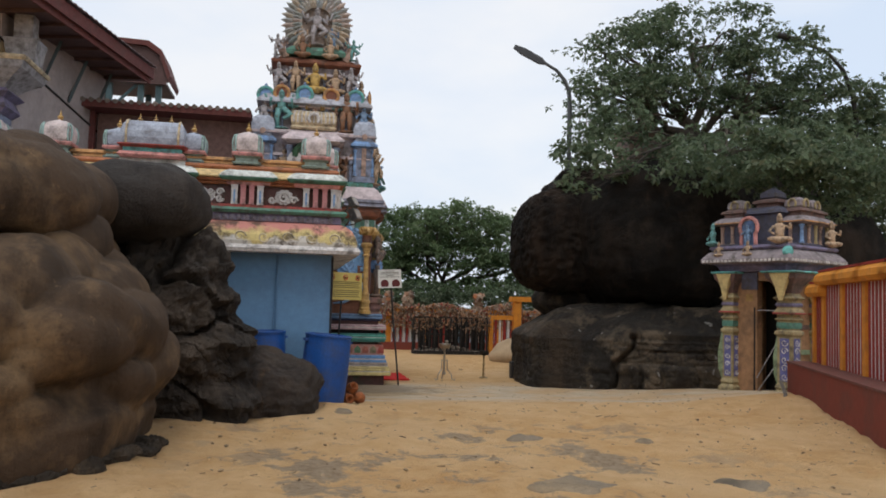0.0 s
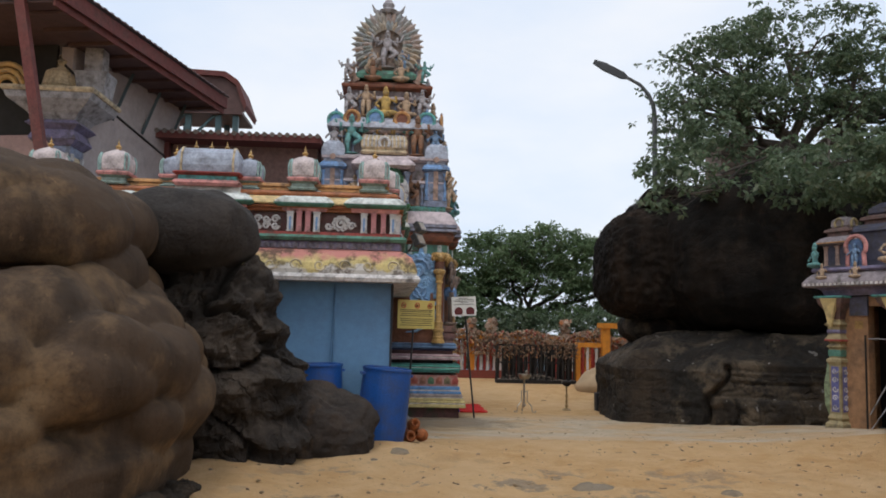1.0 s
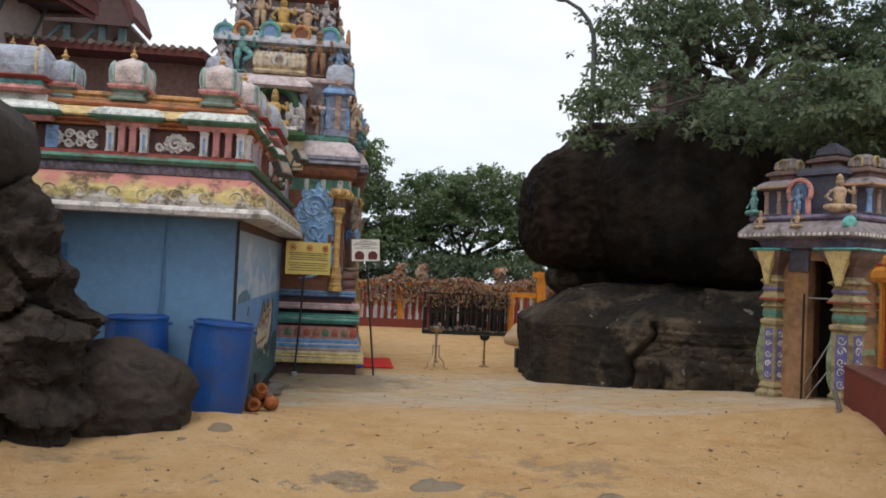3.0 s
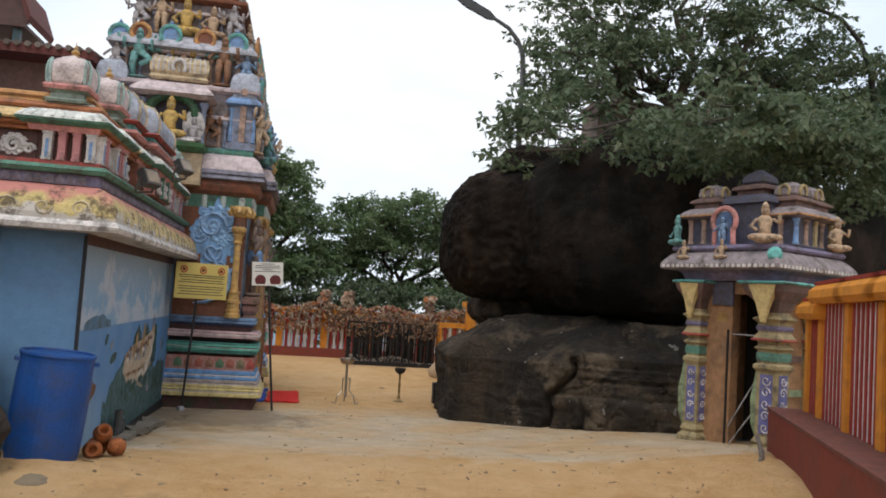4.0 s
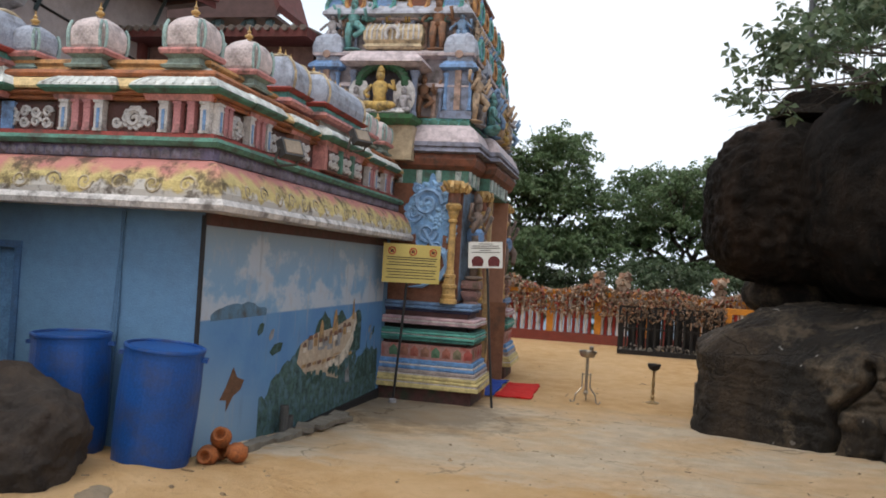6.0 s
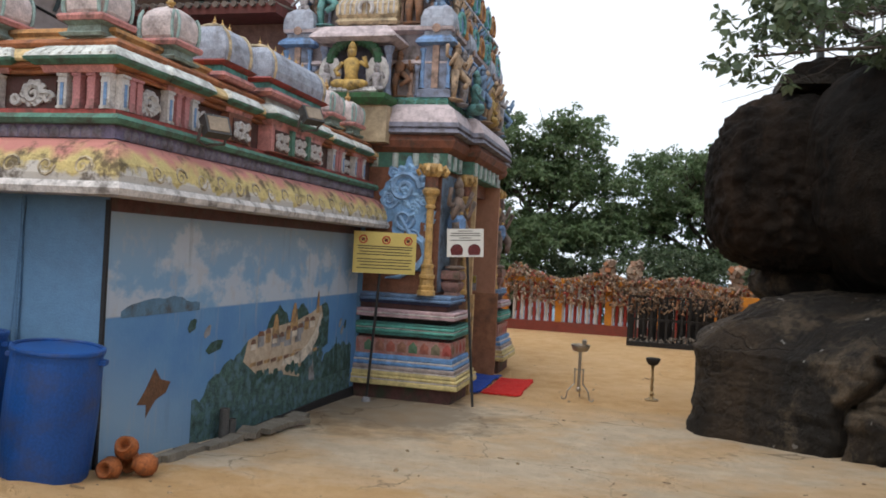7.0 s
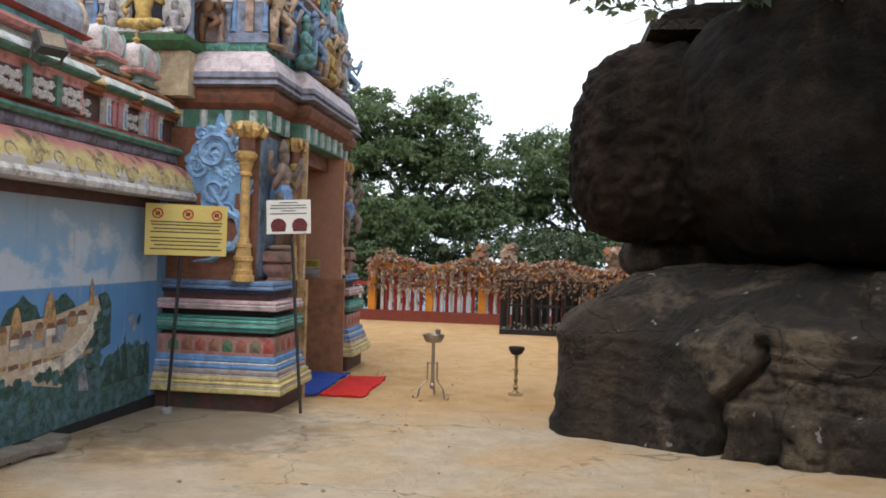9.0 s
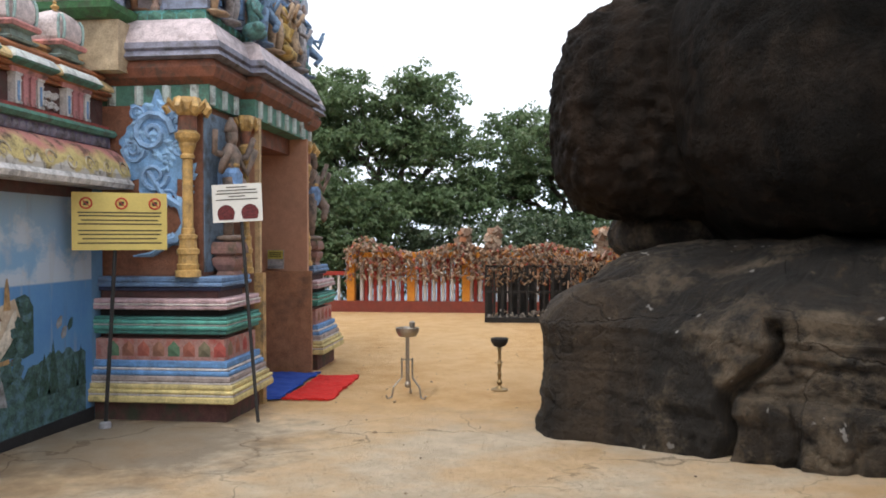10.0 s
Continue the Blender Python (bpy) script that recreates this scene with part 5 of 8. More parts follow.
hs1, hs2 = horseshoe(0.36, M_TEAL, M_LBLUE), horseshoe(0.34, M_ORANGE, M_BROWN)
hs1.matrix_basis = pose(nx - 0.2, TY - 1.62, 5.66)
hs2.matrix_basis = pose(nx + 0.34, TY - 1.62, 5.66)
share(hs2, tower, nx - 0.66, TY - 1.62, 5.66)
share(hs1, tower, nx + 0.84, TY - 1.62, 5.64)
share(hs1, tower, nx - 0.98, TY - 1.58, 5.60)
for i in range(7):
    share(hs1 if i % 2 else hs2, tower, TX + 1.13, TY - 1.3 + i * 0.43, 5.68, 90)
    share(hs2 if i % 2 else hs1, tower, TX + 1.24, TY - 1.3 + i * 0.43, 4.99, 90)

# thin pilasters and bosses that fill the storeys
pil_t = part("storey_pilaster", lathe(bmesh.new(), [(0.05, 0), (0.05, 0.05), (0.032, 0.08), (0.032, 0.38), (0.06, 0.44), (0.06, 0.5)], 8), M_PAVBLUE, tower)
pil_u = part("storey_pilaster", lathe(bmesh.new(), [(0.05, 0), (0.05, 0.05), (0.032, 0.08), (0.032, 0.38), (0.06, 0.44), (0.06, 0.5)], 8), M_PEACH, tower)
pil_t.matrix_basis, pil_u.matrix_basis = pose(TX - 0.62, TY - 1.70, 4.03), pose(TX + 0.66, TY - 1.70, 4.03)
for a, z0, z1 in STOREY:
    sc = 0.9
    ring("storey_band", a + 0.035, z0 + 0.45, a + 0.02, z0 + 0.53, M_CORWHITE, [(a + 0.07, z0 + 0.47), (a + 0.06, z0 + 0.51)])
    for k in range(9):
        x = TX - a + (k + 0.5) * 2 * a / 9
        if z0 > 4.5 or abs(x - nx) > 0.56:
            share(pil_t if k % 2 else pil_u, tower, x, TY - a - 0.57, z0, 0, sc)
    for k in range(15):
        y = TY - a - 0.5 + (k + 0.5) * (2 * a + 1.0) / 15
        share(pil_u if k % 2 else pil_t, tower, TX + a + 0.02, y, z0, 0, sc)

# figures on all storeys
rng = random.Random(11)
for i in range(6):
    statue(tower, ("standing", "seated", "dancing")[i % 3], 0.3, rng.randrange(6), TX - 0.75 + i * 0.3, TY - 1.6, 5.50)
for x, k, sk in ((-0.86, "dancing", 1), (0.84, "dancing", 4), (-0.30, "seated", 5), (0.32, "seated", 0)):
    statue(tower, k, 0.46, sk, nx + x * 0.92, TY - 1.46, 6.62)
for x, k, sk, h in ((-0.66, "dancing", 4, 0.82), (0.66, "standing", 5, 0.84), (-1.0, "standing", 1, 0.6), (1.02, "standing", 2, 0.6)):
    statue(tower, k, h, sk, nx + x, TY - 1.64, 5.05)
for x, k, sk, h in ((0.0, "seated", 3, 0.66), (-0.40, "standing", 0, 0.68), (0.42, "seated", 0, 0.56), (-0.74, "dancing", 1, 0.62), (0.74, "dancing", 1, 0.62)):
    statue(tower, k, h, sk, nx + x, TY - 1.47, 5.86)
for x, k, sk, h in ((0.52, "dancing", 5, 0.66), (-0.56, "standing", 0, 0.6)):
    statue(tower, k, h, sk, nx + x, TY - 1.72, 4.03)
for i in range(10):
    y = TY - 1.62 + i * 0.36
    statue(tower, ("dancing", "standing", "seated")[i % 3], 0.82 if i % 3 < 2 else 0.66, (0, 1, 4, 2, 0, 3)[i % 6], TX + 1.28 + 0.12 * (abs(y - TY) < 0.95), y, 4.0 - 0.06 * (abs(y - TY) < 0.95), 90 + rng.uniform(-25, 25))
    statue(tower, ("standing", "dancing")[i % 2], 0.46, rng.randrange(6), TX + 1.18, y + 0.15, 4.45, 90)
for i in range(8):
    y = TY - 1.35 + i * 0.38
    statue(tower, ("standing", "dancing", "seated")[i % 3], 0.55, rng.randrange(6), TX + 1.16, y, 5.06, 90)
    statue(tower, ("seated", "standing")[i % 2], 0.5, rng.randrange(6), TX + 0.96, y * 0.85 + 0.3, 5.80, 90)
# heraldic beasts and plumes at the corners
for s in (-1, 1):
    bm = bmesh.new()
    tube(bm, [(nx + s * 0.62, TY - 1.36, 6.62), (nx + s * 0.72, TY - 1.4, 6.8), (nx + s * 0.66, TY - 1.4, 7.0), (nx + s * 0.58, TY - 1.38, 6.9)], [0.1, 0.09, 0.05, 0.02], 7)
    part("plume", bm, M_PEACH, tower)
for sx, z, d in ((1, 4.9, 1.16), (1, 5.62, 0.98), (1, 6.5, 0.76), (-1, 5.62, 0.98), (-1, 6.5, 0.76)):
    bm = bmesh.new()
    tube(bm, [(TX + sx * d, TY - d * 0.5 - 1.0, z), (TX + sx * (d + 0.08), TY - d * 0.5 - 1.05, z + 0.1), (TX + sx * (d + 0.06), TY - d * 0.5 - 1.05, z + 0.22)], [0.06, 0.05, 0.015], 6)
    part("plume", bm, M_GREY, tower)
# crowning vault and its gable with radiating petals
bm = bmesh.new()
rows = [(0.56, 6.82), (0.66, 7.0), (0.68, 7.35), (0.62, 7.7), (0.46, 7.98), (0.22, 8.14), (0.05, 8.18)]
tiers(bm, [(a, 1.24, z) for a, z in rows], TX, TY)
part("crown_vault", bm, M_STONE_P, tower)
gy = TY - 1.28
bm = bmesh.new()
for i in range(31):
    a = math.radians(-60 + 300 * i / 30)
    m = Matrix.Translation((nx, gy, 7.42)) @ Matrix.Scale(1.12, 4) @ Matrix.Rotation(-a + math.pi / 2, 4, "Y")
    petal(bm, m @ Matrix.Translation((0, -0.05, 0.42)), 0.1, 0.26, 0.06)
    petal(bm, m @ Matrix.Translation((0, -0.08, 0.28)), 0.075, 0.2, 0.05)
tagged(part("gable_petal", bm, poly_mat("gable_petals", [(0.38, 0.30, 0.26), (0.22, 0.26, 0.28), (0.42, 0.33, 0.24), (0.18, 0.22, 0.22)]), tower), kind="stuff")
bm = bmesh.new()
lathe(bm, [(0.66, -0.04), (0.66, 0.04)], 28, m=Matrix.Translation((nx, gy + 0.02, 7.40)) @ pose(0, 0, 0, 90))
part("crown_gable", bm, paint("gable_stone", (0.25, 0.2, 0.17)), tower, "round gable with radiating petals")
statue(tower, "dancing", 0.82, 1, nx, gy - 0.08, 6.92)
statue(tower, "standing", 0.5, 0, nx - 0.32, gy - 0.08, 6.84)
statue(tower, "standing", 0.5, 2, nx + 0.32, gy - 0.08, 6.84)
part("gable_foot", tiers(bmesh.new(), [(0.6, 0.12, 6.69), (0.62, 0.14, 6.78), (0.5, 0.1, 6.86)], nx, gy - 0.04), M_GREEN, tower)
bm = bmesh.new()
lathe(bm, [(0.16, 0), (0.2, 0.06), (0.1, 0.12), (0.13, 0.2), (0.05, 0.32), (0.02, 0.4)], 10, nx, gy, m=Matrix.Translation((0, 0, 8.1)))
for s in (-1, 1):
    tube(bm, [(nx + s * 0.12, gy, 8.12), (nx + s * 0.28, gy, 8.16), (nx + s * 0.34, gy, 8.3)], [0.06, 0.04, 0.01], 6)
part("crown_mask", bm, M_GREY, tower)
for i in range(5):
    part("finial", lathe(bmesh.new(), [(r_, z + 8.15) for r_, z in finial_mesh(0.1)], 8, TX, TY - 0.8 + i * 0.4), M_GOLD, tower)


# ---- rocks ----
def ramp01(a, b, v):
    v = min(1.0, max(0.0, (v - a) / (b - a)))
    return v * v * (3 - 2 * v)


def rock_mesh(bm, c, half, power=2.6, nu=56, nv=36, amp=0.18, freq=0.9, fine=0.05, seed=0, lumps=0.0, lump_scale=1.2, cut=None, strata=0.0, plan=None, bulge=False):
    """A worn boulder: a squared ellipsoid pushed in and out by noise."""
    c = Vector(c)
    off = Vector((seed * 7.3, seed * 3.1, seed * 5.7))
    grid = []
    for j in range(nv + 1):
        th = math.pi * j / nv - math.pi / 2
        row = []
        for i in range(nu):
            ph = 2 * math.pi * i / nu
            d = Vector((math.cos(th) * math.cos(ph), math.cos(th) * math.sin(ph), math.sin(th)))
            pw = plan or power
            s = ((abs(d.x) ** pw + abs(d.y) ** pw) ** (power / pw) + abs(d.z) ** power) ** (-1 / power)
            p = Vector((d.x * half[0], d.y * half[1], d.z * half[2])) * s
            w = c + p
            k = amp * noise.noise(w * freq + off) + amp * 0.5 * noise.noise(w * freq * 2.3 + off) + fine * noise.noise(w * freq * 7 + off) + fine * 0.6 * noise.noise(w * freq * 16 + off)
            if lumps:
                wv = Vector((w.x, w.y, w.z * 1.7)) * lump_scale + off + 0.35 * noise.noise_vector(w * 1.3 + off)
                dist, _ = noise.voronoi(wv)
                if bulge:
                    hgt = ramp01(0.55, 0.95, w.z + 0.2 * noise.noise(w * 0.9))
                    k += lumps * (0.25 + hgt * (math.sqrt(max(0.0, 1 - (dist[0] / 0.85) ** 2)) - 0.55))
                else:
                    k += lumps * (0.55 - min(1, dist[0])) + lumps * 0.35 * min(0.35, dist[1] - dist[0])
                    dist, _ = noise.voronoi(wv * 2.1)
                    k += lumps * 0.35 * (0.5 - min(1, dist[0]))
            if strata:
                k += strata * noise.noise(Vector((w.x * 0.8, w.y * 0.8, w.z * 5.0)) + off)
                rid = abs(noise.noise(w * 1.7 + off * 2))
                k -= strata * 1.3 * max(0.0, 1 - rid / 0.07)
            nrm = Vector((d.x / half[0], d.y / half[1], d.z / half[2])).normalized()
            q = w + nrm * k
            if cut:
                q = cut(q)
            row.append(bm.verts.new(q))
        grid.append(row)
    for a, b in zip(grid, grid[1:]):
        for i in range(nu):
            bm.faces.new((a[i], a[(i + 1) % nu], b[(i + 1) % nu], b[i]))
    return bm


def rock_material(name, dark, light, brown, light_amount=0.5, bump=0.8, gloss=0.25, bedding=0.0):
    m = bpy.data.materials.new(name)
    m.use_nodes = True
    n, l = m.node_tree.nodes, m.node_tree.links
    b = n["Principled BSDF"]
    b.inputs["Roughness"].default_value = 0.8
    b.inputs["Specular IOR Level"].default_value = gloss
    tc = n.new("ShaderNodeTexCoord")

    def noi(scale, detail=8, stretch=None, rough=0.62):
        k = n.new("ShaderNodeTexNoise")
        k.inputs["Scale"].default_value, k.inputs["Detail"].default_value, k.inputs["Roughness"].default_value = scale, detail, rough
        if stretch:
            mp = n.new("ShaderNodeMapping")
            mp.inputs["Scale"].default_value = stretch
            l.new(tc.outputs["Object"], mp.inputs[0])
            l.new(mp.outputs[0], k.inputs["Vector"])
        else:
            l.new(tc.outputs["Object"], k.inputs["Vector"])
        return k.outputs[0]

    def over(prev, col, sock, a, b_, amount):
        mr = n.new("ShaderNodeMapRange")
        mr.inputs[1].default_value, mr.inputs[2].default_value, mr.inputs[4].default_value = a, b_, amount
        l.new(sock, mr.inputs[0])
        mx = n.new("ShaderNodeMixRGB")
        l.new(mr.outputs[0], mx.inputs[0])
        if isinstance(prev, tuple):
            mx.inputs[1].default_value = (*prev, 1)
        else:
            l.new(prev, mx.inputs[1])
        mx.inputs[2].default_value = (*col, 1)
        return mx.outputs[0]
    c = over(dark, light, noi(1.1, 12, None, 0.72), 0.48, 0.60, light_amount)
    c = over(c, brown, noi(0.7, 8, (1, 1, 0.5)), 0.48, 0.68, 0.6)
    c = over(c, tuple(v * 0.35 for v in dark), noi(2.4, 10, (1, 1, 0.14)), 0.50, 0.66, 0.75)
    c = over(c, tuple(min(1, v * 1.5) for v in brown), noi(3.4, 10, (1, 1, 0.2), 0.7), 0.57, 0.70, 0.5)
    c = over(c, tuple(min(1, v * 1.9) for v in light), noi(9, 12, (1, 1, 0.7), 0.8), 0.60, 0.70, 0.5)
    c = over(c, tuple(v * 0.45 for v in dark), noi(24, 10, (1, 1, 0.7), 0.8), 0.52, 0.66, 0.55)
    # thin bedding lines, and pale droppings here and there
    c = over(c, tuple(v * 0.4 for v in dark), noi(1.0, 10, (0.5, 0.5, 11.0), 0.7), 0.57, 0.63, bedding)
    if bedding:
        c = over(c, (0.30, 0.28, 0.26), noi(5.5, 3, (1, 1, 0.6), 0.5), 0.70, 0.72, 0.85)
    wp = n.new("ShaderNodeVectorMath")
    wp.operation = "MULTIPLY_ADD"
    wcol = n.new("ShaderNodeTexNoise")
    wcol.inputs["Scale"].default_value, wcol.inputs["Detail"].default_value = 1.5, 6
    l.new(tc.outputs["Object"], wcol.inputs["Vector"])
    l.new(wcol.outputs["Color"], wp.inputs[0])
    wp.inputs[1].default_value = (1.2, 1.2, 1.2)
    l.new(tc.outputs["Object"], wp.inputs[2])
    vo = n.new("ShaderNodeTexVoronoi")
    vo.feature = "DISTANCE_TO_EDGE"
    vo.inputs["Scale"].default_value = 0.7
    l.new(wp.outputs[0], vo.inputs["Vector"])
    if bump > 0.85:
        c = over(c, tuple(v * 0.25 for v in dark), vo.outputs["Distance"], 0.012, 0.0, 0.4)
    l.new(c, b.inputs["Base Color"])
    bp = n.new("ShaderNodeBump")
    bp.inputs["Strength"].default_value, bp.inputs["Distance"].default_value = bump, 0.06
    ad = n.new("ShaderNodeMath")
    ad.operation = "ADD"
    l.new(noi(5, 12, None, 0.7), ad.inputs[0])
    l.new(noi(22, 6, None, 0.7), ad.inputs[1])
    crk = n.new("ShaderNodeMapRange")
    crk.inputs[1].default_value, crk.inputs[2].default_value, crk.inputs[3].default_value, crk.inputs[4].default_value = 0.0, 0.016, -0.6, 0.0
    l.new(vo.outputs["Distance"], crk.inputs[0])
    ad2 = n.new("ShaderNodeMath")
    ad2.operation = "ADD"
    l.new(ad.outputs[0], ad2.inputs[0])
    l.new(crk.outputs[0], ad2.inputs[1])
    l.new((ad2 if bump > 0.85 else ad).outputs[0], bp.inputs["Height"])
    l.new(bp.outputs[0], b.inputs["Normal"])
    return m


M_ROCKA = rock_material("weathered_black_rock", (0.0062, 0.0052, 0.0043), (0.042, 0.031, 0.023), (0.038, 0.023, 0.0145), 0.45, 0.84, 0.14)
M_ROCKB = rock_material("lower_rock", (0.0145, 0.0112, 0.0079), (0.185, 0.138, 0.09), (0.085, 0.054, 0.029), 0.7, 1.0, 0.4, 0.4)


def chaikin(pts, times):
    """Corners of a closed plan, rounded."""
    pts = [Vector(p) for p in pts]
    for _ in range(times):
        pts = [q for a, b in zip(pts, pts[1:] + pts[:1]) for q in (a * 0.78 + b * 0.22, a * 0.22 + b * 0.78)]
    return pts


def ledge_rock():
    """The flat-topped rock: a steep split face, a worn shoulder and a level top."""
    plan = chaikin([(5.7, 4.2), (4.62, 2.6), (4.40, 0.9), (4.26, -0.38), (4.9, -0.50), (5.7, -1.12), (6.3, -1.66), (7.0, -1.95), (8.2, -2.2), (9.8, -2.2), (10.6, -0.5), (10.4, 3.2), (8.0, 4.6)], 3)
    length = [0.0]
    for a, b in zip(plan, plan[1:] + plan[:1]):
        length.append(length[-1] + (b - a).length)
    n, core = 760, Vector((7.7, 1.3))
    ring_ = []
    k = 0
    for i in range(n):
        d = length[-1] * i / n
        while length[k + 1] < d:
            k += 1
        a, b = plan[k], plan[(k + 1) % len(plan)]
        ring_.append(a + (b - a) * ((d - length[k]) / (length[k + 1] - length[k])))
    prof = [(0.0, -0.4 + 0.03 * j) for j in range(47)] + [(0.03, 1.02), (0.08, 1.07), (0.16, 1.13), (0.27, 1.20), (0.4, 1.28), (0.55, 1.36), (0.7, 1.43), (0.86, 1.50), (1.02, 1.56), (1.2, 1.61), (1.4, 1.65), (1.6, 1.68), (1.85, 1.70), (2.1, 1.71)]
    bm = bmesh.new()
    rows = []
    for inw, z in prof:
        row = []
        for p in ring_:
            to = (core - p).normalized()
            front = ramp01(0.2, -0.4, p.y)
            w = Vector((p.x + to.x * inw, p.y + to.y * inw, z))
            cl = 5.66 + 0.30 * ramp01(0.1, 1.15, z) + 0.05 * math.sin(z * 9)
            right = ramp01(cl - 0.01, cl + 0.05, p.x) * front
            deep = 0.0
            if inw < 0.3:
                low = ramp01(0.58, 0.52, z)
                top = ramp01(1.13, 1.07, z)
                deep += right * top * (0.15 * (1 - low) + 0.02 * low)
                deep += 0.26 * front * top * math.exp(-((p.x - cl - 0.015) / 0.032) ** 2)
                for jx in (6.08, 6.42, 7.05):
                    deep += 0.10 * right * low * math.exp(-((p.x - jx - 0.05 * math.sin(z * 7)) / 0.03) ** 2)
                for jz, amount in ((0.80, 0.05), (0.56, 0.05), (0.93, 0.03)):
                    deep += right * amount * math.exp(-((z - jz - 0.04 * noise.noise((p.x * 1.5, p.y * 1.5, jz * 9))) / 0.025) ** 2)
                deep += 0.016 * noise.noise((w.x * 0.9, w.y * 0.9, z * 8.0)) + 0.012 * noise.noise((w.x * 2.0, w.y * 2.0, z * 19.0))
            deep += 0.13 * noise.noise(w * 0.9 + Vector((3, 1, 7))) + 0.06 * noise.noise(w * 2.4) + 0.035 * abs(noise.noise(w * 5.0)) + 0.022 * noise.noise(w * 11.0) + 0.014 * noise.noise(w * 23.0)
            rid = abs(noise.noise(Vector((w.x * 0.85 + 4, w.y * 0.85, w.z * 2.2 + 2)) + 0.12 * noise.noise_vector(w * 4)))
            deep += 0.05 * max(0.0, 1 - rid / 0.022)
            up = ramp01(0.1, 0.8, inw)
            row.append(bm.verts.new((w.x + to.x * deep * (1 - 0.6 * up), w.y + to.y * deep * (1 - 0.6 * up), w.z - deep * (0.25 + 0.75 * up) * (inw > 0) + 0.06 * up * noise.noise(w * 1.3))))
        rows.append(row)
    for a, b in zip(rows, rows[1:]):
        for i in range(n):
            bm.faces.new((a[i], a[(i + 1) % n], b[(i + 1) % n], b[i]))
    bm.faces.new(rows[-1])
    bm.faces.new(rows[0][::-1])
    return bm


tagged(part("boulder", ledge_rock(), M_ROCKB, smooth=True), "great flat-topped grey-brown rock ledge standing in the sand", "rock")
bm = bmesh.new()
rock_mesh(bm, (5.6, 1.75, 3.1), (1.10, 1.25, 1.15), 3.1, 180, 110, 0.10, 1.1, 0.05, 2, strata=0.012)
rock_mesh(bm, (8.42, 1.45, 3.18), (2.84, 2.5, 1.60), 3.3, 260, 140, 0.2, 0.7, 0.035, 3, strata=0.014)
rock_mesh(bm, (7.6, 2.5, 4.32), (2.2, 1.6, 0.66), 2.8, 110, 50, 0.14, 1.2, 0.05, 4, strata=0.03)
upper = part("boulder", bm, M_ROCKA, smooth=True)
bm = bmesh.new()
rock_mesh(bm, (6.15, 2.5, 1.78), (0.95, 1.0, 0.42), 2.4, 60, 30, 0.1, 1.4, 0.03, 12)
tagged(part("boulder", bm, M_ROCKB, smooth=True), "small brown rock wedged under the black boulder", "rock")
tagged(upper, "huge black weathered boulder balanced on a lower rock", "rock")
bm = bmesh.new()
rock_mesh(bm, (12.0, 3.0, 2.0), (2.6, 2.6, 2.6), 2.6, 70, 40, 0.3, 0.6, 0.05, 9)
tagged(part("boulder", bm, M_ROCKA, smooth=True), "dark boulder behind the small gate shrine", "rock")
# dark flat bin leaning at the foot of the rock
tagged(part("black_box", tiers(bmesh.new(), [(0.07, 0.09, -0.06), (0.075, 0.1, 0.3), (0.065, 0.09, 0.32)], 4.57, 2.0), M_BLACKSKIRT), "small black box beside the rock", "box")

M_SCULPT = rock_material("sculpted_brown_cement", (0.062, 0.038, 0.022), (0.17, 0.105, 0.052), (0.055, 0.036, 0.023), 0.75, 0.4)
bm = bmesh.new()
rock_mesh(bm, (-3.55, -8.5, 0.85), (1.78, 1.55, 1.1), 2.8, 240, 150, 0.08, 1.0, 0.012, 5, 0.42, 1.55, bulge=True)
rock_mesh(bm, (-3.95, -8.1, 2.15), (1.55, 1.3, 0.76), 2.7, 210, 120, 0.10, 1.0, 0.012, 6, 0.42, 1.45, bulge=True)
tagged(part("boulder", bm, M_SCULPT, smooth=True), "bulging brown sculpted cement boulder on the sand", "rock")
M_RUBBLE = rock_material("dark_rubble", (0.045, 0.034, 0.024), (0.14, 0.10, 0.065), (0.10, 0.065, 0.036), 0.6, 1.0)
rr = random.Random(17)
bm = bmesh.new()
for k in range(46):
    a = radians(-150 + 150 * k / 45)
    x, y = -3.5 + 1.86 * math.cos(a) + rr.uniform(-0.06, 0.06), -8.5 + 1.62 * math.sin(a) + rr.uniform(-0.06, 0.06)
    rock_mesh(bm, (x, y, full_ground(x, y) + 0.02), (rr.uniform(0.06, 0.15), rr.uniform(0.05, 0.12), rr.uniform(0.03, 0.08)), 2.0, 14, 9, 0.05, 4.0, 0.03, 50 + k)
tagged(part("rubble", bm, M_RUBBLE), "crumbling dark rubble along the foot of the boulder", "rubble", kind="stuff")
M_ROUGH = rock_material("rough_dark_rock", (0.034, 0.027, 0.022), (0.115, 0.088, 0.066), (0.07, 0.047, 0.032), 0.65, 1.0)
bm = bmesh.new()
rock_mesh(bm, (-2.02, -6.75, 1.15), (0.86, 0.62, 1.3), 2.4, 150, 120, 0.2, 1.3, 0.07, 7, 0.14, 1.6, strata=0.17, cut=lambda q: q + Vector((max(0, 1.5 - q.z) * 0.32, 0, 0)))
tagged(part("boulder", bm, M_ROUGH), "rugged dark rock column beside the hall", "rock")
M_CAP = rock_material("dark_smooth_rock", (0.034, 0.029, 0.026), (0.065, 0.052, 0.043), (0.05, 0.037, 0.03), 0.6, 0.6)
bm = bmesh.new()
rock_mesh(bm, (-2.16, -6.85, 2.63), (0.74, 0.68, 0.44), 2.3, 70, 40, 0.08, 1.5, 0.012, 8)
tagged(part("boulder", bm, M_CAP, smooth=True), "smooth dark boulder lying on top of a rugged rock", "rock")
bm = bmesh.new()
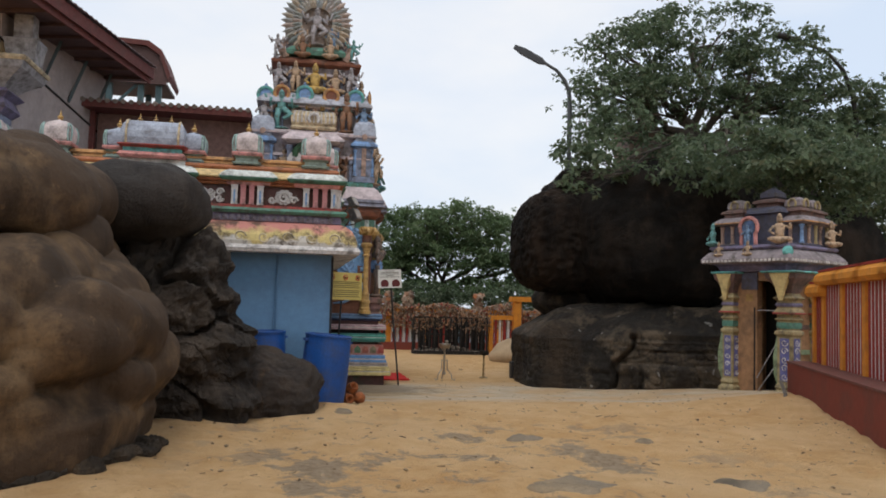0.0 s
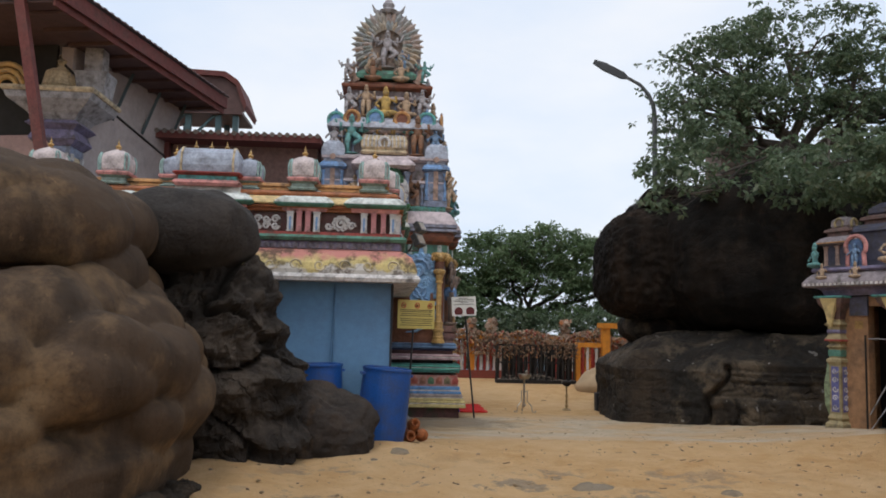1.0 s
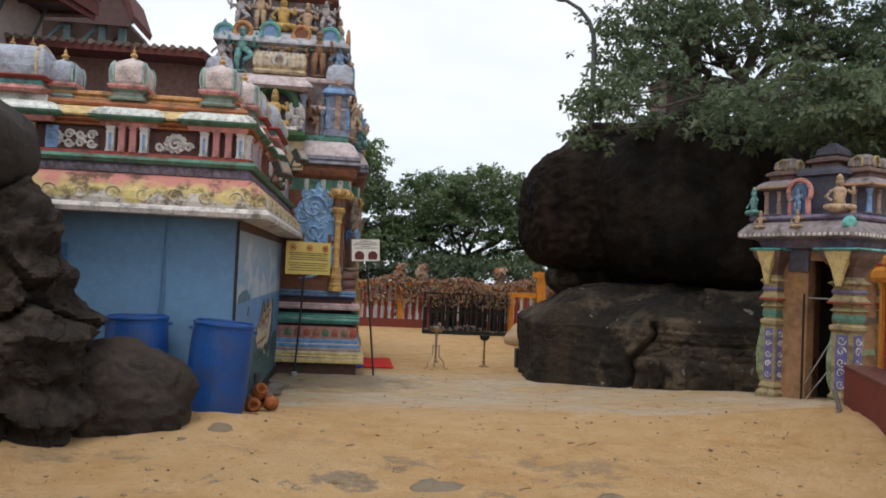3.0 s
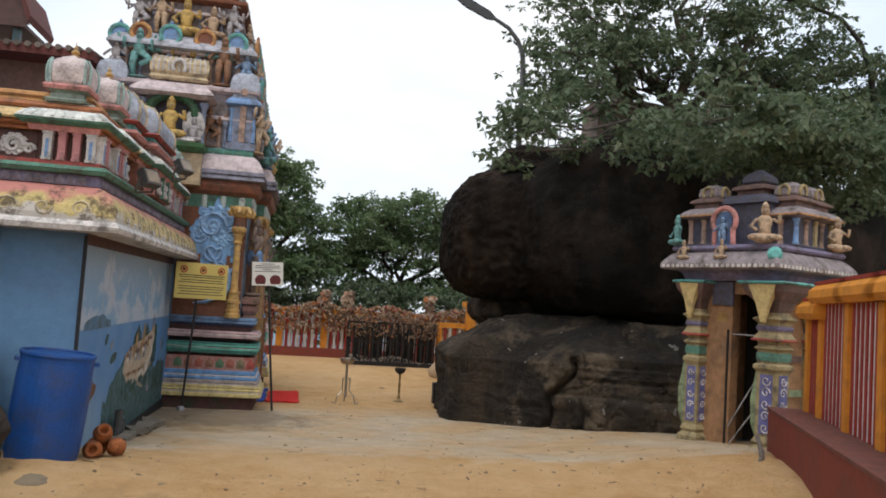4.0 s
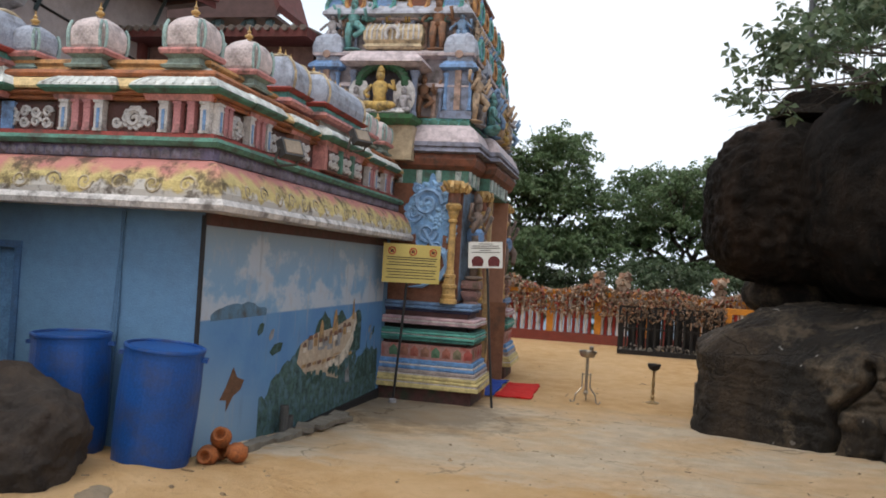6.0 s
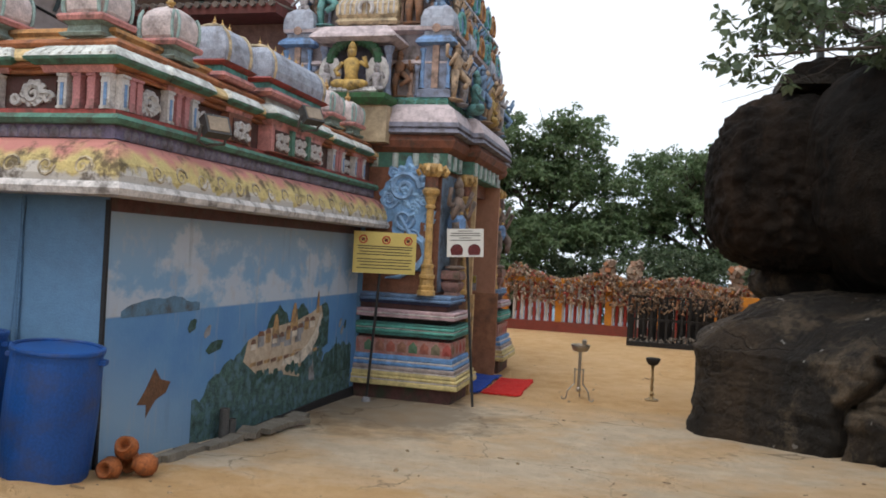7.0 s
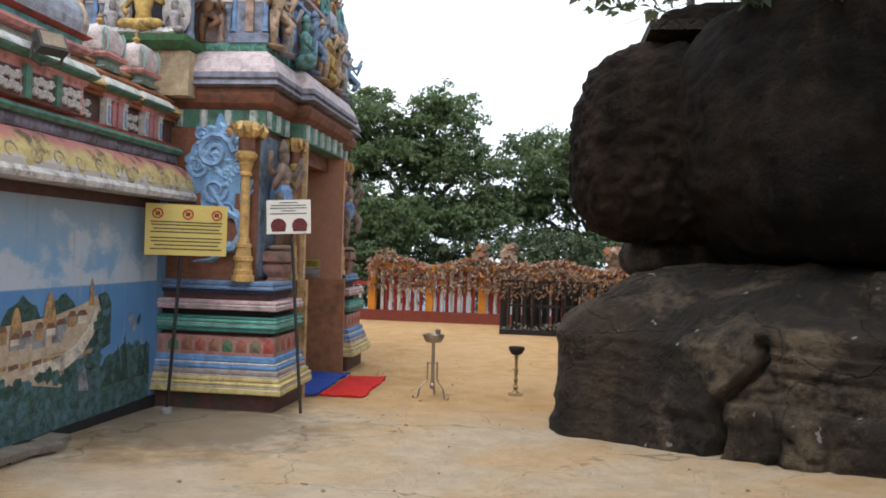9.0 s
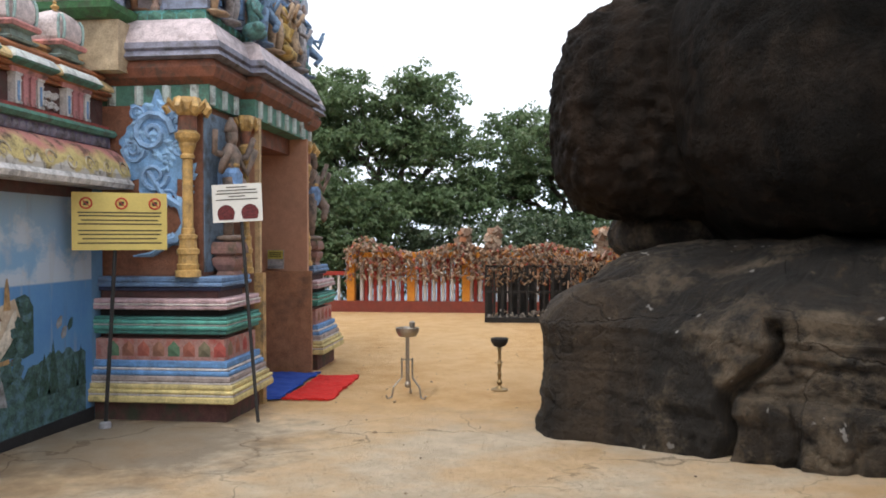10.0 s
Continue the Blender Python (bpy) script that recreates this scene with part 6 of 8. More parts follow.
rock_mesh(bm, (0, 0, 0), (1.0, 0.46, 0.52), 2.1, 150, 80, 0.13, 1.6, 0.035, 10, strata=0.02)
bmesh.ops.transform(bm, matrix=pose(-1.16, -6.5, 0.46, 0, -7, 10), verts=bm.verts[:])
tagged(part("boulder", bm, rock_material("brown_low_rock", (0.036, 0.029, 0.025), (0.085, 0.066, 0.052), (0.10, 0.058, 0.03), 0.6, 0.8), smooth=True), "low grey-brown rock half sunk in sand", "rock")
M_STONE = rock_material("sandy_stone", (0.21, 0.165, 0.115), (0.30, 0.24, 0.17), (0.32, 0.215, 0.11), 0.7, 0.5)
for k, (x, y, s) in enumerate(((0.08, -6.5, 0.17), (1.87, -8.1, 0.2), (2.96, -10.2, 0.26), (1.6, -10.2, 0.36), (-0.21, -6.8, 0.14), (3.0, -8.4, 0.09))):
    bm = bmesh.new()
    rock_mesh(bm, (x, y, full_ground(x, y) - 0.024), (s, s * 0.7, 0.05), 2.1, 40, 18, 0.045, 3.0, 0.008, 20 + k)
    tagged(part("flat_stone", bm, M_STONE, smooth=True), "flat grey stone half buried in sand", "stone", "stones in the sand")


# ---- foliage ----
def leaf_material(name, ramp, rough=0.5):
    m = poly_mat(name, ramp, rough)
    n, l = m.node_tree.nodes, m.node_tree.links
    b = n["Principled BSDF"]
    b.inputs["Specular IOR Level"].default_value = 0.35
    src = b.inputs["Base Color"].links[0].from_socket
    tr = n.new("ShaderNodeBsdfTranslucent")
    l.new(src, tr.inputs["Color"])
    mx = n.new("ShaderNodeMixShader")
    mx.inputs[0].default_value = 0.45
    l.new(b.outputs[0], mx.inputs[1])
    l.new(tr.outputs[0], mx.inputs[2])
    l.new(mx.outputs[0], n["Material Output"].inputs[0])
    return m


LEAF_DARK = leaf_material("leaf_dark", [(0.05, 0.08, 0.044), (0.12, 0.165, 0.09), (0.08, 0.12, 0.064), (0.17, 0.195, 0.12)])
LEAF_MID = leaf_material("leaf_mid", [(0.085, 0.135, 0.06), (0.13, 0.19, 0.085), (0.10, 0.16, 0.07), (0.17, 0.21, 0.11)])
BARK = mat("bark", (0.075, 0.062, 0.05), rough=0.9, vary=0.35, scale=5, fine=30, bump=0.8, bump_dist=0.03)


def crown_mesh(lobes, per_m2, size, seed, name, m, parent, clump=0.34, fill=0.35):
    """Whorls of leaves at twig ends, gathered in flat pads on overlapping lobes (x, y, z, rx, ry, rz)."""
    r = np.random.RandomState(seed)
    pads = []
    for (x, y, z, a, b, c) in lobes:
        area = 4 * math.pi * (((a * b) ** 1.6 + (a * c) ** 1.6 + (b * c) ** 1.6) / 3) ** (1 / 1.6)
        k = max(4, int(area * per_m2 * 0.34))
        d = r.normal(size=(k, 3))
        d[:, 2] += 0.25
        d /= np.linalg.norm(d, axis=1)[:, None]
        rad = np.where(r.rand(k) < fill, r.uniform(0.25, 0.85, k), r.uniform(0.85, 1.08, k))
        ph = np.array([noise.noise((float(u[0]) * 1.7 + seed, float(u[1]) * 1.7 + x, float(u[2]) * 1.7 + z)) for u in d])
        keep = ph > -0.22
        rad = rad * (1 + 0.28 * ph)
        pads.append((np.array([x, y, z]) + d * rad[:, None] * np.array([a, b, c]))[keep])
    pads = np.concatenate(pads)
    # twig ends within the pads
    n_tip = 9
    tips = np.repeat(pads, n_tip, axis=0) + r.normal(size=(len(pads) * n_tip, 3)) * clump * np.array([0.62, 0.62, 0.26])
    n_leaf = 7
    k = len(tips) * n_leaf
    p = np.repeat(tips, n_leaf, axis=0)
    ang = np.tile(np.arange(n_leaf) * 2 * math.pi / n_leaf, len(tips)) + np.repeat(r.uniform(0, 6.28, len(tips)), n_leaf) + r.normal(size=k) * 0.3
    lift = r.normal(size=k) * 0.6 - 0.15
    ax = np.stack([np.cos(ang), np.sin(ang), lift], axis=1)
    ax /= np.linalg.norm(ax, axis=1)[:, None]
    up = r.normal(size=(k, 3)) * 0.75 + np.array([0, -0.35, 1.0])
    side = np.cross(ax, up)
    side /= np.linalg.norm(side, axis=1)[:, None] + 1e-9
    s = (size * r.uniform(0.65, 1.2, k))[:, None]
    droop = np.array([0, 0, -0.12])
    v = np.stack([p + ax * s * 0.08, p + ax * s * 0.6 + side * s * 0.27, p + ax * s + droop * s * 2, p + ax * s * 0.6 - side * s * 0.27], axis=1).reshape(-1, 3)
    me = bpy.data.meshes.new(name)
    me.from_pydata(v.tolist(), [], np.arange(4 * k).reshape(-1, 4).tolist())
    me.materials.append(m)
    ob = new(name, me)
    ob.parent = parent
    return ob


def branch(bm, a, b, r0, r1, r, bend=0.12, n=6):
    a, b = Vector(a), Vector(b)
    ln = (b - a).length
    pts = [a + (b - a) * (i / n) + Vector((r.uniform(-1, 1), r.uniform(-1, 1), r.uniform(-0.5, 0.8))) * ln * bend * (0 if i in (0, n) else 0.5) for i in range(n + 1)]
    tube(bm, pts, [r0 + (r1 - r0) * i / n for i in range(n + 1)], 7)
    return pts


def tree(label, base, fork, lobes, trunk_r, per_m2, size, seed, m, clump=0.34, fill=0.35):
    r = random.Random(seed)
    t = thing("tree", label, "tree", base)
    bm = bmesh.new()
    o = Vector(base)
    branch(bm, (0, 0, -0.2), Vector(fork) - o, trunk_r, trunk_r * 0.7, r, 0.06)
    for lb in lobes:
        c = Vector(lb[:3]) - o
        k0 = 1.0 if lb[2] > fork[2] + 0.4 else 0.3
        p = branch(bm, Vector(fork) - o, c, trunk_r * 0.42 * k0, trunk_r * 0.14 * k0, r, 0.16)
        for k in range(6 if k0 > 0.5 else 3):
            d = Vector((r.uniform(-1, 1) * lb[3], r.uniform(-1, 1) * lb[4], r.uniform(-0.5, 1) * lb[5])) * 0.85
            q = branch(bm, p[r.choice((3, 4, 5))], c + d, trunk_r * 0.13 * k0, trunk_r * 0.035 * k0, r, 0.15)
            for _ in range(2):
                branch(bm, q[r.choice((3, 4))], c + d + Vector((r.uniform(-1, 1), r.uniform(-1, 1), r.uniform(-0.6, 0.6))) * 0.5, trunk_r * 0.05 * k0, trunk_r * 0.02 * k0, r, 0.15, 4)
    part("trunk", bm, BARK, t, "crooked grey-brown trunk and limbs", smooth=True)
    cr = crown_mesh([(lb[0] - o.x, lb[1] - o.y, lb[2] - o.z, *lb[3:]) for lb in lobes], per_m2, size, seed, "crown", m, t, clump, fill)
    tagged(cr, kind="stuff")
    return t


tree("spreading broad-leaved tree growing on top of the black boulder", (9.6, 2.9, 4.3), (9.75, 3.0, 5.9),
     [(7.7, 2.9, 8.0, 1.2, 1.3, 0.75), (9.7, 3.0, 8.7, 1.5, 1.6, 0.8), (11.6, 3.2, 8.15, 1.5, 1.7, 0.72), (13.4, 3.2, 7.45, 1.35, 1.6, 0.72), (14.9, 3.2, 6.3, 1.2, 1.6, 0.8),
      (7.0, 2.2, 6.7, 1.0, 1.1, 0.6), (8.6, 2.4, 6.9, 1.0, 1.2, 0.5), (11.0, 2.6, 6.9, 1.3, 1.3, 0.5), (13.0, 2.8, 6.2, 1.5, 1.4, 0.6), (5.95, 1.5, 5.35, 0.5, 0.5, 0.35),
      (8.2, 0.6, 5.05, 1.1, 0.8, 0.5), (9.8, 0.4, 5.0, 1.2, 0.8, 0.65), (11.4, 0.8, 5.3, 1.4, 1.0, 0.7), (13.4, 1.8, 5.2, 1.4, 1.4, 0.7), (15.4, 2.4, 4.6, 1.5, 1.4, 1.4), (16.6, 3.0, 4.4, 1.3, 1.5, 1.2),
      (5.2, -1.6, 4.5, 0.3, 0.3, 0.24), (4.66, -1.8, 4.02, 0.26, 0.3, 0.24), (4.95, -1.7, 4.35, 0.3, 0.3, 0.25), (7.3, -3.3, 4.45, 0.7, 0.5, 0.35), (8.35, -3.1, 4.4, 0.85, 0.5, 0.45), (9.3, -2.9, 4.1, 0.7, 0.5, 0.6), (6.4, 0.2, 5.7, 0.7, 0.6, 0.4), (7.6, -1.9, 4.4, 0.9, 0.6, 0.5),
      (8.8, -2.1, 4.2, 1.0, 0.6, 0.55), (10.1, -2.2, 4.1, 1.0, 0.7, 0.65)],
     0.3, 15.0, 0.135, 3, LEAF_DARK, 0.36, 0.12)
tree("low leafy shrub overhanging the top of the boulder", (7.3, 0.3, 4.55), (7.3, 0.2, 4.7),
     [(6.5, -0.3, 4.5, 0.7, 0.4, 0.22), (7.6, -0.6, 4.55, 0.8, 0.5, 0.3), (8.8, -0.7, 4.4, 0.8, 0.5, 0.4)], 0.05, 14, 0.12, 5, LEAF_DARK, 0.25)
tree("dense shade tree behind the fence", (-0.6, 14.2, 0), (0.4, 14.6, 2.2),
     [(-1.3, 15, 5.4, 1.5, 1.4, 0.9), (1.1, 15.2, 5.7, 1.0, 1.2, 0.75), (-0.4, 15, 4.4, 1.9, 1.5, 0.8), (1.5, 15.2, 4.1, 1.3, 1.3, 0.9), (-2.6, 15, 4.3, 1.6, 1.4, 1.3), (0.6, 14.6, 2.7, 1.9, 1.3, 0.6), (2.2, 14.9, 2.6, 1.2, 1.1, 0.7), (-1.8, 14.6, 2.4, 1.3, 1.1, 0.9)],
     0.26, 20, 0.16, 7, LEAF_MID, 0.38, 0.28)
tree("broad green tree behind the offering fence", (5.6, 16.4, 0), (5.5, 16.2, 2.0),
     [(4.3, 16, 4.5, 1.5, 1.4, 0.9), (6.2, 16.4, 4.8, 1.6, 1.5, 0.85), (7.9, 16.4, 4.3, 1.5, 1.4, 0.9), (5.3, 16, 3.5, 1.9, 1.4, 0.6), (3.3, 15.8, 3.2, 1.0, 1.0, 0.6), (8.6, 16.2, 3.2, 1.3, 1.2, 0.6), (4.6, 15.8, 2.1, 1.4, 0.9, 0.4), (7.2, 16, 2.2, 1.5, 1.0, 0.45), (9.8, 16.4, 2.4, 1.2, 1.0, 0.6)],
     0.24, 17, 0.16, 9, LEAF_MID, 0.38, 0.2)
tree("green shrub beside the offering fence", (-1.0, 11.9, 0), (-0.9, 11.9, 0.6),
     [(-0.7, 11.9, 1.3, 0.8, 0.6, 0.7), (-1.5, 11.9, 2.2, 1.0, 0.7, 1.0), (-0.5, 12.2, 2.6, 0.7, 0.6, 0.7), (0.2, 12.3, 1.2, 0.7, 0.5, 0.7), (0.3, 12.5, 2.3, 0.6, 0.5, 0.6)], 0.07, 22, 0.15, 12, LEAF_MID, 0.3)

tree("low dense thicket along the cliff behind the fence", (4.0, 13.3, -0.1), (4.0, 13.3, 0.5),
     [(-0.6 + i * 1.15, 13.3 + 0.3 * (i % 3), 1.15 + 0.3 * ((i * 7) % 3) / 2, 0.9, 0.6, 0.95) for i in range(10)], 0.06, 20, 0.15, 14, LEAF_DARK, 0.3, 0.4)

# ---- offering fence at the back of the yard ----
M_ORANGEF = paint("orange_gloss", (0.62, 0.24, 0.03), stain_amount=0.25, vary=0.12)
M_REDF = paint("fence_red", (0.30, 0.035, 0.025), stain_amount=0.3, vary=0.15)
M_WHITEF = paint("fence_white", (0.6, 0.57, 0.55), stain_amount=0.3, vary=0.12)
M_REDWALL = paint("red_oxide_wall", (0.20, 0.045, 0.03), stain_amount=0.35, vary=0.15, stain_scale=2)
FY = 11.1
fence = thing("offering_fence", "red and white railing on a red plinth hung with offerings", "fence")
part("plinth_wall", box(bmesh.new(), -5.0, 9.5, FY - 0.12, FY + 0.12, -0.2, 0.26), M_REDWALL, fence)
part("top_rail", box(bmesh.new(), -0.05, 9.5, FY - 0.07, FY + 0.07, 1.28, 1.40), M_ORANGEF, fence)
part("low_rail", box(bmesh.new(), -5.0, -0.07, FY - 0.05, FY + 0.05, 0.86, 0.95), M_REDF, fence)
b_w = part("baluster", lathe(bmesh.new(), [(0.045, 0.262), (0.045, 1.278)], 8, 0.25, FY), M_WHITEF, fence)
b_r = part("baluster", lathe(bmesh.new(), [(0.045, 0.262), (0.045, 1.278)], 8, 0.36, FY), M_REDF, fence)
b_o = part("fence_post", box(bmesh.new(), -0.09, 0.09, FY - 0.09, FY + 0.09, 0.262, 1.278), M_ORANGEF, fence)
for i in range(1, 42):
    if i % 6 == 5:
        share(b_o, fence, 0.36 + i * 0.215, 0, 0)
    else:
        share(b_w, fence, i * 0.215, 0, 0)
        share(b_r, fence, i * 0.215, 0, 0)
low_b = part("baluster", lathe(bmesh.new(), [(0.035, 0.262), (0.035, 0.858)], 8, -0.3, FY), M_WHITEF, fence)
for i in range(1, 20):
    share(low_b, fence, -i * 0.2, 0, 0)


def clutter(name, label, category, x0, x1, y, z0, z1, n, seed, ramp, depth=0.22, size=0.07):
    """Tied-on bundles, toys and cloth strips, too many to count."""
    r = random.Random(seed)
    bm = bmesh.new()
    for i in range(n):
        x = r.uniform(x0, x1)
        top = z1 + 0.10 * math.sin(x * 3.1) + 0.22 * max(0, math.sin(x * 1.9 + 1) - 0.8) * 5 * r.random()
        z = z0 + (top - z0) * (1 - r.random() ** 1.5 * 0.95)
        s = size * r.uniform(0.5, 1.4)
        m = Matrix.Translation((x, y + r.uniform(-depth, depth), z)) @ Euler((r.uniform(-1, 1), r.uniform(-1, 1), r.uniform(0, 6))).to_matrix().to_4x4()
        if i % 3 == 0:
            box(bm, -s * 0.2, s * 0.2, -0.01, 0.01, -s * 1.6, s * 0.6, m)
        elif i % 3 == 1:
            lathe(bm, [(s * 0.2, -s * 0.5), (s * 0.5, 0), (s * 0.2, s * 0.5)], 5, m=m)
        else:
            box(bm, -s * 0.5, s * 0.5, -s * 0.3, s * 0.3, -s * 0.25, s * 0.25, m)
    ob = part(name, bm, poly_mat(name + "_colours", ramp, 0.9))
    tagged(ob, label, category, kind="stuff")
    return ob


clutter("votive_offerings", "faded cloth cradles and bundles tied along the fence", "offerings", -0.1, 9.0, FY - 0.14, 0.72, 1.5, 3400, 5,
        [(0.24, 0.15, 0.09), (0.38, 0.28, 0.19), (0.12, 0.075, 0.05), (0.42, 0.34, 0.26), (0.30, 0.12, 0.04), (0.18, 0.13, 0.10), (0.4, 0.17, 0.05), (0.28, 0.22, 0.17), (0.30, 0.05, 0.03), (0.2, 0.15, 0.12)])
for k, x in enumerate((2.7, 3.35, 5.8)):
    bm = bmesh.new()
    r = random.Random(k)
    for i in range(60):
        s = r.uniform(0.03, 0.07)
        box(bm, -s, s, -s, s, -s * 1.3, s, Matrix.Translation((x + r.gauss(0, 0.07), FY - 0.1 + r.gauss(0, 0.06), 1.2 + r.uniform(0.1, 0.72))) @ Euler((r.random() * 3, r.random() * 3, 0)).to_matrix().to_4x4())
    tagged(part("offering_bundle", bm, poly_mat("bundle_colours", [(0.3, 0.22, 0.15), (0.16, 0.1, 0.07), (0.42, 0.33, 0.25), (0.35, 0.12, 0.04)], 0.9)), "tall faded bundle of cloth tied to the fence", "offering", "offering bundles")
# sooty iron rack for lamps
rack = thing("lamp_rack", "sooty black iron rack standing before the offering fence", "rack", (0, 0, 0))
M_SOOT = mat("sooty_iron", (0.018, 0.016, 0.015), rough=0.7)
for i in range(15):
    part("rack_bar", bar(bmesh.new(), (3.3 + i * 0.17, 9.1, 0.0), (3.3 + i * 0.17, 9.1, 1.15), 0.05), M_SOOT, rack)
for z in (0.08, 0.62, 1.15):
    part("rack_rail", bar(bmesh.new(), (3.28, 9.1, z), (5.72, 9.1, z), 0.045), M_SOOT, rack)
part("rack_tray", box(bmesh.new(), 3.28, 5.72, 8.95, 9.4, 0.0, 0.1), M_SOOT, rack)
for i in range(11):
    part("rack_back", box(bmesh.new(), 3.3 + i * 0.22, 3.3 + i * 0.22 + (0.205 if i % 4 else 0.12), 9.45, 9.48, -0.05, 1.1 - 0.04 * (i % 3)), M_SOOT, rack)
clutter("burnt_offerings", "charred remains and ash on the lamp rack", "ash", 3.3, 5.7, 9.15, 0.1, 0.16, 260, 8, [(0.05, 0.045, 0.04), (0.16, 0.13, 0.1), (0.3, 0.26, 0.22), (0.03, 0.03, 0.03)], 0.16, 0.04)
clutter("hung_offerings", "sooty offerings hanging from the lamp rack", "offerings", 3.3, 5.8, 9.12, 0.75, 1.32, 620, 9, [(0.10, 0.07, 0.05), (0.22, 0.14, 0.08), (0.05, 0.04, 0.035), (0.30, 0.2, 0.13), (0.25, 0.1, 0.04)], 0.1, 0.06)
# orange gateway beside the rack, with a sloping cement ramp
gw = thing("orange_gateway", "orange painted gate posts and beam beside the rocks", "gate", (0, 0, 0))
for x in (6.72, 8.2):
    part("gate_post", box(bmesh.new(), x - 0.12, x + 0.12, 9.2, 9.44, -0.05, 1.72), M_ORANGEF, gw)
part("gate_beam", box(bmesh.new(), 6.5, 8.42, 9.16, 9.48, 1.722, 1.88), M_ORANGEF, gw)
part("side_rail", box(bmesh.new(), 5.78, 6.58, 9.26, 9.38, 1.12, 1.26), M_ORANGEF, gw)
part("side_post", box(bmesh.new(), 5.78, 5.92, 9.25, 9.39, -0.05, 1.118), M_ORANGEF, gw)
for i in range(4):
    part("side_baluster", lathe(bmesh.new(), [(0.04, 0), (0.04, 1.118)], 8, 6.02 + i * 0.14, 9.32), M_WHITEF if i % 2 else M_REDF, gw)
bm = bmesh.new()
rock_mesh(bm, (6.35, 6.9, 0.1), (1.15, 0.9, 0.62), 1.6, 40, 24, 0.08, 1.5, 0.03, 31)
tagged(part("sand_heap", bm, mat("heap_sand", (0.36, 0.26, 0.16), rough=0.95, scale=3, bump=0.5), smooth=True), "heap of building sand behind the rocks", "sand heap")

# ---- stands in the yard ----
M_STEEL = mat("dull_steel", (0.34, 0.30, 0.25), rough=0.35, metal=0.8, vary=0.2)
tp = thing("offering_stand", "tall steel stand with three hooked legs and a tray", "stand", (2.853, 1.527, -0.08))
part("tray", lathe(bmesh.new(), [(0.03, 0.70), (0.10, 0.705), (0.13, 0.76), (0.135, 0.80), (0.12, 0.80), (0.1, 0.75), (0.02, 0.745)], 18), M_STEEL, tp)
part("stem", lathe(bmesh.new(), [(0.02, 0.12), (0.035, 0.14), (0.035, 0.17), (0.022, 0.19), (0.022, 0.71)], 12), M_STEEL, tp)
for k in range(3):
    a = radians(120 * k - 30)
    d = Vector((math.cos(a), math.sin(a), 0))
    leg = [d * 0.07 + Vector((0, 0, 0.46)), d * 0.07 + Vector((0, 0, 0.24)), d * 0.17 + Vector((0, 0, 0.14)), d * 0.19 + Vector((0, 0, 0.03)), d * 0.24 + Vector((0, 0, 0.01)), d * 0.26 + Vector((0, 0, 0.05))]
    part("leg", tube(bmesh.new(), leg, 0.011, 7), M_STEEL, tp)
    part("leg_tie", tube(bmesh.new(), [d * 0.02 + Vector((0, 0, 0.44)), d * 0.075 + Vector((0, 0, 0.44))], 0.008, 6), M_STEEL, tp)
part("oil_can", lathe(bmesh.new(), [(0.03, 0.80), (0.035, 0.86), (0.015, 0.875)], 10, 0.05, 0.02), M_STEEL, tp)
ol = thing("oil_lamp", "turned brass oil lamp with a blackened bowl", "lamp", (3.872, 2.039, -0.07))
part("stem", lathe(bmesh.new(), [(0.10, 0), (0.10, 0.015), (0.05, 0.03), (0.02, 0.06), (0.035, 0.10), (0.016, 0.13), (0.028, 0.2), (0.016, 0.23), (0.03, 0.32), (0.016, 0.35), (0.02, 0.48), (0.035, 0.49), (0.018, 0.51)], 14), mat("brass", (0.28, 0.19, 0.09), rough=0.45, metal=0.7), ol)
part("bowl", lathe(bmesh.new(), [(0.02, 0.51), (0.07, 0.53), (0.10, 0.58), (0.105, 0.62), (0.085, 0.61), (0.03, 0.56)], 16), M_SOOT, ol)
# mats at the gate
M_MATRED = mat("red_cloth", (0.50, 0.02, 0.015), rough=0.95, vary=0.25, scale=20, fine=120, bump=0.6, bump_dist=0.01)


def cloth(name, x0, x1, y0, y1, z, m, label, seed, skew=0.0):
    r = random.Random(seed)
    bm = bmesh.new()
    nx_, ny_ = 16, 24
    top, bot = [], []
    for j in range(ny_ + 1):
        a, b = [], []
        for i in range(nx_ + 1):
            x = x0 + (x1 - x0) * i / nx_ + skew * j / ny_
            y = y0 + (y1 - y0) * j / ny_
            if i in (0, nx_) or j in (0, ny_):
                x += r.uniform(-0.025, 0.025)
                y += r.uniform(-0.025, 0.025)
            h = 0.02 + 0.018 * noise.noise((x * 5, y * 5, seed)) + 0.012 * noise.noise((x * 12, y * 12, seed))
            a.append(bm.verts.new((x, y, z + max(0.008, h))))
        top.append(a)
    for j in range(ny_):
        for i in range(nx_):
            bm.faces.new((top[j][i], top[j][i + 1], top[j + 1][i + 1], top[j + 1][i]))
    ext = bmesh.ops.extrude_face_region(bm, geom=bm.faces[:])
    for v in ext["geom"]:
        if isinstance(v, bmesh.types.BMVert):
            v.co.z = z
    tagged(part(name, bm, m, smooth=False), label, "mat")


cloth("floor_mat", 1.50, 2.04, 1.2, 2.72, -0.06, M_MATRED, "crumpled red cloth mat on the sand at the gate", 1)
cloth("floor_mat", 0.75, 1.46, 1.15, 2.85, -0.05, mat("blue_cloth", (0.02, 0.06, 0.30), rough=0.9, bump=0.4), "flat blue mat in the gate passage", 2)

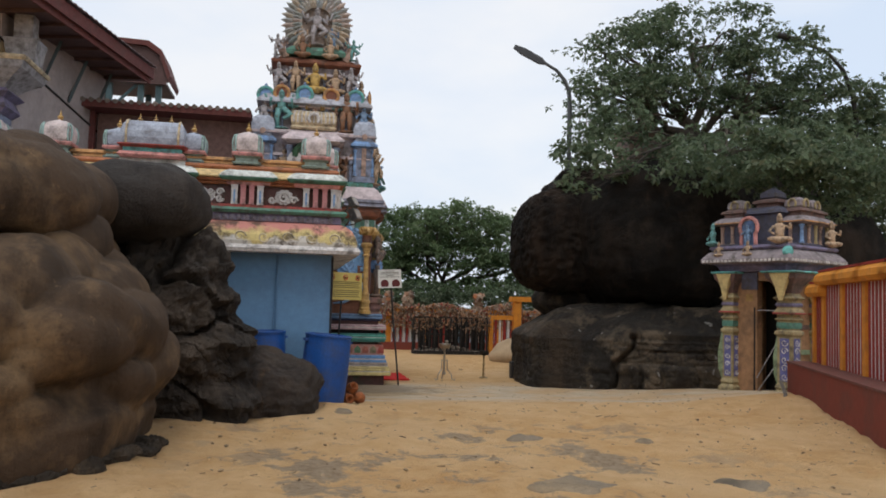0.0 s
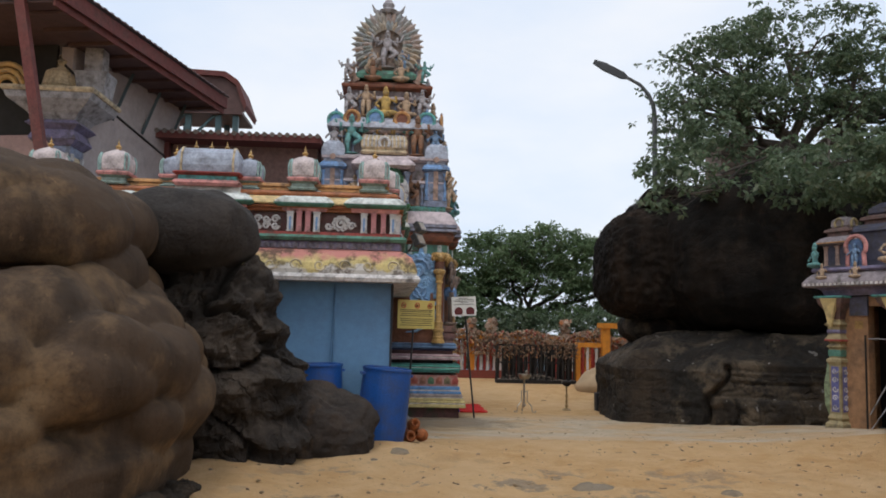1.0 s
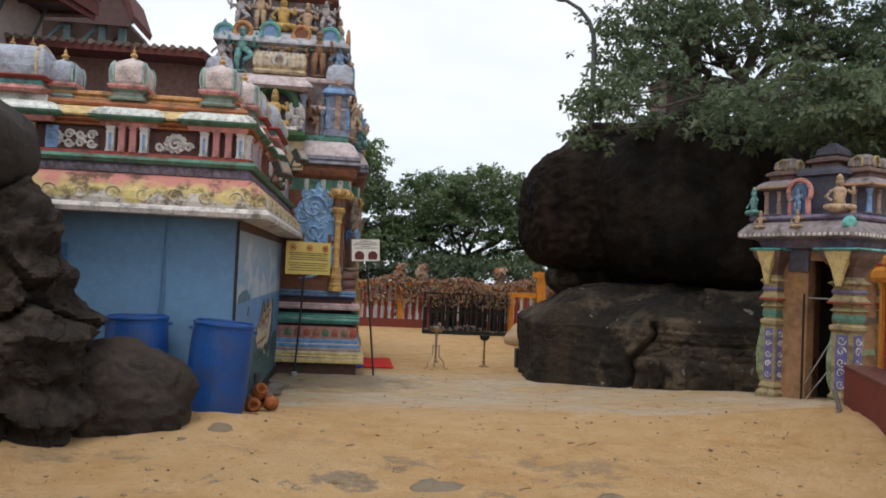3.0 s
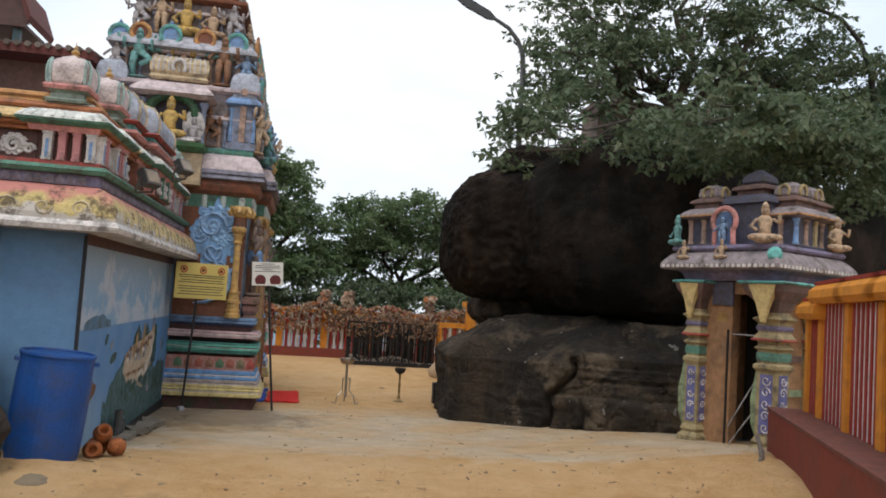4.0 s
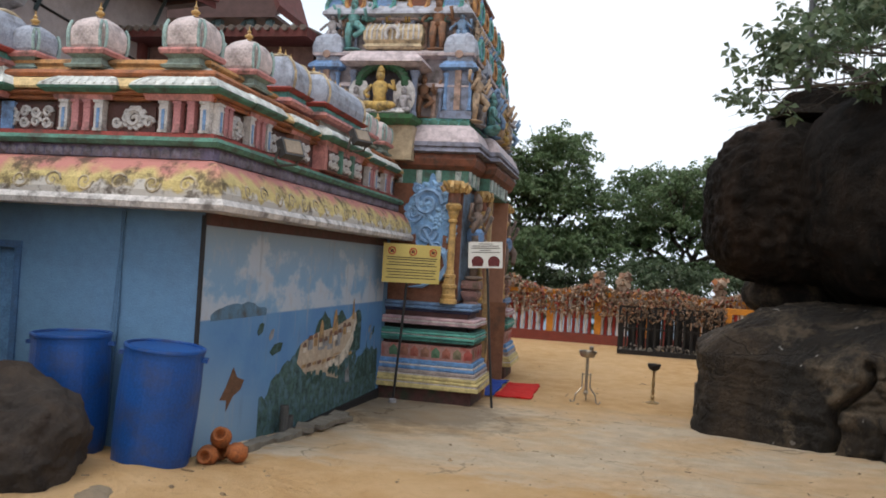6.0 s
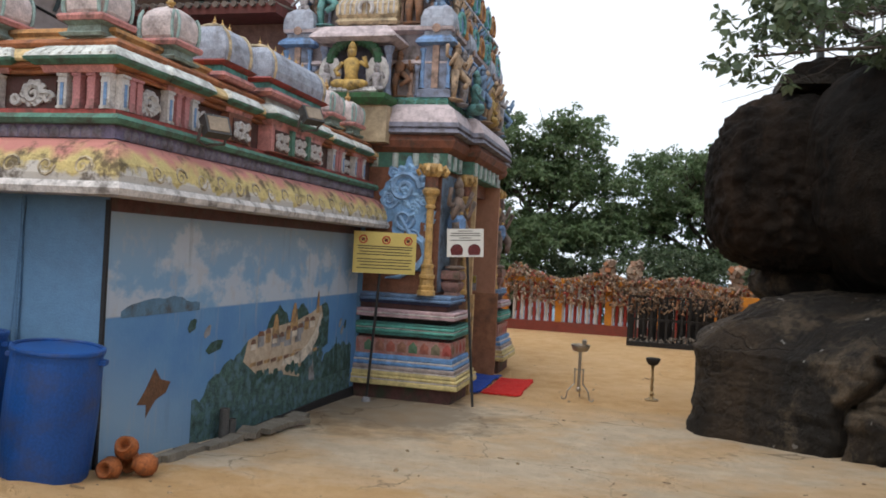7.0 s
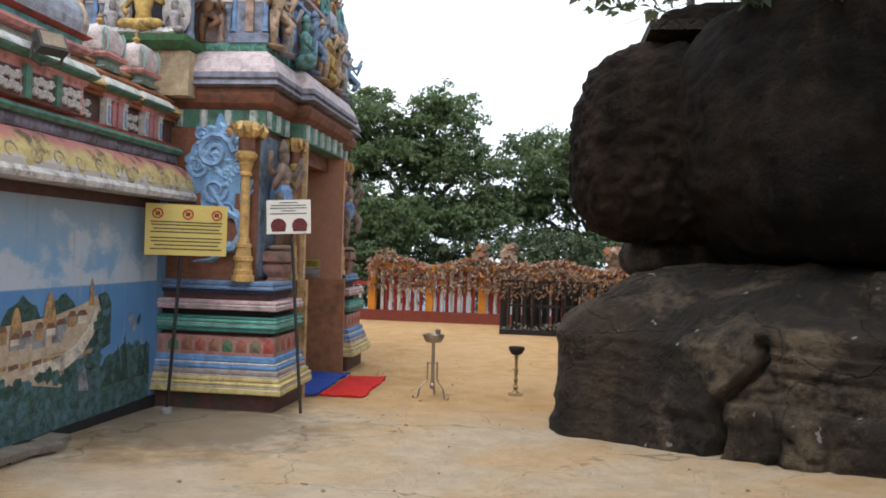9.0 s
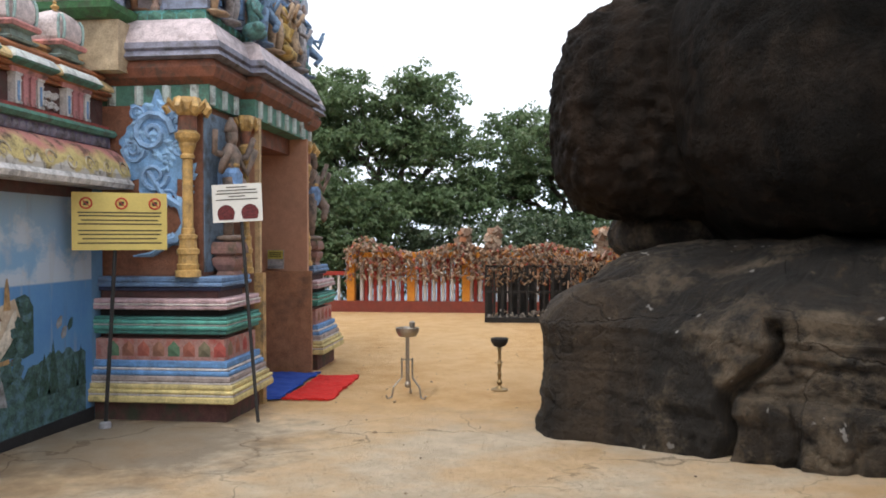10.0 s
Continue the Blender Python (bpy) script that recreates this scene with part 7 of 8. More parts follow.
# ---- notice boards ----
M_POLE = mat("black_pole", (0.025, 0.023, 0.022), rough=0.5)
sb = thing("notice_board", "yellow notice board with red prohibition signs on a thin pole", "sign", (0.475, -0.405, 0.0), 31.6)
part("pole", tube(bmesh.new(), [(-0.14, 0.03, -0.02), (-0.08, 0.02, 1.0), (-0.02, 0.02, 2.1)], 0.018, 8), M_POLE, sb)
part("foot", lathe(bmesh.new(), [(0.06, -0.01), (0.05, 0.04), (0.02, 0.05)], 10, -0.14, 0.03), M_GREY, sb)
bd = part("board", box(bmesh.new(), -0.41, 0.41, -0.012, 0.0, 1.63, 2.16), mat("board_yellow", (0.55, 0.43, 0.13), rough=0.5, vary=0.08, scale=2, bump=0.05), sb)
M_INK = mat("ink_dark", (0.05, 0.045, 0.03), rough=0.6)
M_SIGNRED = mat("sign_red", (0.42, 0.05, 0.03), rough=0.5)
for x in (-0.29, 0.01, 0.30):
    bm = bmesh.new()
    pts = [(x + 0.048 * math.cos(a), -0.016, 2.06 + 0.048 * math.sin(a)) for a in [2 * math.pi * i / 18 for i in range(19)]]
    tube(bm, pts, 0.008, 5)
    bar(bm, (x - 0.033, -0.017, 2.093), (x + 0.033, -0.017, 2.027), 0.009)
    part("prohibition_ring", bm, M_SIGNRED, bd)
    part("pictogram", box(bmesh.new(), x - 0.022, x + 0.022, -0.0145, -0.0125, 2.04, 2.078), M_INK, bd)
for z, w in ((1.975, 0.72), (1.945, 0.70), (1.905, 0.66), (1.87, 0.72), (1.81, 0.72), (1.775, 0.70), (1.735, 0.64), (1.695, 0.72)):
    part("text_line", box(bmesh.new(), -w / 2, w / 2, -0.0145, -0.0125, z - 0.006, z + 0.006), M_INK, bd)
s2 = thing("notice_board", "white notice board with two dark red emblems on a leaning pole", "sign", (0, 0, 0))
part("pole", tube(bmesh.new(), [(1.64, 0.00, -0.05), (1.53, 0.06, 1.0), (1.43, 0.12, 2.05)], 0.018, 8), M_POLE, s2)
w2 = part("board", box(bmesh.new(), -0.24, 0.24, -0.012, 0.0, -0.185, 0.185), mat("board_white", (0.6, 0.58, 0.53), rough=0.5, vary=0.06, scale=2, bump=0.05), s2)
w2.matrix_basis = pose(1.41, 0.09, 2.08, -3, -3, 8)
for x in (-0.11, 0.12):
    bm = bmesh.new()
    pts = [(x - 0.07, -0.01), (x + 0.07, -0.01)] + [(x + 0.085 * math.cos(a), 0.05 + 0.085 * math.sin(a)) for a in [math.pi * i / 10 for i in range(11)]]
    vs = [bm.verts.new((p[0], -0.0135, p[1] - 0.15)) for p in pts]
    bm.faces.new(vs)
    ext = bmesh.ops.extrude_face_region(bm, geom=bm.faces[:])
    for v in ext["geom"]:
        if isinstance(v, bmesh.types.BMVert):
            v.co.y -= 0.002
    part("emblem", bm, mat("emblem_red", (0.10, 0.015, 0.015), rough=0.5, vary=0.5, scale=40), w2)
for z, w in ((0.155, 0.2), (0.125, 0.38), (0.095, 0.40), (0.065, 0.16), (0.035, 0.4)):
    part("text_line", box(bmesh.new(), -w / 2, w / 2, -0.0145, -0.0125, z - 0.005, z + 0.005), M_INK, w2)


# ---- drums, pots, drain ----
def drum(x, y, z, rx, ry, label, open_top):
    d = thing("plastic_drum", label, "drum", (x, y, z), group="blue drums by the wall")
    d.matrix_world = pose(x, y, z, rx, ry, 0)
    rows = [(0.255, 0), (0.27, 0.015), (0.28, 0.06), (0.292, 0.2), (0.298, 0.45), (0.296, 0.7), (0.288, 0.86), (0.29, 0.90), (0.285, 0.93)]
    inner = [(0.27, 0.93), (0.27, 0.6), (0.25, 0.12), (0.02, 0.1)]
    part("shell", lathe(bmesh.new(), rows + inner, 40), M_DRUM, d, smooth=False)
    part("rim", lathe(bmesh.new(), [(0.284, 0.90), (0.297, 0.905), (0.30, 0.92), (0.297, 0.934), (0.28, 0.938), (0.27, 0.92)], 40), M_DRUM, d)
    for k in range(2):
        part("lug", box(bmesh.new(), 0.285, 0.325, -0.04, 0.04, 0.84, 0.87, pose(0, 0, 0, 0, 0, 20 + 180 * k)), M_DRUM, d)


drum(-0.10, -5.56, 0.25, 0, 4.5, "leaning open blue plastic drum by the hall corner", True)
drum(-0.85, -5.53, 0.28, 0, -1.0, "upright stained blue plastic drum beside the wall", True)
M_CLAY = mat("orange_clay", (0.32, 0.10, 0.03), rough=0.7, vary=0.35, scale=12, stain=(0.05, 0.03, 0.02), stain_amount=0.8, stain_scale=9)
for k, (x, y, z, rx, rz) in enumerate(((0.26, -5.34, 0.335, 80, 10), (0.42, -5.16, 0.335, 75, -60), (0.24, -5.12, 0.335, 95, 40), (0.31, -5.24, 0.46, 60, 20))):
    p = thing("clay_pot", "small round orange clay pot with a sooty mouth", "pot", (x, y, z), group="heap of clay pots")
    p.matrix_world = pose(x, y, z, rx, 0, rz)
    part("pot_body", lathe(bmesh.new(), [(0.02, -0.08), (0.06, -0.062), (0.085, 0.0), (0.07, 0.055), (0.045, 0.075), (0.058, 0.097), (0.048, 0.097), (0.03, 0.07), (0.026, 0.018)], 16), M_CLAY, p, smooth=True)
drain = thing("drain_edge", "broken concrete drain edge along the painted wall", "drain")
M_CONC = mat("grey_concrete", (0.19, 0.165, 0.13), rough=0.9, vary=0.35, scale=4, bump=0.5, stain=(0.08, 0.065, 0.05), stain_amount=0.6, stain_scale=3)
r = random.Random(3)
for i in range(9):
    y = -4.9 + i * 0.31
    m = pose(0.22 + r.uniform(-0.03, 0.03), y, ground_z(0.2, y) + 0.03, r.uniform(-4, 4), r.uniform(-5, 5), r.uniform(-6, 6))
    part("edge_stone", box(bmesh.new(), -0.06, 0.07, -0.14, 0.14, -0.05, 0.02, m), M_CONC, drain)
for k, (x, y, rz, ln) in enumerate(((0.26, -2.9, 6, 0.28), (0.28, -2.5, -14, 0.2), (0.2, -2.2, 9, 0.18), (0.25, -3.35, 20, 0.18))):
    part("broken_slab", box(bmesh.new(), -ln, ln, -0.09, 0.09, -0.02, 0.03, pose(x, y, ground_z(x, y) + 0.06, 4, 3, 90 + rz)), M_CONC, drain)
# flat black slab standing in for the shade down in the drain
part("drain_pit", box(bmesh.new(), 0.03, 0.18, -3.5, -2.3, ground_z(0, -3) - 0.02, ground_z(0, -3) + 0.03), M_DARK, drain)
for y, h in ((-3.55, 0.42), (-3.42, 0.3)):
    part("pipe_stub", lathe(bmesh.new(), [(0.045, 0.0), (0.045, h), (0.035, h), (0.035, h - 0.05)], 10, 0.1, y), mat("pipe_grey", (0.09, 0.085, 0.08)), drain)

# white rag between rock and drums
bm = bmesh.new()
rock_mesh(bm, (-1.12, -6.3, 1.1), (0.07, 0.06, 0.12), 2.4, 24, 18, 0.05, 6, 0.03, 40)
tagged(part("white_sack", bm, paint("sackcloth", (0.33, 0.29, 0.24)), smooth=True), "small off-white sack tucked beside the rocks", "sack")

# ---- striped railing on the red wall ----
P0, P1 = Vector((7.28, -4.38, 0)), Vector((4.95, -9.9, 0))
along = (P1 - P0).normalized()
outw = Vector((-along.y, along.x, 0))
LEN = (P1 - P0).length
rail = thing("striped_railing", "orange-framed railing with red and white stripes on a red wall", "fence", tuple(P0), math.degrees(math.atan2(along.y, along.x)))
# local x runs along the wall, local y away from the yard
part("base_wall", box(bmesh.new(), 0, LEN, 0.0, 0.62, -0.1, 0.83), M_REDWALL, rail)
part("wall_coping", box(bmesh.new(), -0.015, LEN, -0.015, 0.63, 0.832, 0.862), paint("coping_maroon", (0.15, 0.055, 0.045), stain_amount=0.4), rail)
x = 0.12
wid = (0.56, 1.0, 1.0, 1.0, 1.0)
for k, w in enumerate(wid):
    top = 1.88 if k == 0 else 2.04
    part("orange_post", box(bmesh.new(), x, x + 0.14, 0.34, 0.48, 0.863, top), M_ORANGEF, rail)
    bm = bmesh.new()
    tiers(bm, [(w / 2 + 0.12, 0.13, top + 0.002), (w / 2 + 0.14, 0.17, top + 0.06), (w / 2 + 0.13, 0.16, top + 0.14), (w / 2 + 0.1, 0.10, top + 0.2)], x + w / 2 + 0.08, 0.41)
    part("orange_beam", bm, M_ORANGEF, rail)
    part("beam_edge", tiers(bmesh.new(), [(w / 2 + 0.11, 0.11, top + 0.202), (w / 2 + 0.11, 0.11, top + 0.235)], x + w / 2 + 0.08, 0.41), M_REDF, rail)
    n = 8 if k == 0 else 12
    g0, g1 = x + 0.16, x + w + 0.0
    for i in range(n):
        a = g0 + (g1 - g0) * i / n
        b = a + (g1 - g0) / n * 0.92
        part("slat", box(bmesh.new(), a, b, 0.38 if i % 2 else 0.37, 0.43, 0.863, top), M_WHITEF if i % 2 else M_REDF, rail)
    x += w + 0.02
part("orange_post", box(bmesh.new(), x, x + 0.14, 0.34, 0.48, 0.863, 2.04), M_ORANGEF, rail)
# bent pipe at the foot of the wall
tagged(part("bent_pipe", tube(bmesh.new(), [(7.05, -4.55, 0.55), (6.98, -4.75, 0.42), (6.80, -5.05, 0.40), (6.70, -5.15, 0.33), (6.66, -5.2, 0.2)], 0.028, 8), mat("pipe_dull", (0.12, 0.10, 0.085), rough=0.5)), "bent grey pipe at the foot of the red wall", "pipe")

# ---- small gate shrine ----
SH = thing("gate_shrine", "small painted gate shrine with seated figures on its roof", "shrine", (6.98, -3.0, 0.2), -65.9)
W = 1.15
M_OCHREW = paint("ochre_wall", (0.30, 0.165, 0.085), stain_amount=0.5, stain_scale=2)
M_PALEGREEN = paint("pale_green", (0.22, 0.28, 0.16), stain_amount=0.9)
M_BUFFP = paint("pilaster_buff", (0.31, 0.25, 0.135), stain_amount=0.75)
# dirty grey and pink, darkened further to hold the tree's shade
M_SHGREY = paint("shrine_shaded_grey", (0.24, 0.205, 0.215), stain_amount=0.9)
M_SHPINK = paint("shrine_shaded_pink", (0.14, 0.085, 0.075), stain_amount=0.9)
D0, D1 = 0.58, 0.95
for a in ((0.1, D0, 0.1, 0.25, 0, 2.1), (D1, W - 0.1, 0.1, 0.25, 0, 2.1), (D0, D1, 0.1, 0.25, 1.95, 2.1), (W - 0.25, W - 0.1, 0.25, W - 0.1, 0, 2.1),
          (0.1, 0.25, 0.25, W - 0.1, 0, 2.1), (0.25, W - 0.25, W - 0.25, W - 0.1, 0, 2.1)):
    part("shrine_wall", box(bmesh.new(), *a), M_OCHREW, SH)
# black sheet behind the doorway, the interior's shade put into its colour
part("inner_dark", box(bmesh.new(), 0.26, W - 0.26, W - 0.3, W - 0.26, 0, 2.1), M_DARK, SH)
part("step", box(bmesh.new(), -0.05, W + 0.05, -0.08, W, -0.15, 0.05), paint("step_blue", (0.12, 0.13, 0.19)), SH)


M_CREAMY = paint("shrine_cream", (0.50, 0.38, 0.17), stain_amount=0.35)


def shrine_pilaster(cx, cy, k):
    """A stepped pilaster of half-width scale k with a flared bracket."""
    rows = [(0.17, 0.0), (0.18, 0.03), (0.18, 0.11), (0.13, 0.16), (0.15, 0.20), (0.12, 0.26), (0.12, 1.03), (0.15, 1.07), (0.15, 1.11), (0.11, 1.14), (0.115, 1.28), (0.15, 1.31), (0.10, 1.36), (0.16, 1.43), (0.12, 1.50), (0.125, 1.62), (0.17, 1.66), (0.12, 1.70), (0.11, 1.74)]
    p = part("pilaster", tiers(bmesh.new(), [(k * a, k * a, z) for a, z in rows], cx, cy), M_BUFFP, SH, "stepped buff pilaster with bracket")
    f = 0.12 * k
    for a in (0, 90):
        m = Matrix.Translation((cx, cy, 0)) @ pose(0, 0, 0, 0, 0, a)
        part("pattern_strip", box(bmesh.new(), -f * 0.62, f * 0.62, -f - 0.006, -f - 0.001, 0.30, 1.0, m), paint("strip_blue", (0.13, 0.13, 0.30), stain_amount=0.3), p)
        bm = bmesh.new()
        for i in range(5):
            spiral(bm, m @ Matrix.Translation((0, -f - 0.008, 0.37 + i * 0.14)), f * 0.5, 1.3, 0.009, 1 if i % 2 else -1, 12)
        tagged(part("strip_scroll", bm, M_WHITE, p, "white painted scrolls"), kind="stuff")
    part("green_band", tiers(bmesh.new(), [(k * 0.125, k * 0.125, 1.16), (k * 0.13, k * 0.13, 1.21), (k * 0.125, k * 0.125, 1.26)], cx, cy), M_GREEN, p)
    part("dark_band", tiers(bmesh.new(), [(k * 0.13, k * 0.13, 1.52), (k * 0.14, k * 0.14, 1.55), (k * 0.13, k * 0.13, 1.58)], cx, cy), M_PURPLE, p)
    part("red_band", tiers(bmesh.new(), [(k * 0.165, k * 0.165, 1.395), (k * 0.175, k * 0.175, 1.41), (k * 0.165, k * 0.165, 1.425)], cx, cy), M_RED, p)
    part("bracket", tiers(bmesh.new(), [(k * 0.11, k * 0.11, 1.742), (k * 0.15, k * 0.15, 1.86), (k * 0.24, k * 0.24, 1.99), (k * 0.26, k * 0.26, 2.07)], cx, cy), M_SHPINK, p)
    part("bracket_face", tiers(bmesh.new(), [(k * 0.03, 0.01, 1.62), (k * 0.08, 0.03, 1.84), (k * 0.17, 0.05, 2.069)], cx, cy - k * 0.22), M_CREAMY, p)
    part("abacus", tiers(bmesh.new(), [(k * 0.28, k * 0.28, 2.072), (k * 0.30, k * 0.30, 2.09), (k * 0.28, k * 0.28, 2.11)], cx, cy), M_TEAL, p)
    part("side_scroll", tiers(bmesh.new(), [(0.02, 0.05, 0.24), (0.045, 0.10, 0.4), (0.05, 0.11, 0.7), (0.02, 0.06, 1.04)], cx - f - 0.04, cy), M_PALEGREEN, p)


for cx_, cy_, k_ in ((0.10, 0.06, 0.85), (W + 0.01, 0.12, 1.1), (W + 0.01, W - 0.12, 1.0)):
    shrine_pilaster(cx_, cy_, k_)
for k_ in range(3):
    part("wall_moulding", box(bmesh.new(), W - 0.098, W - 0.05 - 0.012 * k_, 0.3, W - 0.3, 0.30 + 0.42 * k_, 0.38 + 0.42 * k_), (M_CREAMY, M_PALEGREEN, M_SHPINK)[k_], SH)
part("wall_label", box(bmesh.new(), 0.36, 0.50, 0.094, 0.098, 1.60, 1.72), paint("label_ochre", (0.33, 0.2, 0.07), stain_amount=0.2), SH)
part("lintel_panel", box(bmesh.new(), 0.30, 0.60, 0.06, 0.098, 1.80, 2.1, None), paint("lintel_slate", (0.09, 0.09, 0.13)), SH)
gate = part("gate", box(bmesh.new(), D0, D0 + 0.02, -0.0, 0.02, 0.06, 1.5), M_SOOT, SH, "narrow iron gate standing ajar")
part("gate_bar", bar(bmesh.new(), (D0 + 0.02, 0.06, 0.3), (D1, 0.08, 0.9), 0.015), M_GREY, gate)
part("gate_bar", bar(bmesh.new(), (D0 + 0.02, 0.06, 0.06), (D1, 0.08, 0.55), 0.015), M_GREY, gate)
part("gate_bar", bar(bmesh.new(), (D0 + 0.02, 0.06, 1.45), (D1, 0.08, 1.45), 0.015), M_GREY, gate)
c = W / 2
part("under_cornice", tiers(bmesh.new(), [(0.62, 0.62, 2.112), (0.66, 0.66, 2.2), (0.72, 0.72, 2.24)], c, c), M_PURPLE, SH)
part("shrine_cornice", tiers(bmesh.new(), [(0.84, 0.84, 2.242), (0.86, 0.86, 2.26), (0.86, 0.86, 2.31), (0.83, 0.83, 2.36), (0.76, 0.76, 2.44), (0.70, 0.70, 2.48)], c, c), M_SHGREY, SH, "pinkish white curved cornice")
bm = bmesh.new()
for s in range(4):
    for i in range(22):
        m = Matrix.Translation((c, c, 0)) @ pose(0, 0, 0, 0, 0, 90 * s) @ Matrix.Translation((-0.8 + i * 0.076, -0.862, 2.262))
        box(bm, -0.02, 0.02, -0.008, 0.002, 0, 0.04, m)
tagged(part("cornice_dentil", bm, M_WHITE, SH), kind="stuff")
part("roof_course", tiers(bmesh.new(), [(0.74, 0.74, 2.482), (0.76, 0.76, 2.51), (0.74, 0.74, 2.55)], c, c), M_PURPLE, SH)
M_SHDARK = paint("shrine_storey", (0.07, 0.07, 0.10))
part("roof_storey", tiers(bmesh.new(), [(0.34, 0.34, 2.552), (0.34, 0.34, 3.1), (0.40, 0.40, 3.12), (0.38, 0.38, 3.17), (0.28, 0.28, 3.24)], c, c), M_SHDARK, SH)
part("roof_neck", tiers(bmesh.new(), [(0.2, 0.2, 3.242), (0.19, 0.19, 3.30), (0.25, 0.25, 3.32), (0.24, 0.24, 3.36), (0.15, 0.15, 3.40)], c, c), M_SHPINK, SH)
part("roof_crown", tiers(bmesh.new(), [(0.13, 0.13, 3.402), (0.16, 0.16, 3.43), (0.15, 0.15, 3.50), (0.08, 0.08, 3.56), (0.03, 0.03, 3.60)], c, c), M_SHDARK, SH)


def roof_pavilion(x, y):
    """A little pillared pavilion of the roof with two stepped eaves."""
    p = part("roof_pavilion", tiers(bmesh.new(), [(0.27, 0.27, 2.552), (0.28, 0.28, 2.58), (0.24, 0.24, 2.60), (0.20, 0.20, 2.61), (0.20, 0.20, 2.93)], x, y), M_SHDARK, SH, "small pillared roof pavilion")
    for i, (ax, ay) in enumerate((sx * 0.205, sy * 0.205) for sx in (-1, 0, 1) for sy in (-1, 0, 1) if sx or sy):
        part("roof_pilaster", lathe(bmesh.new(), [(0.045, 2.602), (0.032, 2.64), (0.032, 2.86), (0.05, 2.92)], 8, x + ax, y + ay), (M_PEACH, M_BUFFP, M_LBLUE)[i % 3], p)
    part("lower_eave", tiers(bmesh.new(), [(0.24, 0.24, 2.931), (0.32, 0.32, 2.95), (0.325, 0.325, 2.98), (0.28, 0.28, 3.03), (0.22, 0.22, 3.07)], x, y), M_SHGREY, p)
    part("eave_edge", tiers(bmesh.new(), [(0.326, 0.326, 2.955), (0.332, 0.332, 2.965), (0.326, 0.326, 2.975)], x, y), M_ORANGE, p)
    part("upper_tier", tiers(bmesh.new(), [(0.19, 0.19, 3.072), (0.18, 0.18, 3.13), (0.23, 0.23, 3.15), (0.22, 0.22, 3.18), (0.15, 0.15, 3.22)], x, y), M_SHPINK, p)
    for a in range(4):
        m = Matrix.Translation((x, y, 3.2)) @ pose(0, 0, 0, 0, 0, 90 * a)
        bm = bmesh.new()
        tube(bm, [m @ Vector((0.07 * math.cos(q), -0.16, 0.08 + 0.08 * math.sin(q))) for q in [math.radians(-40 + 260 * i / 10) for i in range(11)]], 0.02, 6)
        part("gable", bm, M_BUFFP, p)
    part("bell_top", tiers(bmesh.new(), [(0.13, 0.13, 3.222), (0.15, 0.15, 3.25), (0.14, 0.14, 3.34), (0.06, 0.06, 3.4)], x, y), M_SHGREY, p)


roof_pavilion(1.0, 0.62)
roof_pavilion(0.08, 0.32)
roof_pavilion(0.2, 1.02)
roof_pavilion(0.95, 1.05)
# horseshoe niche on the door side, figures on the corners
bm = bmesh.new()
pts = [(0.52 + 0.17 * math.cos(a), -0.06, 2.86 + 0.17 * math.sin(a)) for a in [math.radians(-40 + 260 * i / 14) for i in range(15)]]
tube(bm, [(0.52 + 0.14, -0.06, 2.56)] + pts + [(0.52 - 0.14, -0.06, 2.56)], 0.035, 7)
part("horseshoe_niche", bm, M_PINK, SH)
part("niche_field", box(bmesh.new(), 0.41, 0.63, -0.06, -0.02, 2.552, 2.98), paint("niche_blue", (0.08, 0.13, 0.24)), SH)
statue(SH, "standing", 0.36, 2, 0.52, -0.09, 2.552)
statue(SH, "seated", 0.50, 0, W + 0.02, -0.17, 2.552, 40)
statue(SH, "seated", 0.46, 0, W + 0.16, W - 0.0, 2.552, 70)
statue(SH, "seated", 0.42, 4, -0.14, -0.14, 2.552, -30)
for xx in (0.05, 0.62):
    statue(SH, "seated", 0.26, 0, xx, -0.23, 2.36)
part("corner_boss", lathe(bmesh.new(), [(0.05, -0.02), (0.09, 0.0), (0.05, 0.03)], 10, m=Matrix.Translation((W + 0.2, -0.22, 2.42)) @ pose(0, 0, 0, 90, 0, 45)), M_TEAL, SH)

# ---- steel-roofed hall behind ----
bh = thing("roofed_hall", "pale plastered hall under a red-brown sheet roof", "building")
K, L = Vector((-4.65, -4.5, 6.2)), Vector((-3.5, 1.0, 6.2))
run = (L - K).normalized()
west = Vector((-run.y, run.x, 0))
M_PLASTER = paint("pale_plaster", (0.36, 0.31, 0.30), stain_amount=0.3, stain_scale=1.2, vary=0.12)
M_PLASTERP = paint("pink_plaster", (0.33, 0.22, 0.20), stain_amount=0.35, stain_scale=1.2, vary=0.12)
M_FASCIA = paint("fascia_red_brown", (0.13, 0.04, 0.035), stain_amount=0.3, stain_scale=3)
M_SHEET = mat("roof_sheet", (0.09, 0.05, 0.045), rough=0.6, vary=0.3)
frame_m = Matrix(((run.x, west.x, 0, K.x), (run.y, west.y, 0, K.y), (0, 0, 1, 0), (0, 0, 0, 1)))
ln = (L - K).length
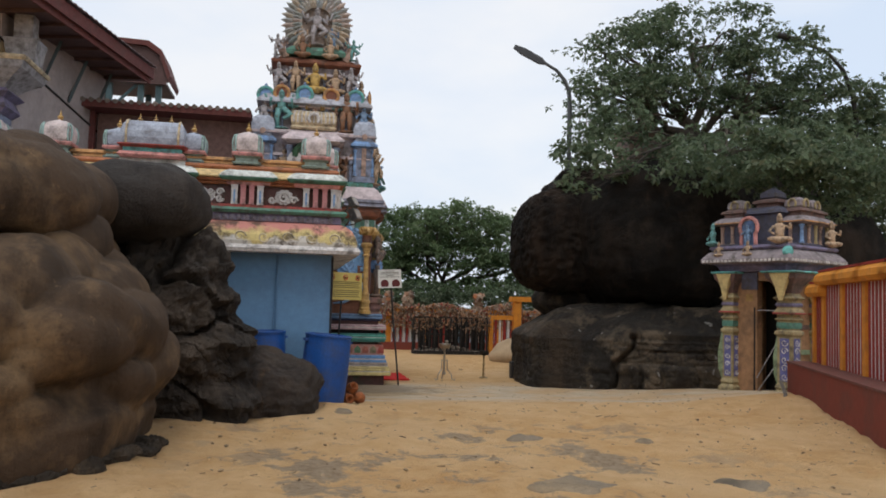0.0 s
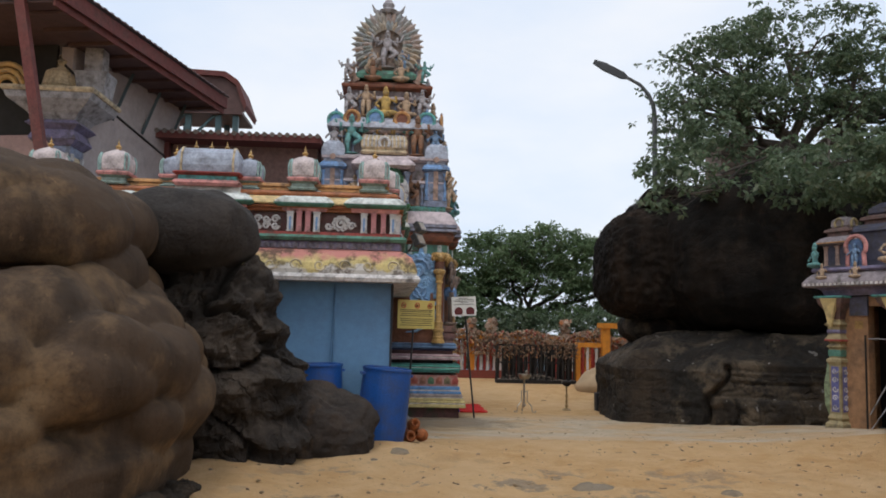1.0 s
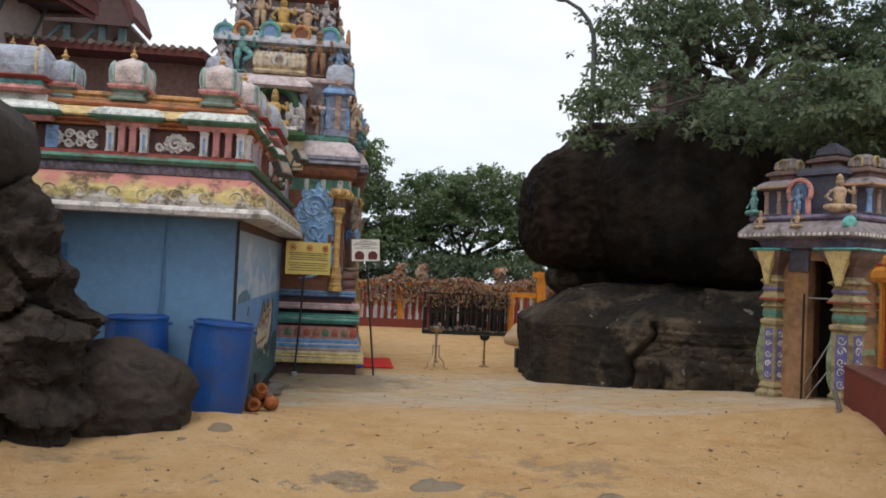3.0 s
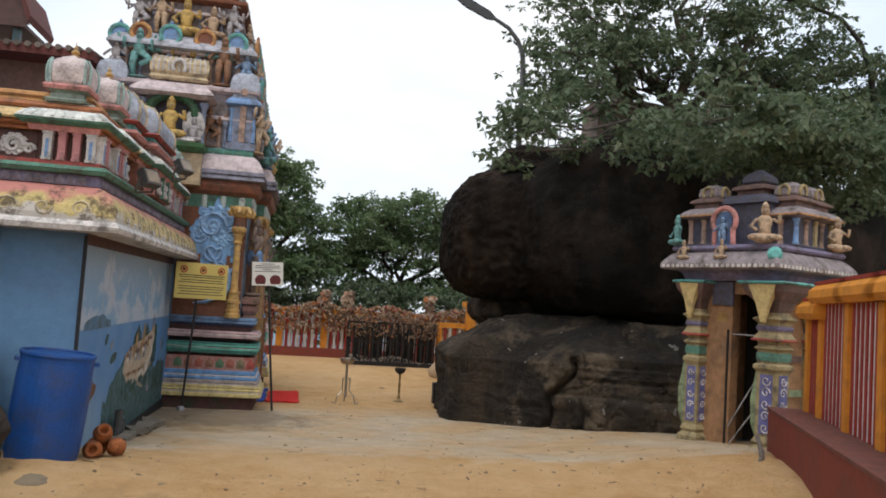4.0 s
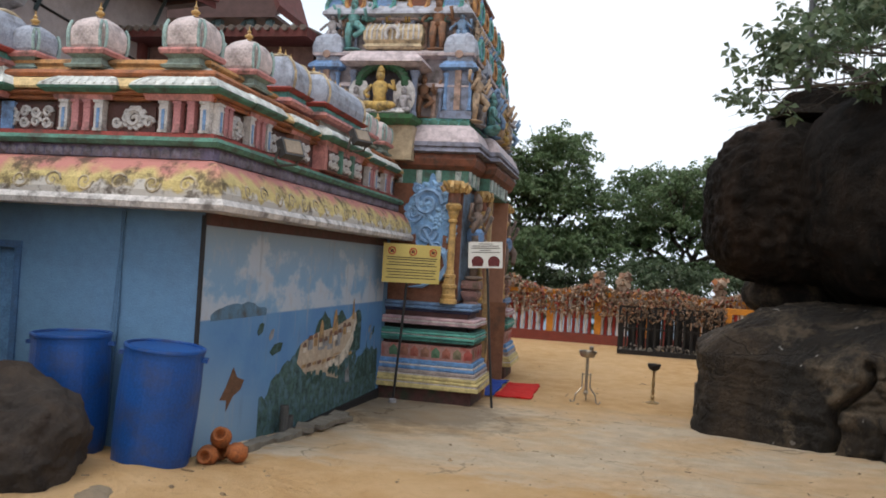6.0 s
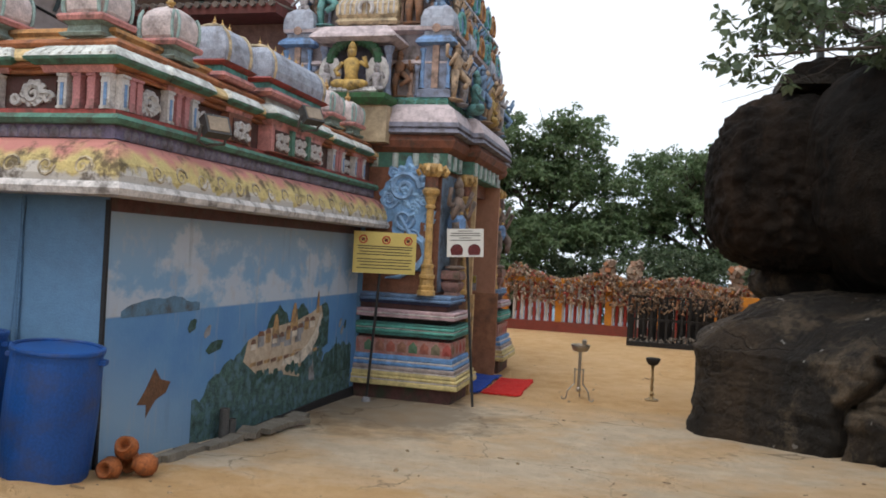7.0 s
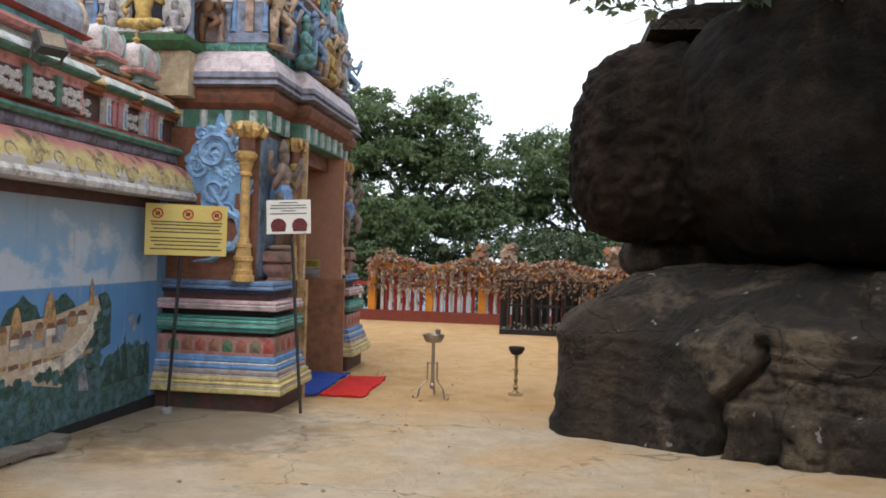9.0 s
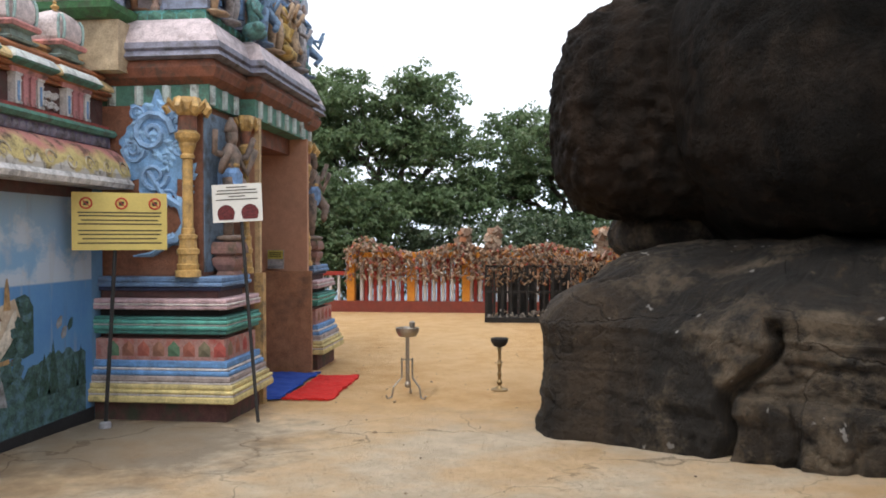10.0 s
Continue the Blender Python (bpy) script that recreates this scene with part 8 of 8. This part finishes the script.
# local x along the eave, y to the west
part("eave_board", box(bmesh.new(), 0, ln, -0.03, 0.0, 6.02, 6.24, frame_m), M_FASCIA, bh)
part("eave_board", box(bmesh.new(), 0, ln, 0.03, 0.06, 5.92, 6.10, frame_m), M_FASCIA, bh)
part("front_board", box(bmesh.new(), -0.03, 0.0, 0, 7.0, 6.02, 6.24, frame_m), M_FASCIA, bh)
bm = bmesh.new()
for i in range(60):
    a, b = i / 60 * ln, (i + 1) / 60 * ln
    z0, z1 = 0.025 * (i % 2), 0.025 * ((i + 1) % 2)
    vs = [bm.verts.new(frame_m @ Vector(p)) for p in ((a, -0.08, 6.25 + z0), (b, -0.08, 6.25 + z1), (b, 5.0, 8.2 + z1), (a, 5.0, 8.2 + z0))]
    bm.faces.new(vs)
ext = bmesh.ops.extrude_face_region(bm, geom=bm.faces[:])
for v in ext["geom"]:
    if isinstance(v, bmesh.types.BMVert):
        v.co.z += 0.02
part("sheet_roof", bm, M_SHEET, bh, "corrugated red-brown sheet roof")
part("roof_soffit", box(bmesh.new(), 0.02, ln, 0.07, 7.0, 5.98, 6.0, frame_m), M_SHEET, bh)
part("plaster_wall", box(bmesh.new(), 1.7, ln - 0.25, 0.85, 1.05, -0.1, 5.97, frame_m), M_PLASTER, bh)
part("brown_wall_post", box(bmesh.new(), ln - 0.24, ln - 0.1, 0.80, 1.05, -0.1, 5.2, frame_m), M_FASCIA, bh)
part("pink_front_wall", box(bmesh.new(), 1.5, 1.68, 1.05, 6.0, -0.1, 4.5, frame_m), M_PLASTERP, bh)
# black sheet fills the opening; the shade under the roof is its colour
part("dark_opening", box(bmesh.new(), 1.6, 1.66, 1.06, 6.0, 4.502, 5.97, frame_m), M_DARK, bh)
part("roof_post", bar(bmesh.new(), (K.x + 0.0, K.y + 0.1, 3.3), (K.x - 0.55, K.y + 0.1, 6.1), 0.13), M_FASCIA, bh)
part("roof_post", bar(bmesh.new(), (K.x + 0.0, K.y + 0.1, -0.1), (K.x + 0.0, K.y + 0.1, 3.32), 0.13), M_FASCIA, bh)
for i in range(9):
    part("rafter", box(bmesh.new(), 0.3 + i * 0.62, 0.38 + i * 0.62, 0.08, 0.84, 5.92, 5.975, frame_m), M_SHEET, bh)
for i in range(4):
    a = frame_m @ Vector((1.9 + i * 1.0, 0.84, 5.1))
    b = frame_m @ Vector((2.1 + i * 1.0, 0.62, 5.97))
    part("roof_strut", bar(bmesh.new(), a, b, 0.05), mat("steel_teal", (0.04, 0.06, 0.065), rough=0.5), bh)
tube_w = part("wall_cable", tube(bmesh.new(), [frame_m @ Vector(p) for p in ((1.5, 0.84, 5.6), (3.0, 0.84, 5.2), (ln - 0.2, 0.84, 4.75))], 0.02, 6), M_SOOT, bh)
# farther sheet roof on steel posts
bm = bmesh.new()
vs = [(-7.5, 7.55), (-4.1, 7.45), (-3.8, 7.25), (-3.58, 6.66)]
for (x0, z0), (x1, z1) in zip(vs, vs[1:]):
    q = [bm.verts.new((x0, 3.4, z0)), bm.verts.new((x1, 3.4, z1)), bm.verts.new((x1, 4.9, z1)), bm.verts.new((x0, 4.9, z0))]
    bm.faces.new(q)
ext = bmesh.ops.extrude_face_region(bm, geom=bm.faces[:])
for v in ext["geom"]:
    if isinstance(v, bmesh.types.BMVert):
        v.co += Vector((0.05, 0, 0.12))
fr = thing("sheet_canopy", "small dark red sheet canopy on teal steel posts", "canopy")
part("canopy_roof", bm, M_FASCIA, fr)
bm = bmesh.new()
gv = [bm.verts.new((x, 3.5, z - 0.01)) for x, z in vs] + [bm.verts.new((-3.58, 3.5, 6.63)), bm.verts.new((-7.5, 3.5, 6.63))]
bm.faces.new(gv)
ext = bmesh.ops.extrude_face_region(bm, geom=bm.faces[:])
for v in ext["geom"]:
    if isinstance(v, bmesh.types.BMVert):
        v.co.y += 0.05
part("canopy_gable", bm, M_SHEET, fr)
part("canopy_soffit", box(bmesh.new(), -7.4, -3.62, 3.42, 4.85, 6.55, 6.62), M_SHEET, fr)
for xx, yy in ((-5.6, 3.6), (-4.9, 3.6), (-4.2, 3.6), (-3.8, 3.6), (-4.2, 4.6), (-5.2, 4.6)):
    part("canopy_post", bar(bmesh.new(), (xx, yy, -0.1), (xx, yy, 6.6), 0.13), mat("post_teal", (0.07, 0.12, 0.13), rough=0.5), fr)
for xx in (-5.6, -4.9):
    part("canopy_brace", bar(bmesh.new(), (xx, 3.6, 5.9), (xx + 0.6, 3.6, 6.55), 0.06), mat("brace_teal", (0.07, 0.12, 0.13), rough=0.5), fr)
# low flat-roofed block between hall and tower
lb = thing("flat_roofed_block", "mauve-brown block with a tiled flat eave", "building")
part("block_wall", box(bmesh.new(), -4.4, -1.55, 0.55, 2.8, -0.1, 5.16), paint("mauve_brown", (0.17, 0.10, 0.085), stain_amount=0.3, stain_scale=1), lb)
part("block_eave", box(bmesh.new(), -4.6, -1.45, 0.0, 3.0, 5.162, 5.30), M_FASCIA, lb)
tile = part("roof_tile", lathe(bmesh.new(), [(0.045, 0), (0.045, 1.0)], 8, m=Matrix.Translation((-4.55, -0.06, 5.285)) @ pose(0, 0, 0, -84)), mat("old_tile", (0.17, 0.14, 0.12), rough=0.9, per_object=0.25), lb)
for i in range(1, 22):
    share(tile, lb, i * 0.145, 0, 0)
part("block_corner_post", box(bmesh.new(), -4.56, -4.42, 0.35, 0.52, -0.1, 5.16), M_FASCIA, lb)

# ornate column with flared capital
col = thing("temple_column", "ornate blue and cream temple column with flared capital", "column", (-5.3, -2.5, 0))
part("shaft", tiers(bmesh.new(), [(0.34, 0.34, -0.1), (0.34, 0.34, 0.6), (0.26, 0.26, 0.7), (0.26, 0.26, 4.35)]), M_PAVBLUE, col)
for s in (0, 90, 180, 270):
    bm = bmesh.new()
    for i in range(24):
        for xx in (-0.2, 0.2):
            box(bm, xx - 0.035, xx + 0.035, -0.29, -0.258, 0.8 + i * 0.145, 0.9 + i * 0.145, pose(0, 0, 0, 0, 0, s))
    tagged(part("bead_strip", bm, M_RELIEF, col), kind="stuff")
    part("shaft_panel", box(bmesh.new(), -0.12, 0.12, -0.27, -0.258, 0.9, 4.2, pose(0, 0, 0, 0, 0, s)), M_CREAM, col)
part("collar", tiers(bmesh.new(), [(0.27, 0.27, 4.352), (0.36, 0.36, 4.45), (0.30, 0.30, 4.6), (0.40, 0.40, 4.68), (0.34, 0.34, 4.74)]), M_PURPLE, col)
part("capital", tiers(bmesh.new(), [(0.30, 0.30, 4.742), (0.38, 0.38, 4.84), (0.62, 0.58, 5.02), (0.66, 0.6, 5.12)]), M_GREY, col)
part("abacus", tiers(bmesh.new(), [(0.68, 0.62, 5.122), (0.7, 0.64, 5.16), (0.68, 0.62, 5.2)]), M_CREAM, col)
part("capital_pot", lathe(bmesh.new(), [(0.2, 5.202), (0.3, 5.34), (0.26, 5.55), (0.16, 5.66), (0.2, 5.72), (0.05, 5.86)], 14, -0.05, 0), M_CREAM, col)
part("capital_block", tiers(bmesh.new(), [(0.2, 0.2, 5.202), (0.24, 0.24, 5.5), (0.26, 0.26, 5.56), (0.14, 0.14, 5.6), (0.14, 0.14, 5.97)], 0.48, 0), M_GREY, col)
bm = bmesh.new()
for k in range(3):
    tube(bm, [(-0.75 + (0.34 - 0.09 * k) * math.cos(a), -0.3, 5.2 + (0.4 - 0.1 * k) * math.sin(a)) for a in [math.pi * i / 12 for i in range(13)]], 0.045, 6)
part("arch_scroll", bm, M_GOLD, col)

# ---- street lamp ----
lamp = thing("street_lamp", "grey steel street lamp on a tall curved pole", "street lamp", (6.0, 2.5, 4.0))
M_GALV = mat("galvanised", (0.10, 0.105, 0.11), rough=0.5, metal=0.4)
part("pole", tube(bmesh.new(), [(0, 0, -0.3), (0, 0, 2.6), (-0.03, 0, 2.9), (-0.14, 0, 3.15), (-0.34, 0, 3.38), (-0.72, 0, 3.58)], [0.06, 0.055, 0.05, 0.045, 0.04, 0.035], 10), M_GALV, lamp)
part("lamp_head", tiers(bmesh.new(), [(0.025, 0.04, 0), (0.04, 0.08, 0.12), (0.035, 0.09, 0.6), (0.02, 0.05, 0.86)]), mat("lamp_head", (0.05, 0.052, 0.055), rough=0.4), lamp).matrix_basis = look((-0.66, 0, 3.54), (-1.46, 0, 3.90)) @ pose(0, 0, 0, 180)

dl = thing("street_lamp", "dark curved lamp pole standing among the tree branches", "street lamp", (13.56, 2.0, 0.0))
part("pole", tube(bmesh.new(), [(0, 0, -0.2), (0, 0, 4.0), (-0.03, 0, 6.6), (-0.12, 0, 7.2), (-0.38, 0, 7.85), (-0.85, 0, 8.3), (-1.6, 0, 8.5)], [0.08, 0.07, 0.06, 0.055, 0.05, 0.045, 0.04], 10), M_POLE, dl)
part("lamp_head", tube(bmesh.new(), [(-1.58, 0, 8.495), (-1.72, 0, 8.53), (-2.2, 0, 8.62), (-2.35, 0, 8.64)], [0.045, 0.08, 0.08, 0.03], 10), M_POLE, dl)

# ---- brick plinth and steel frame on top of the rock ----
bp_ = thing("rooftop_plinth", "weathered cement plinth with a stub pillar on the rock", "plinth", (8.75, 4.0, 4.2))
M_CEM = paint("brown_cement", (0.22, 0.16, 0.13), stain_amount=0.5, stain_scale=2)
part("plinth_block", box(bmesh.new(), -0.75, 0.75, -0.5, 0.5, -0.4, 2.1), M_CEM, bp_)
part("plinth_cap", box(bmesh.new(), -0.8, 0.8, -0.55, 0.55, 2.102, 2.2), M_CEM, bp_)
part("stub_pillar", tiers(bmesh.new(), [(0.2, 0.2, 2.202), (0.17, 0.17, 3.6), (0.24, 0.24, 3.66), (0.24, 0.24, 3.76)]), M_CEM, bp_)
slab = tagged(part("stone_slab", box(bmesh.new(), 5.3, 6.4, 0.9, 1.9, 4.34, 4.46), M_ROCKB), "flat stone slab on top of the boulder", "slab")
fm = thing("steel_frame", "white-painted steel lattice frame standing on the rock", "frame", (6.9, 3.0, 4.2))
M_FRAMEW = mat("frame_white", (0.45, 0.45, 0.46), rough=0.5)
for xx in (-0.27, 0.02, 0.27):
    for yy in (0, 0.5):
        part("frame_leg", bar(bmesh.new(), (xx, yy, 0.0), (xx, yy, 2.6), 0.025), M_FRAMEW, fm)
for k in range(7):
    part("frame_rung", bar(bmesh.new(), (-0.27, 0, 0.6 + k * 0.3), (0.27, 0, 0.6 + k * 0.3 + (0.15 if k % 2 else -0.05)), 0.018), M_FRAMEW, fm)

# ---- litter on the sand: pebbles, twigs and dry leaves ----
r = random.Random(21)
bm = bmesh.new()
for i in range(1500):
    x, y = r.uniform(-2.0, 6.5), r.uniform(-13.5, -4.6)
    if i % 4 == 0:
        y = r.uniform(-4.6, 6.0)
    s = r.choice((0.006, 0.008, 0.010, 0.012, 0.02)) * r.uniform(0.7, 1.3)
    if (y > -1.5 and x > 4.2) or (y > -5.2 and x < 1.7):
        continue
    m = Matrix.Translation((x, y, full_ground(x, y) + s * 0.25)) @ Euler((r.uniform(-0.3, 0.3), r.uniform(-0.3, 0.3), r.uniform(0, 6))).to_matrix().to_4x4()
    if i % 3 == 0:
        box(bm, -s * 1.8, s * 1.8, -s * 0.25, s * 0.25, -s * 0.2, s * 0.25, m)
    else:
        lathe(bm, [(s * 0.5, -s * 0.4), (s, 0), (s * 0.5, s * 0.45)], 5, m=m)
litter = part("ground_litter", bm, poly_mat("litter_colours", [(0.20, 0.13, 0.07), (0.34, 0.24, 0.14), (0.10, 0.065, 0.04), (0.36, 0.26, 0.15), (0.16, 0.10, 0.05)], 0.95))
tagged(litter, "pebbles, twigs and dry leaves strewn on sand", "litter", kind="stuff")
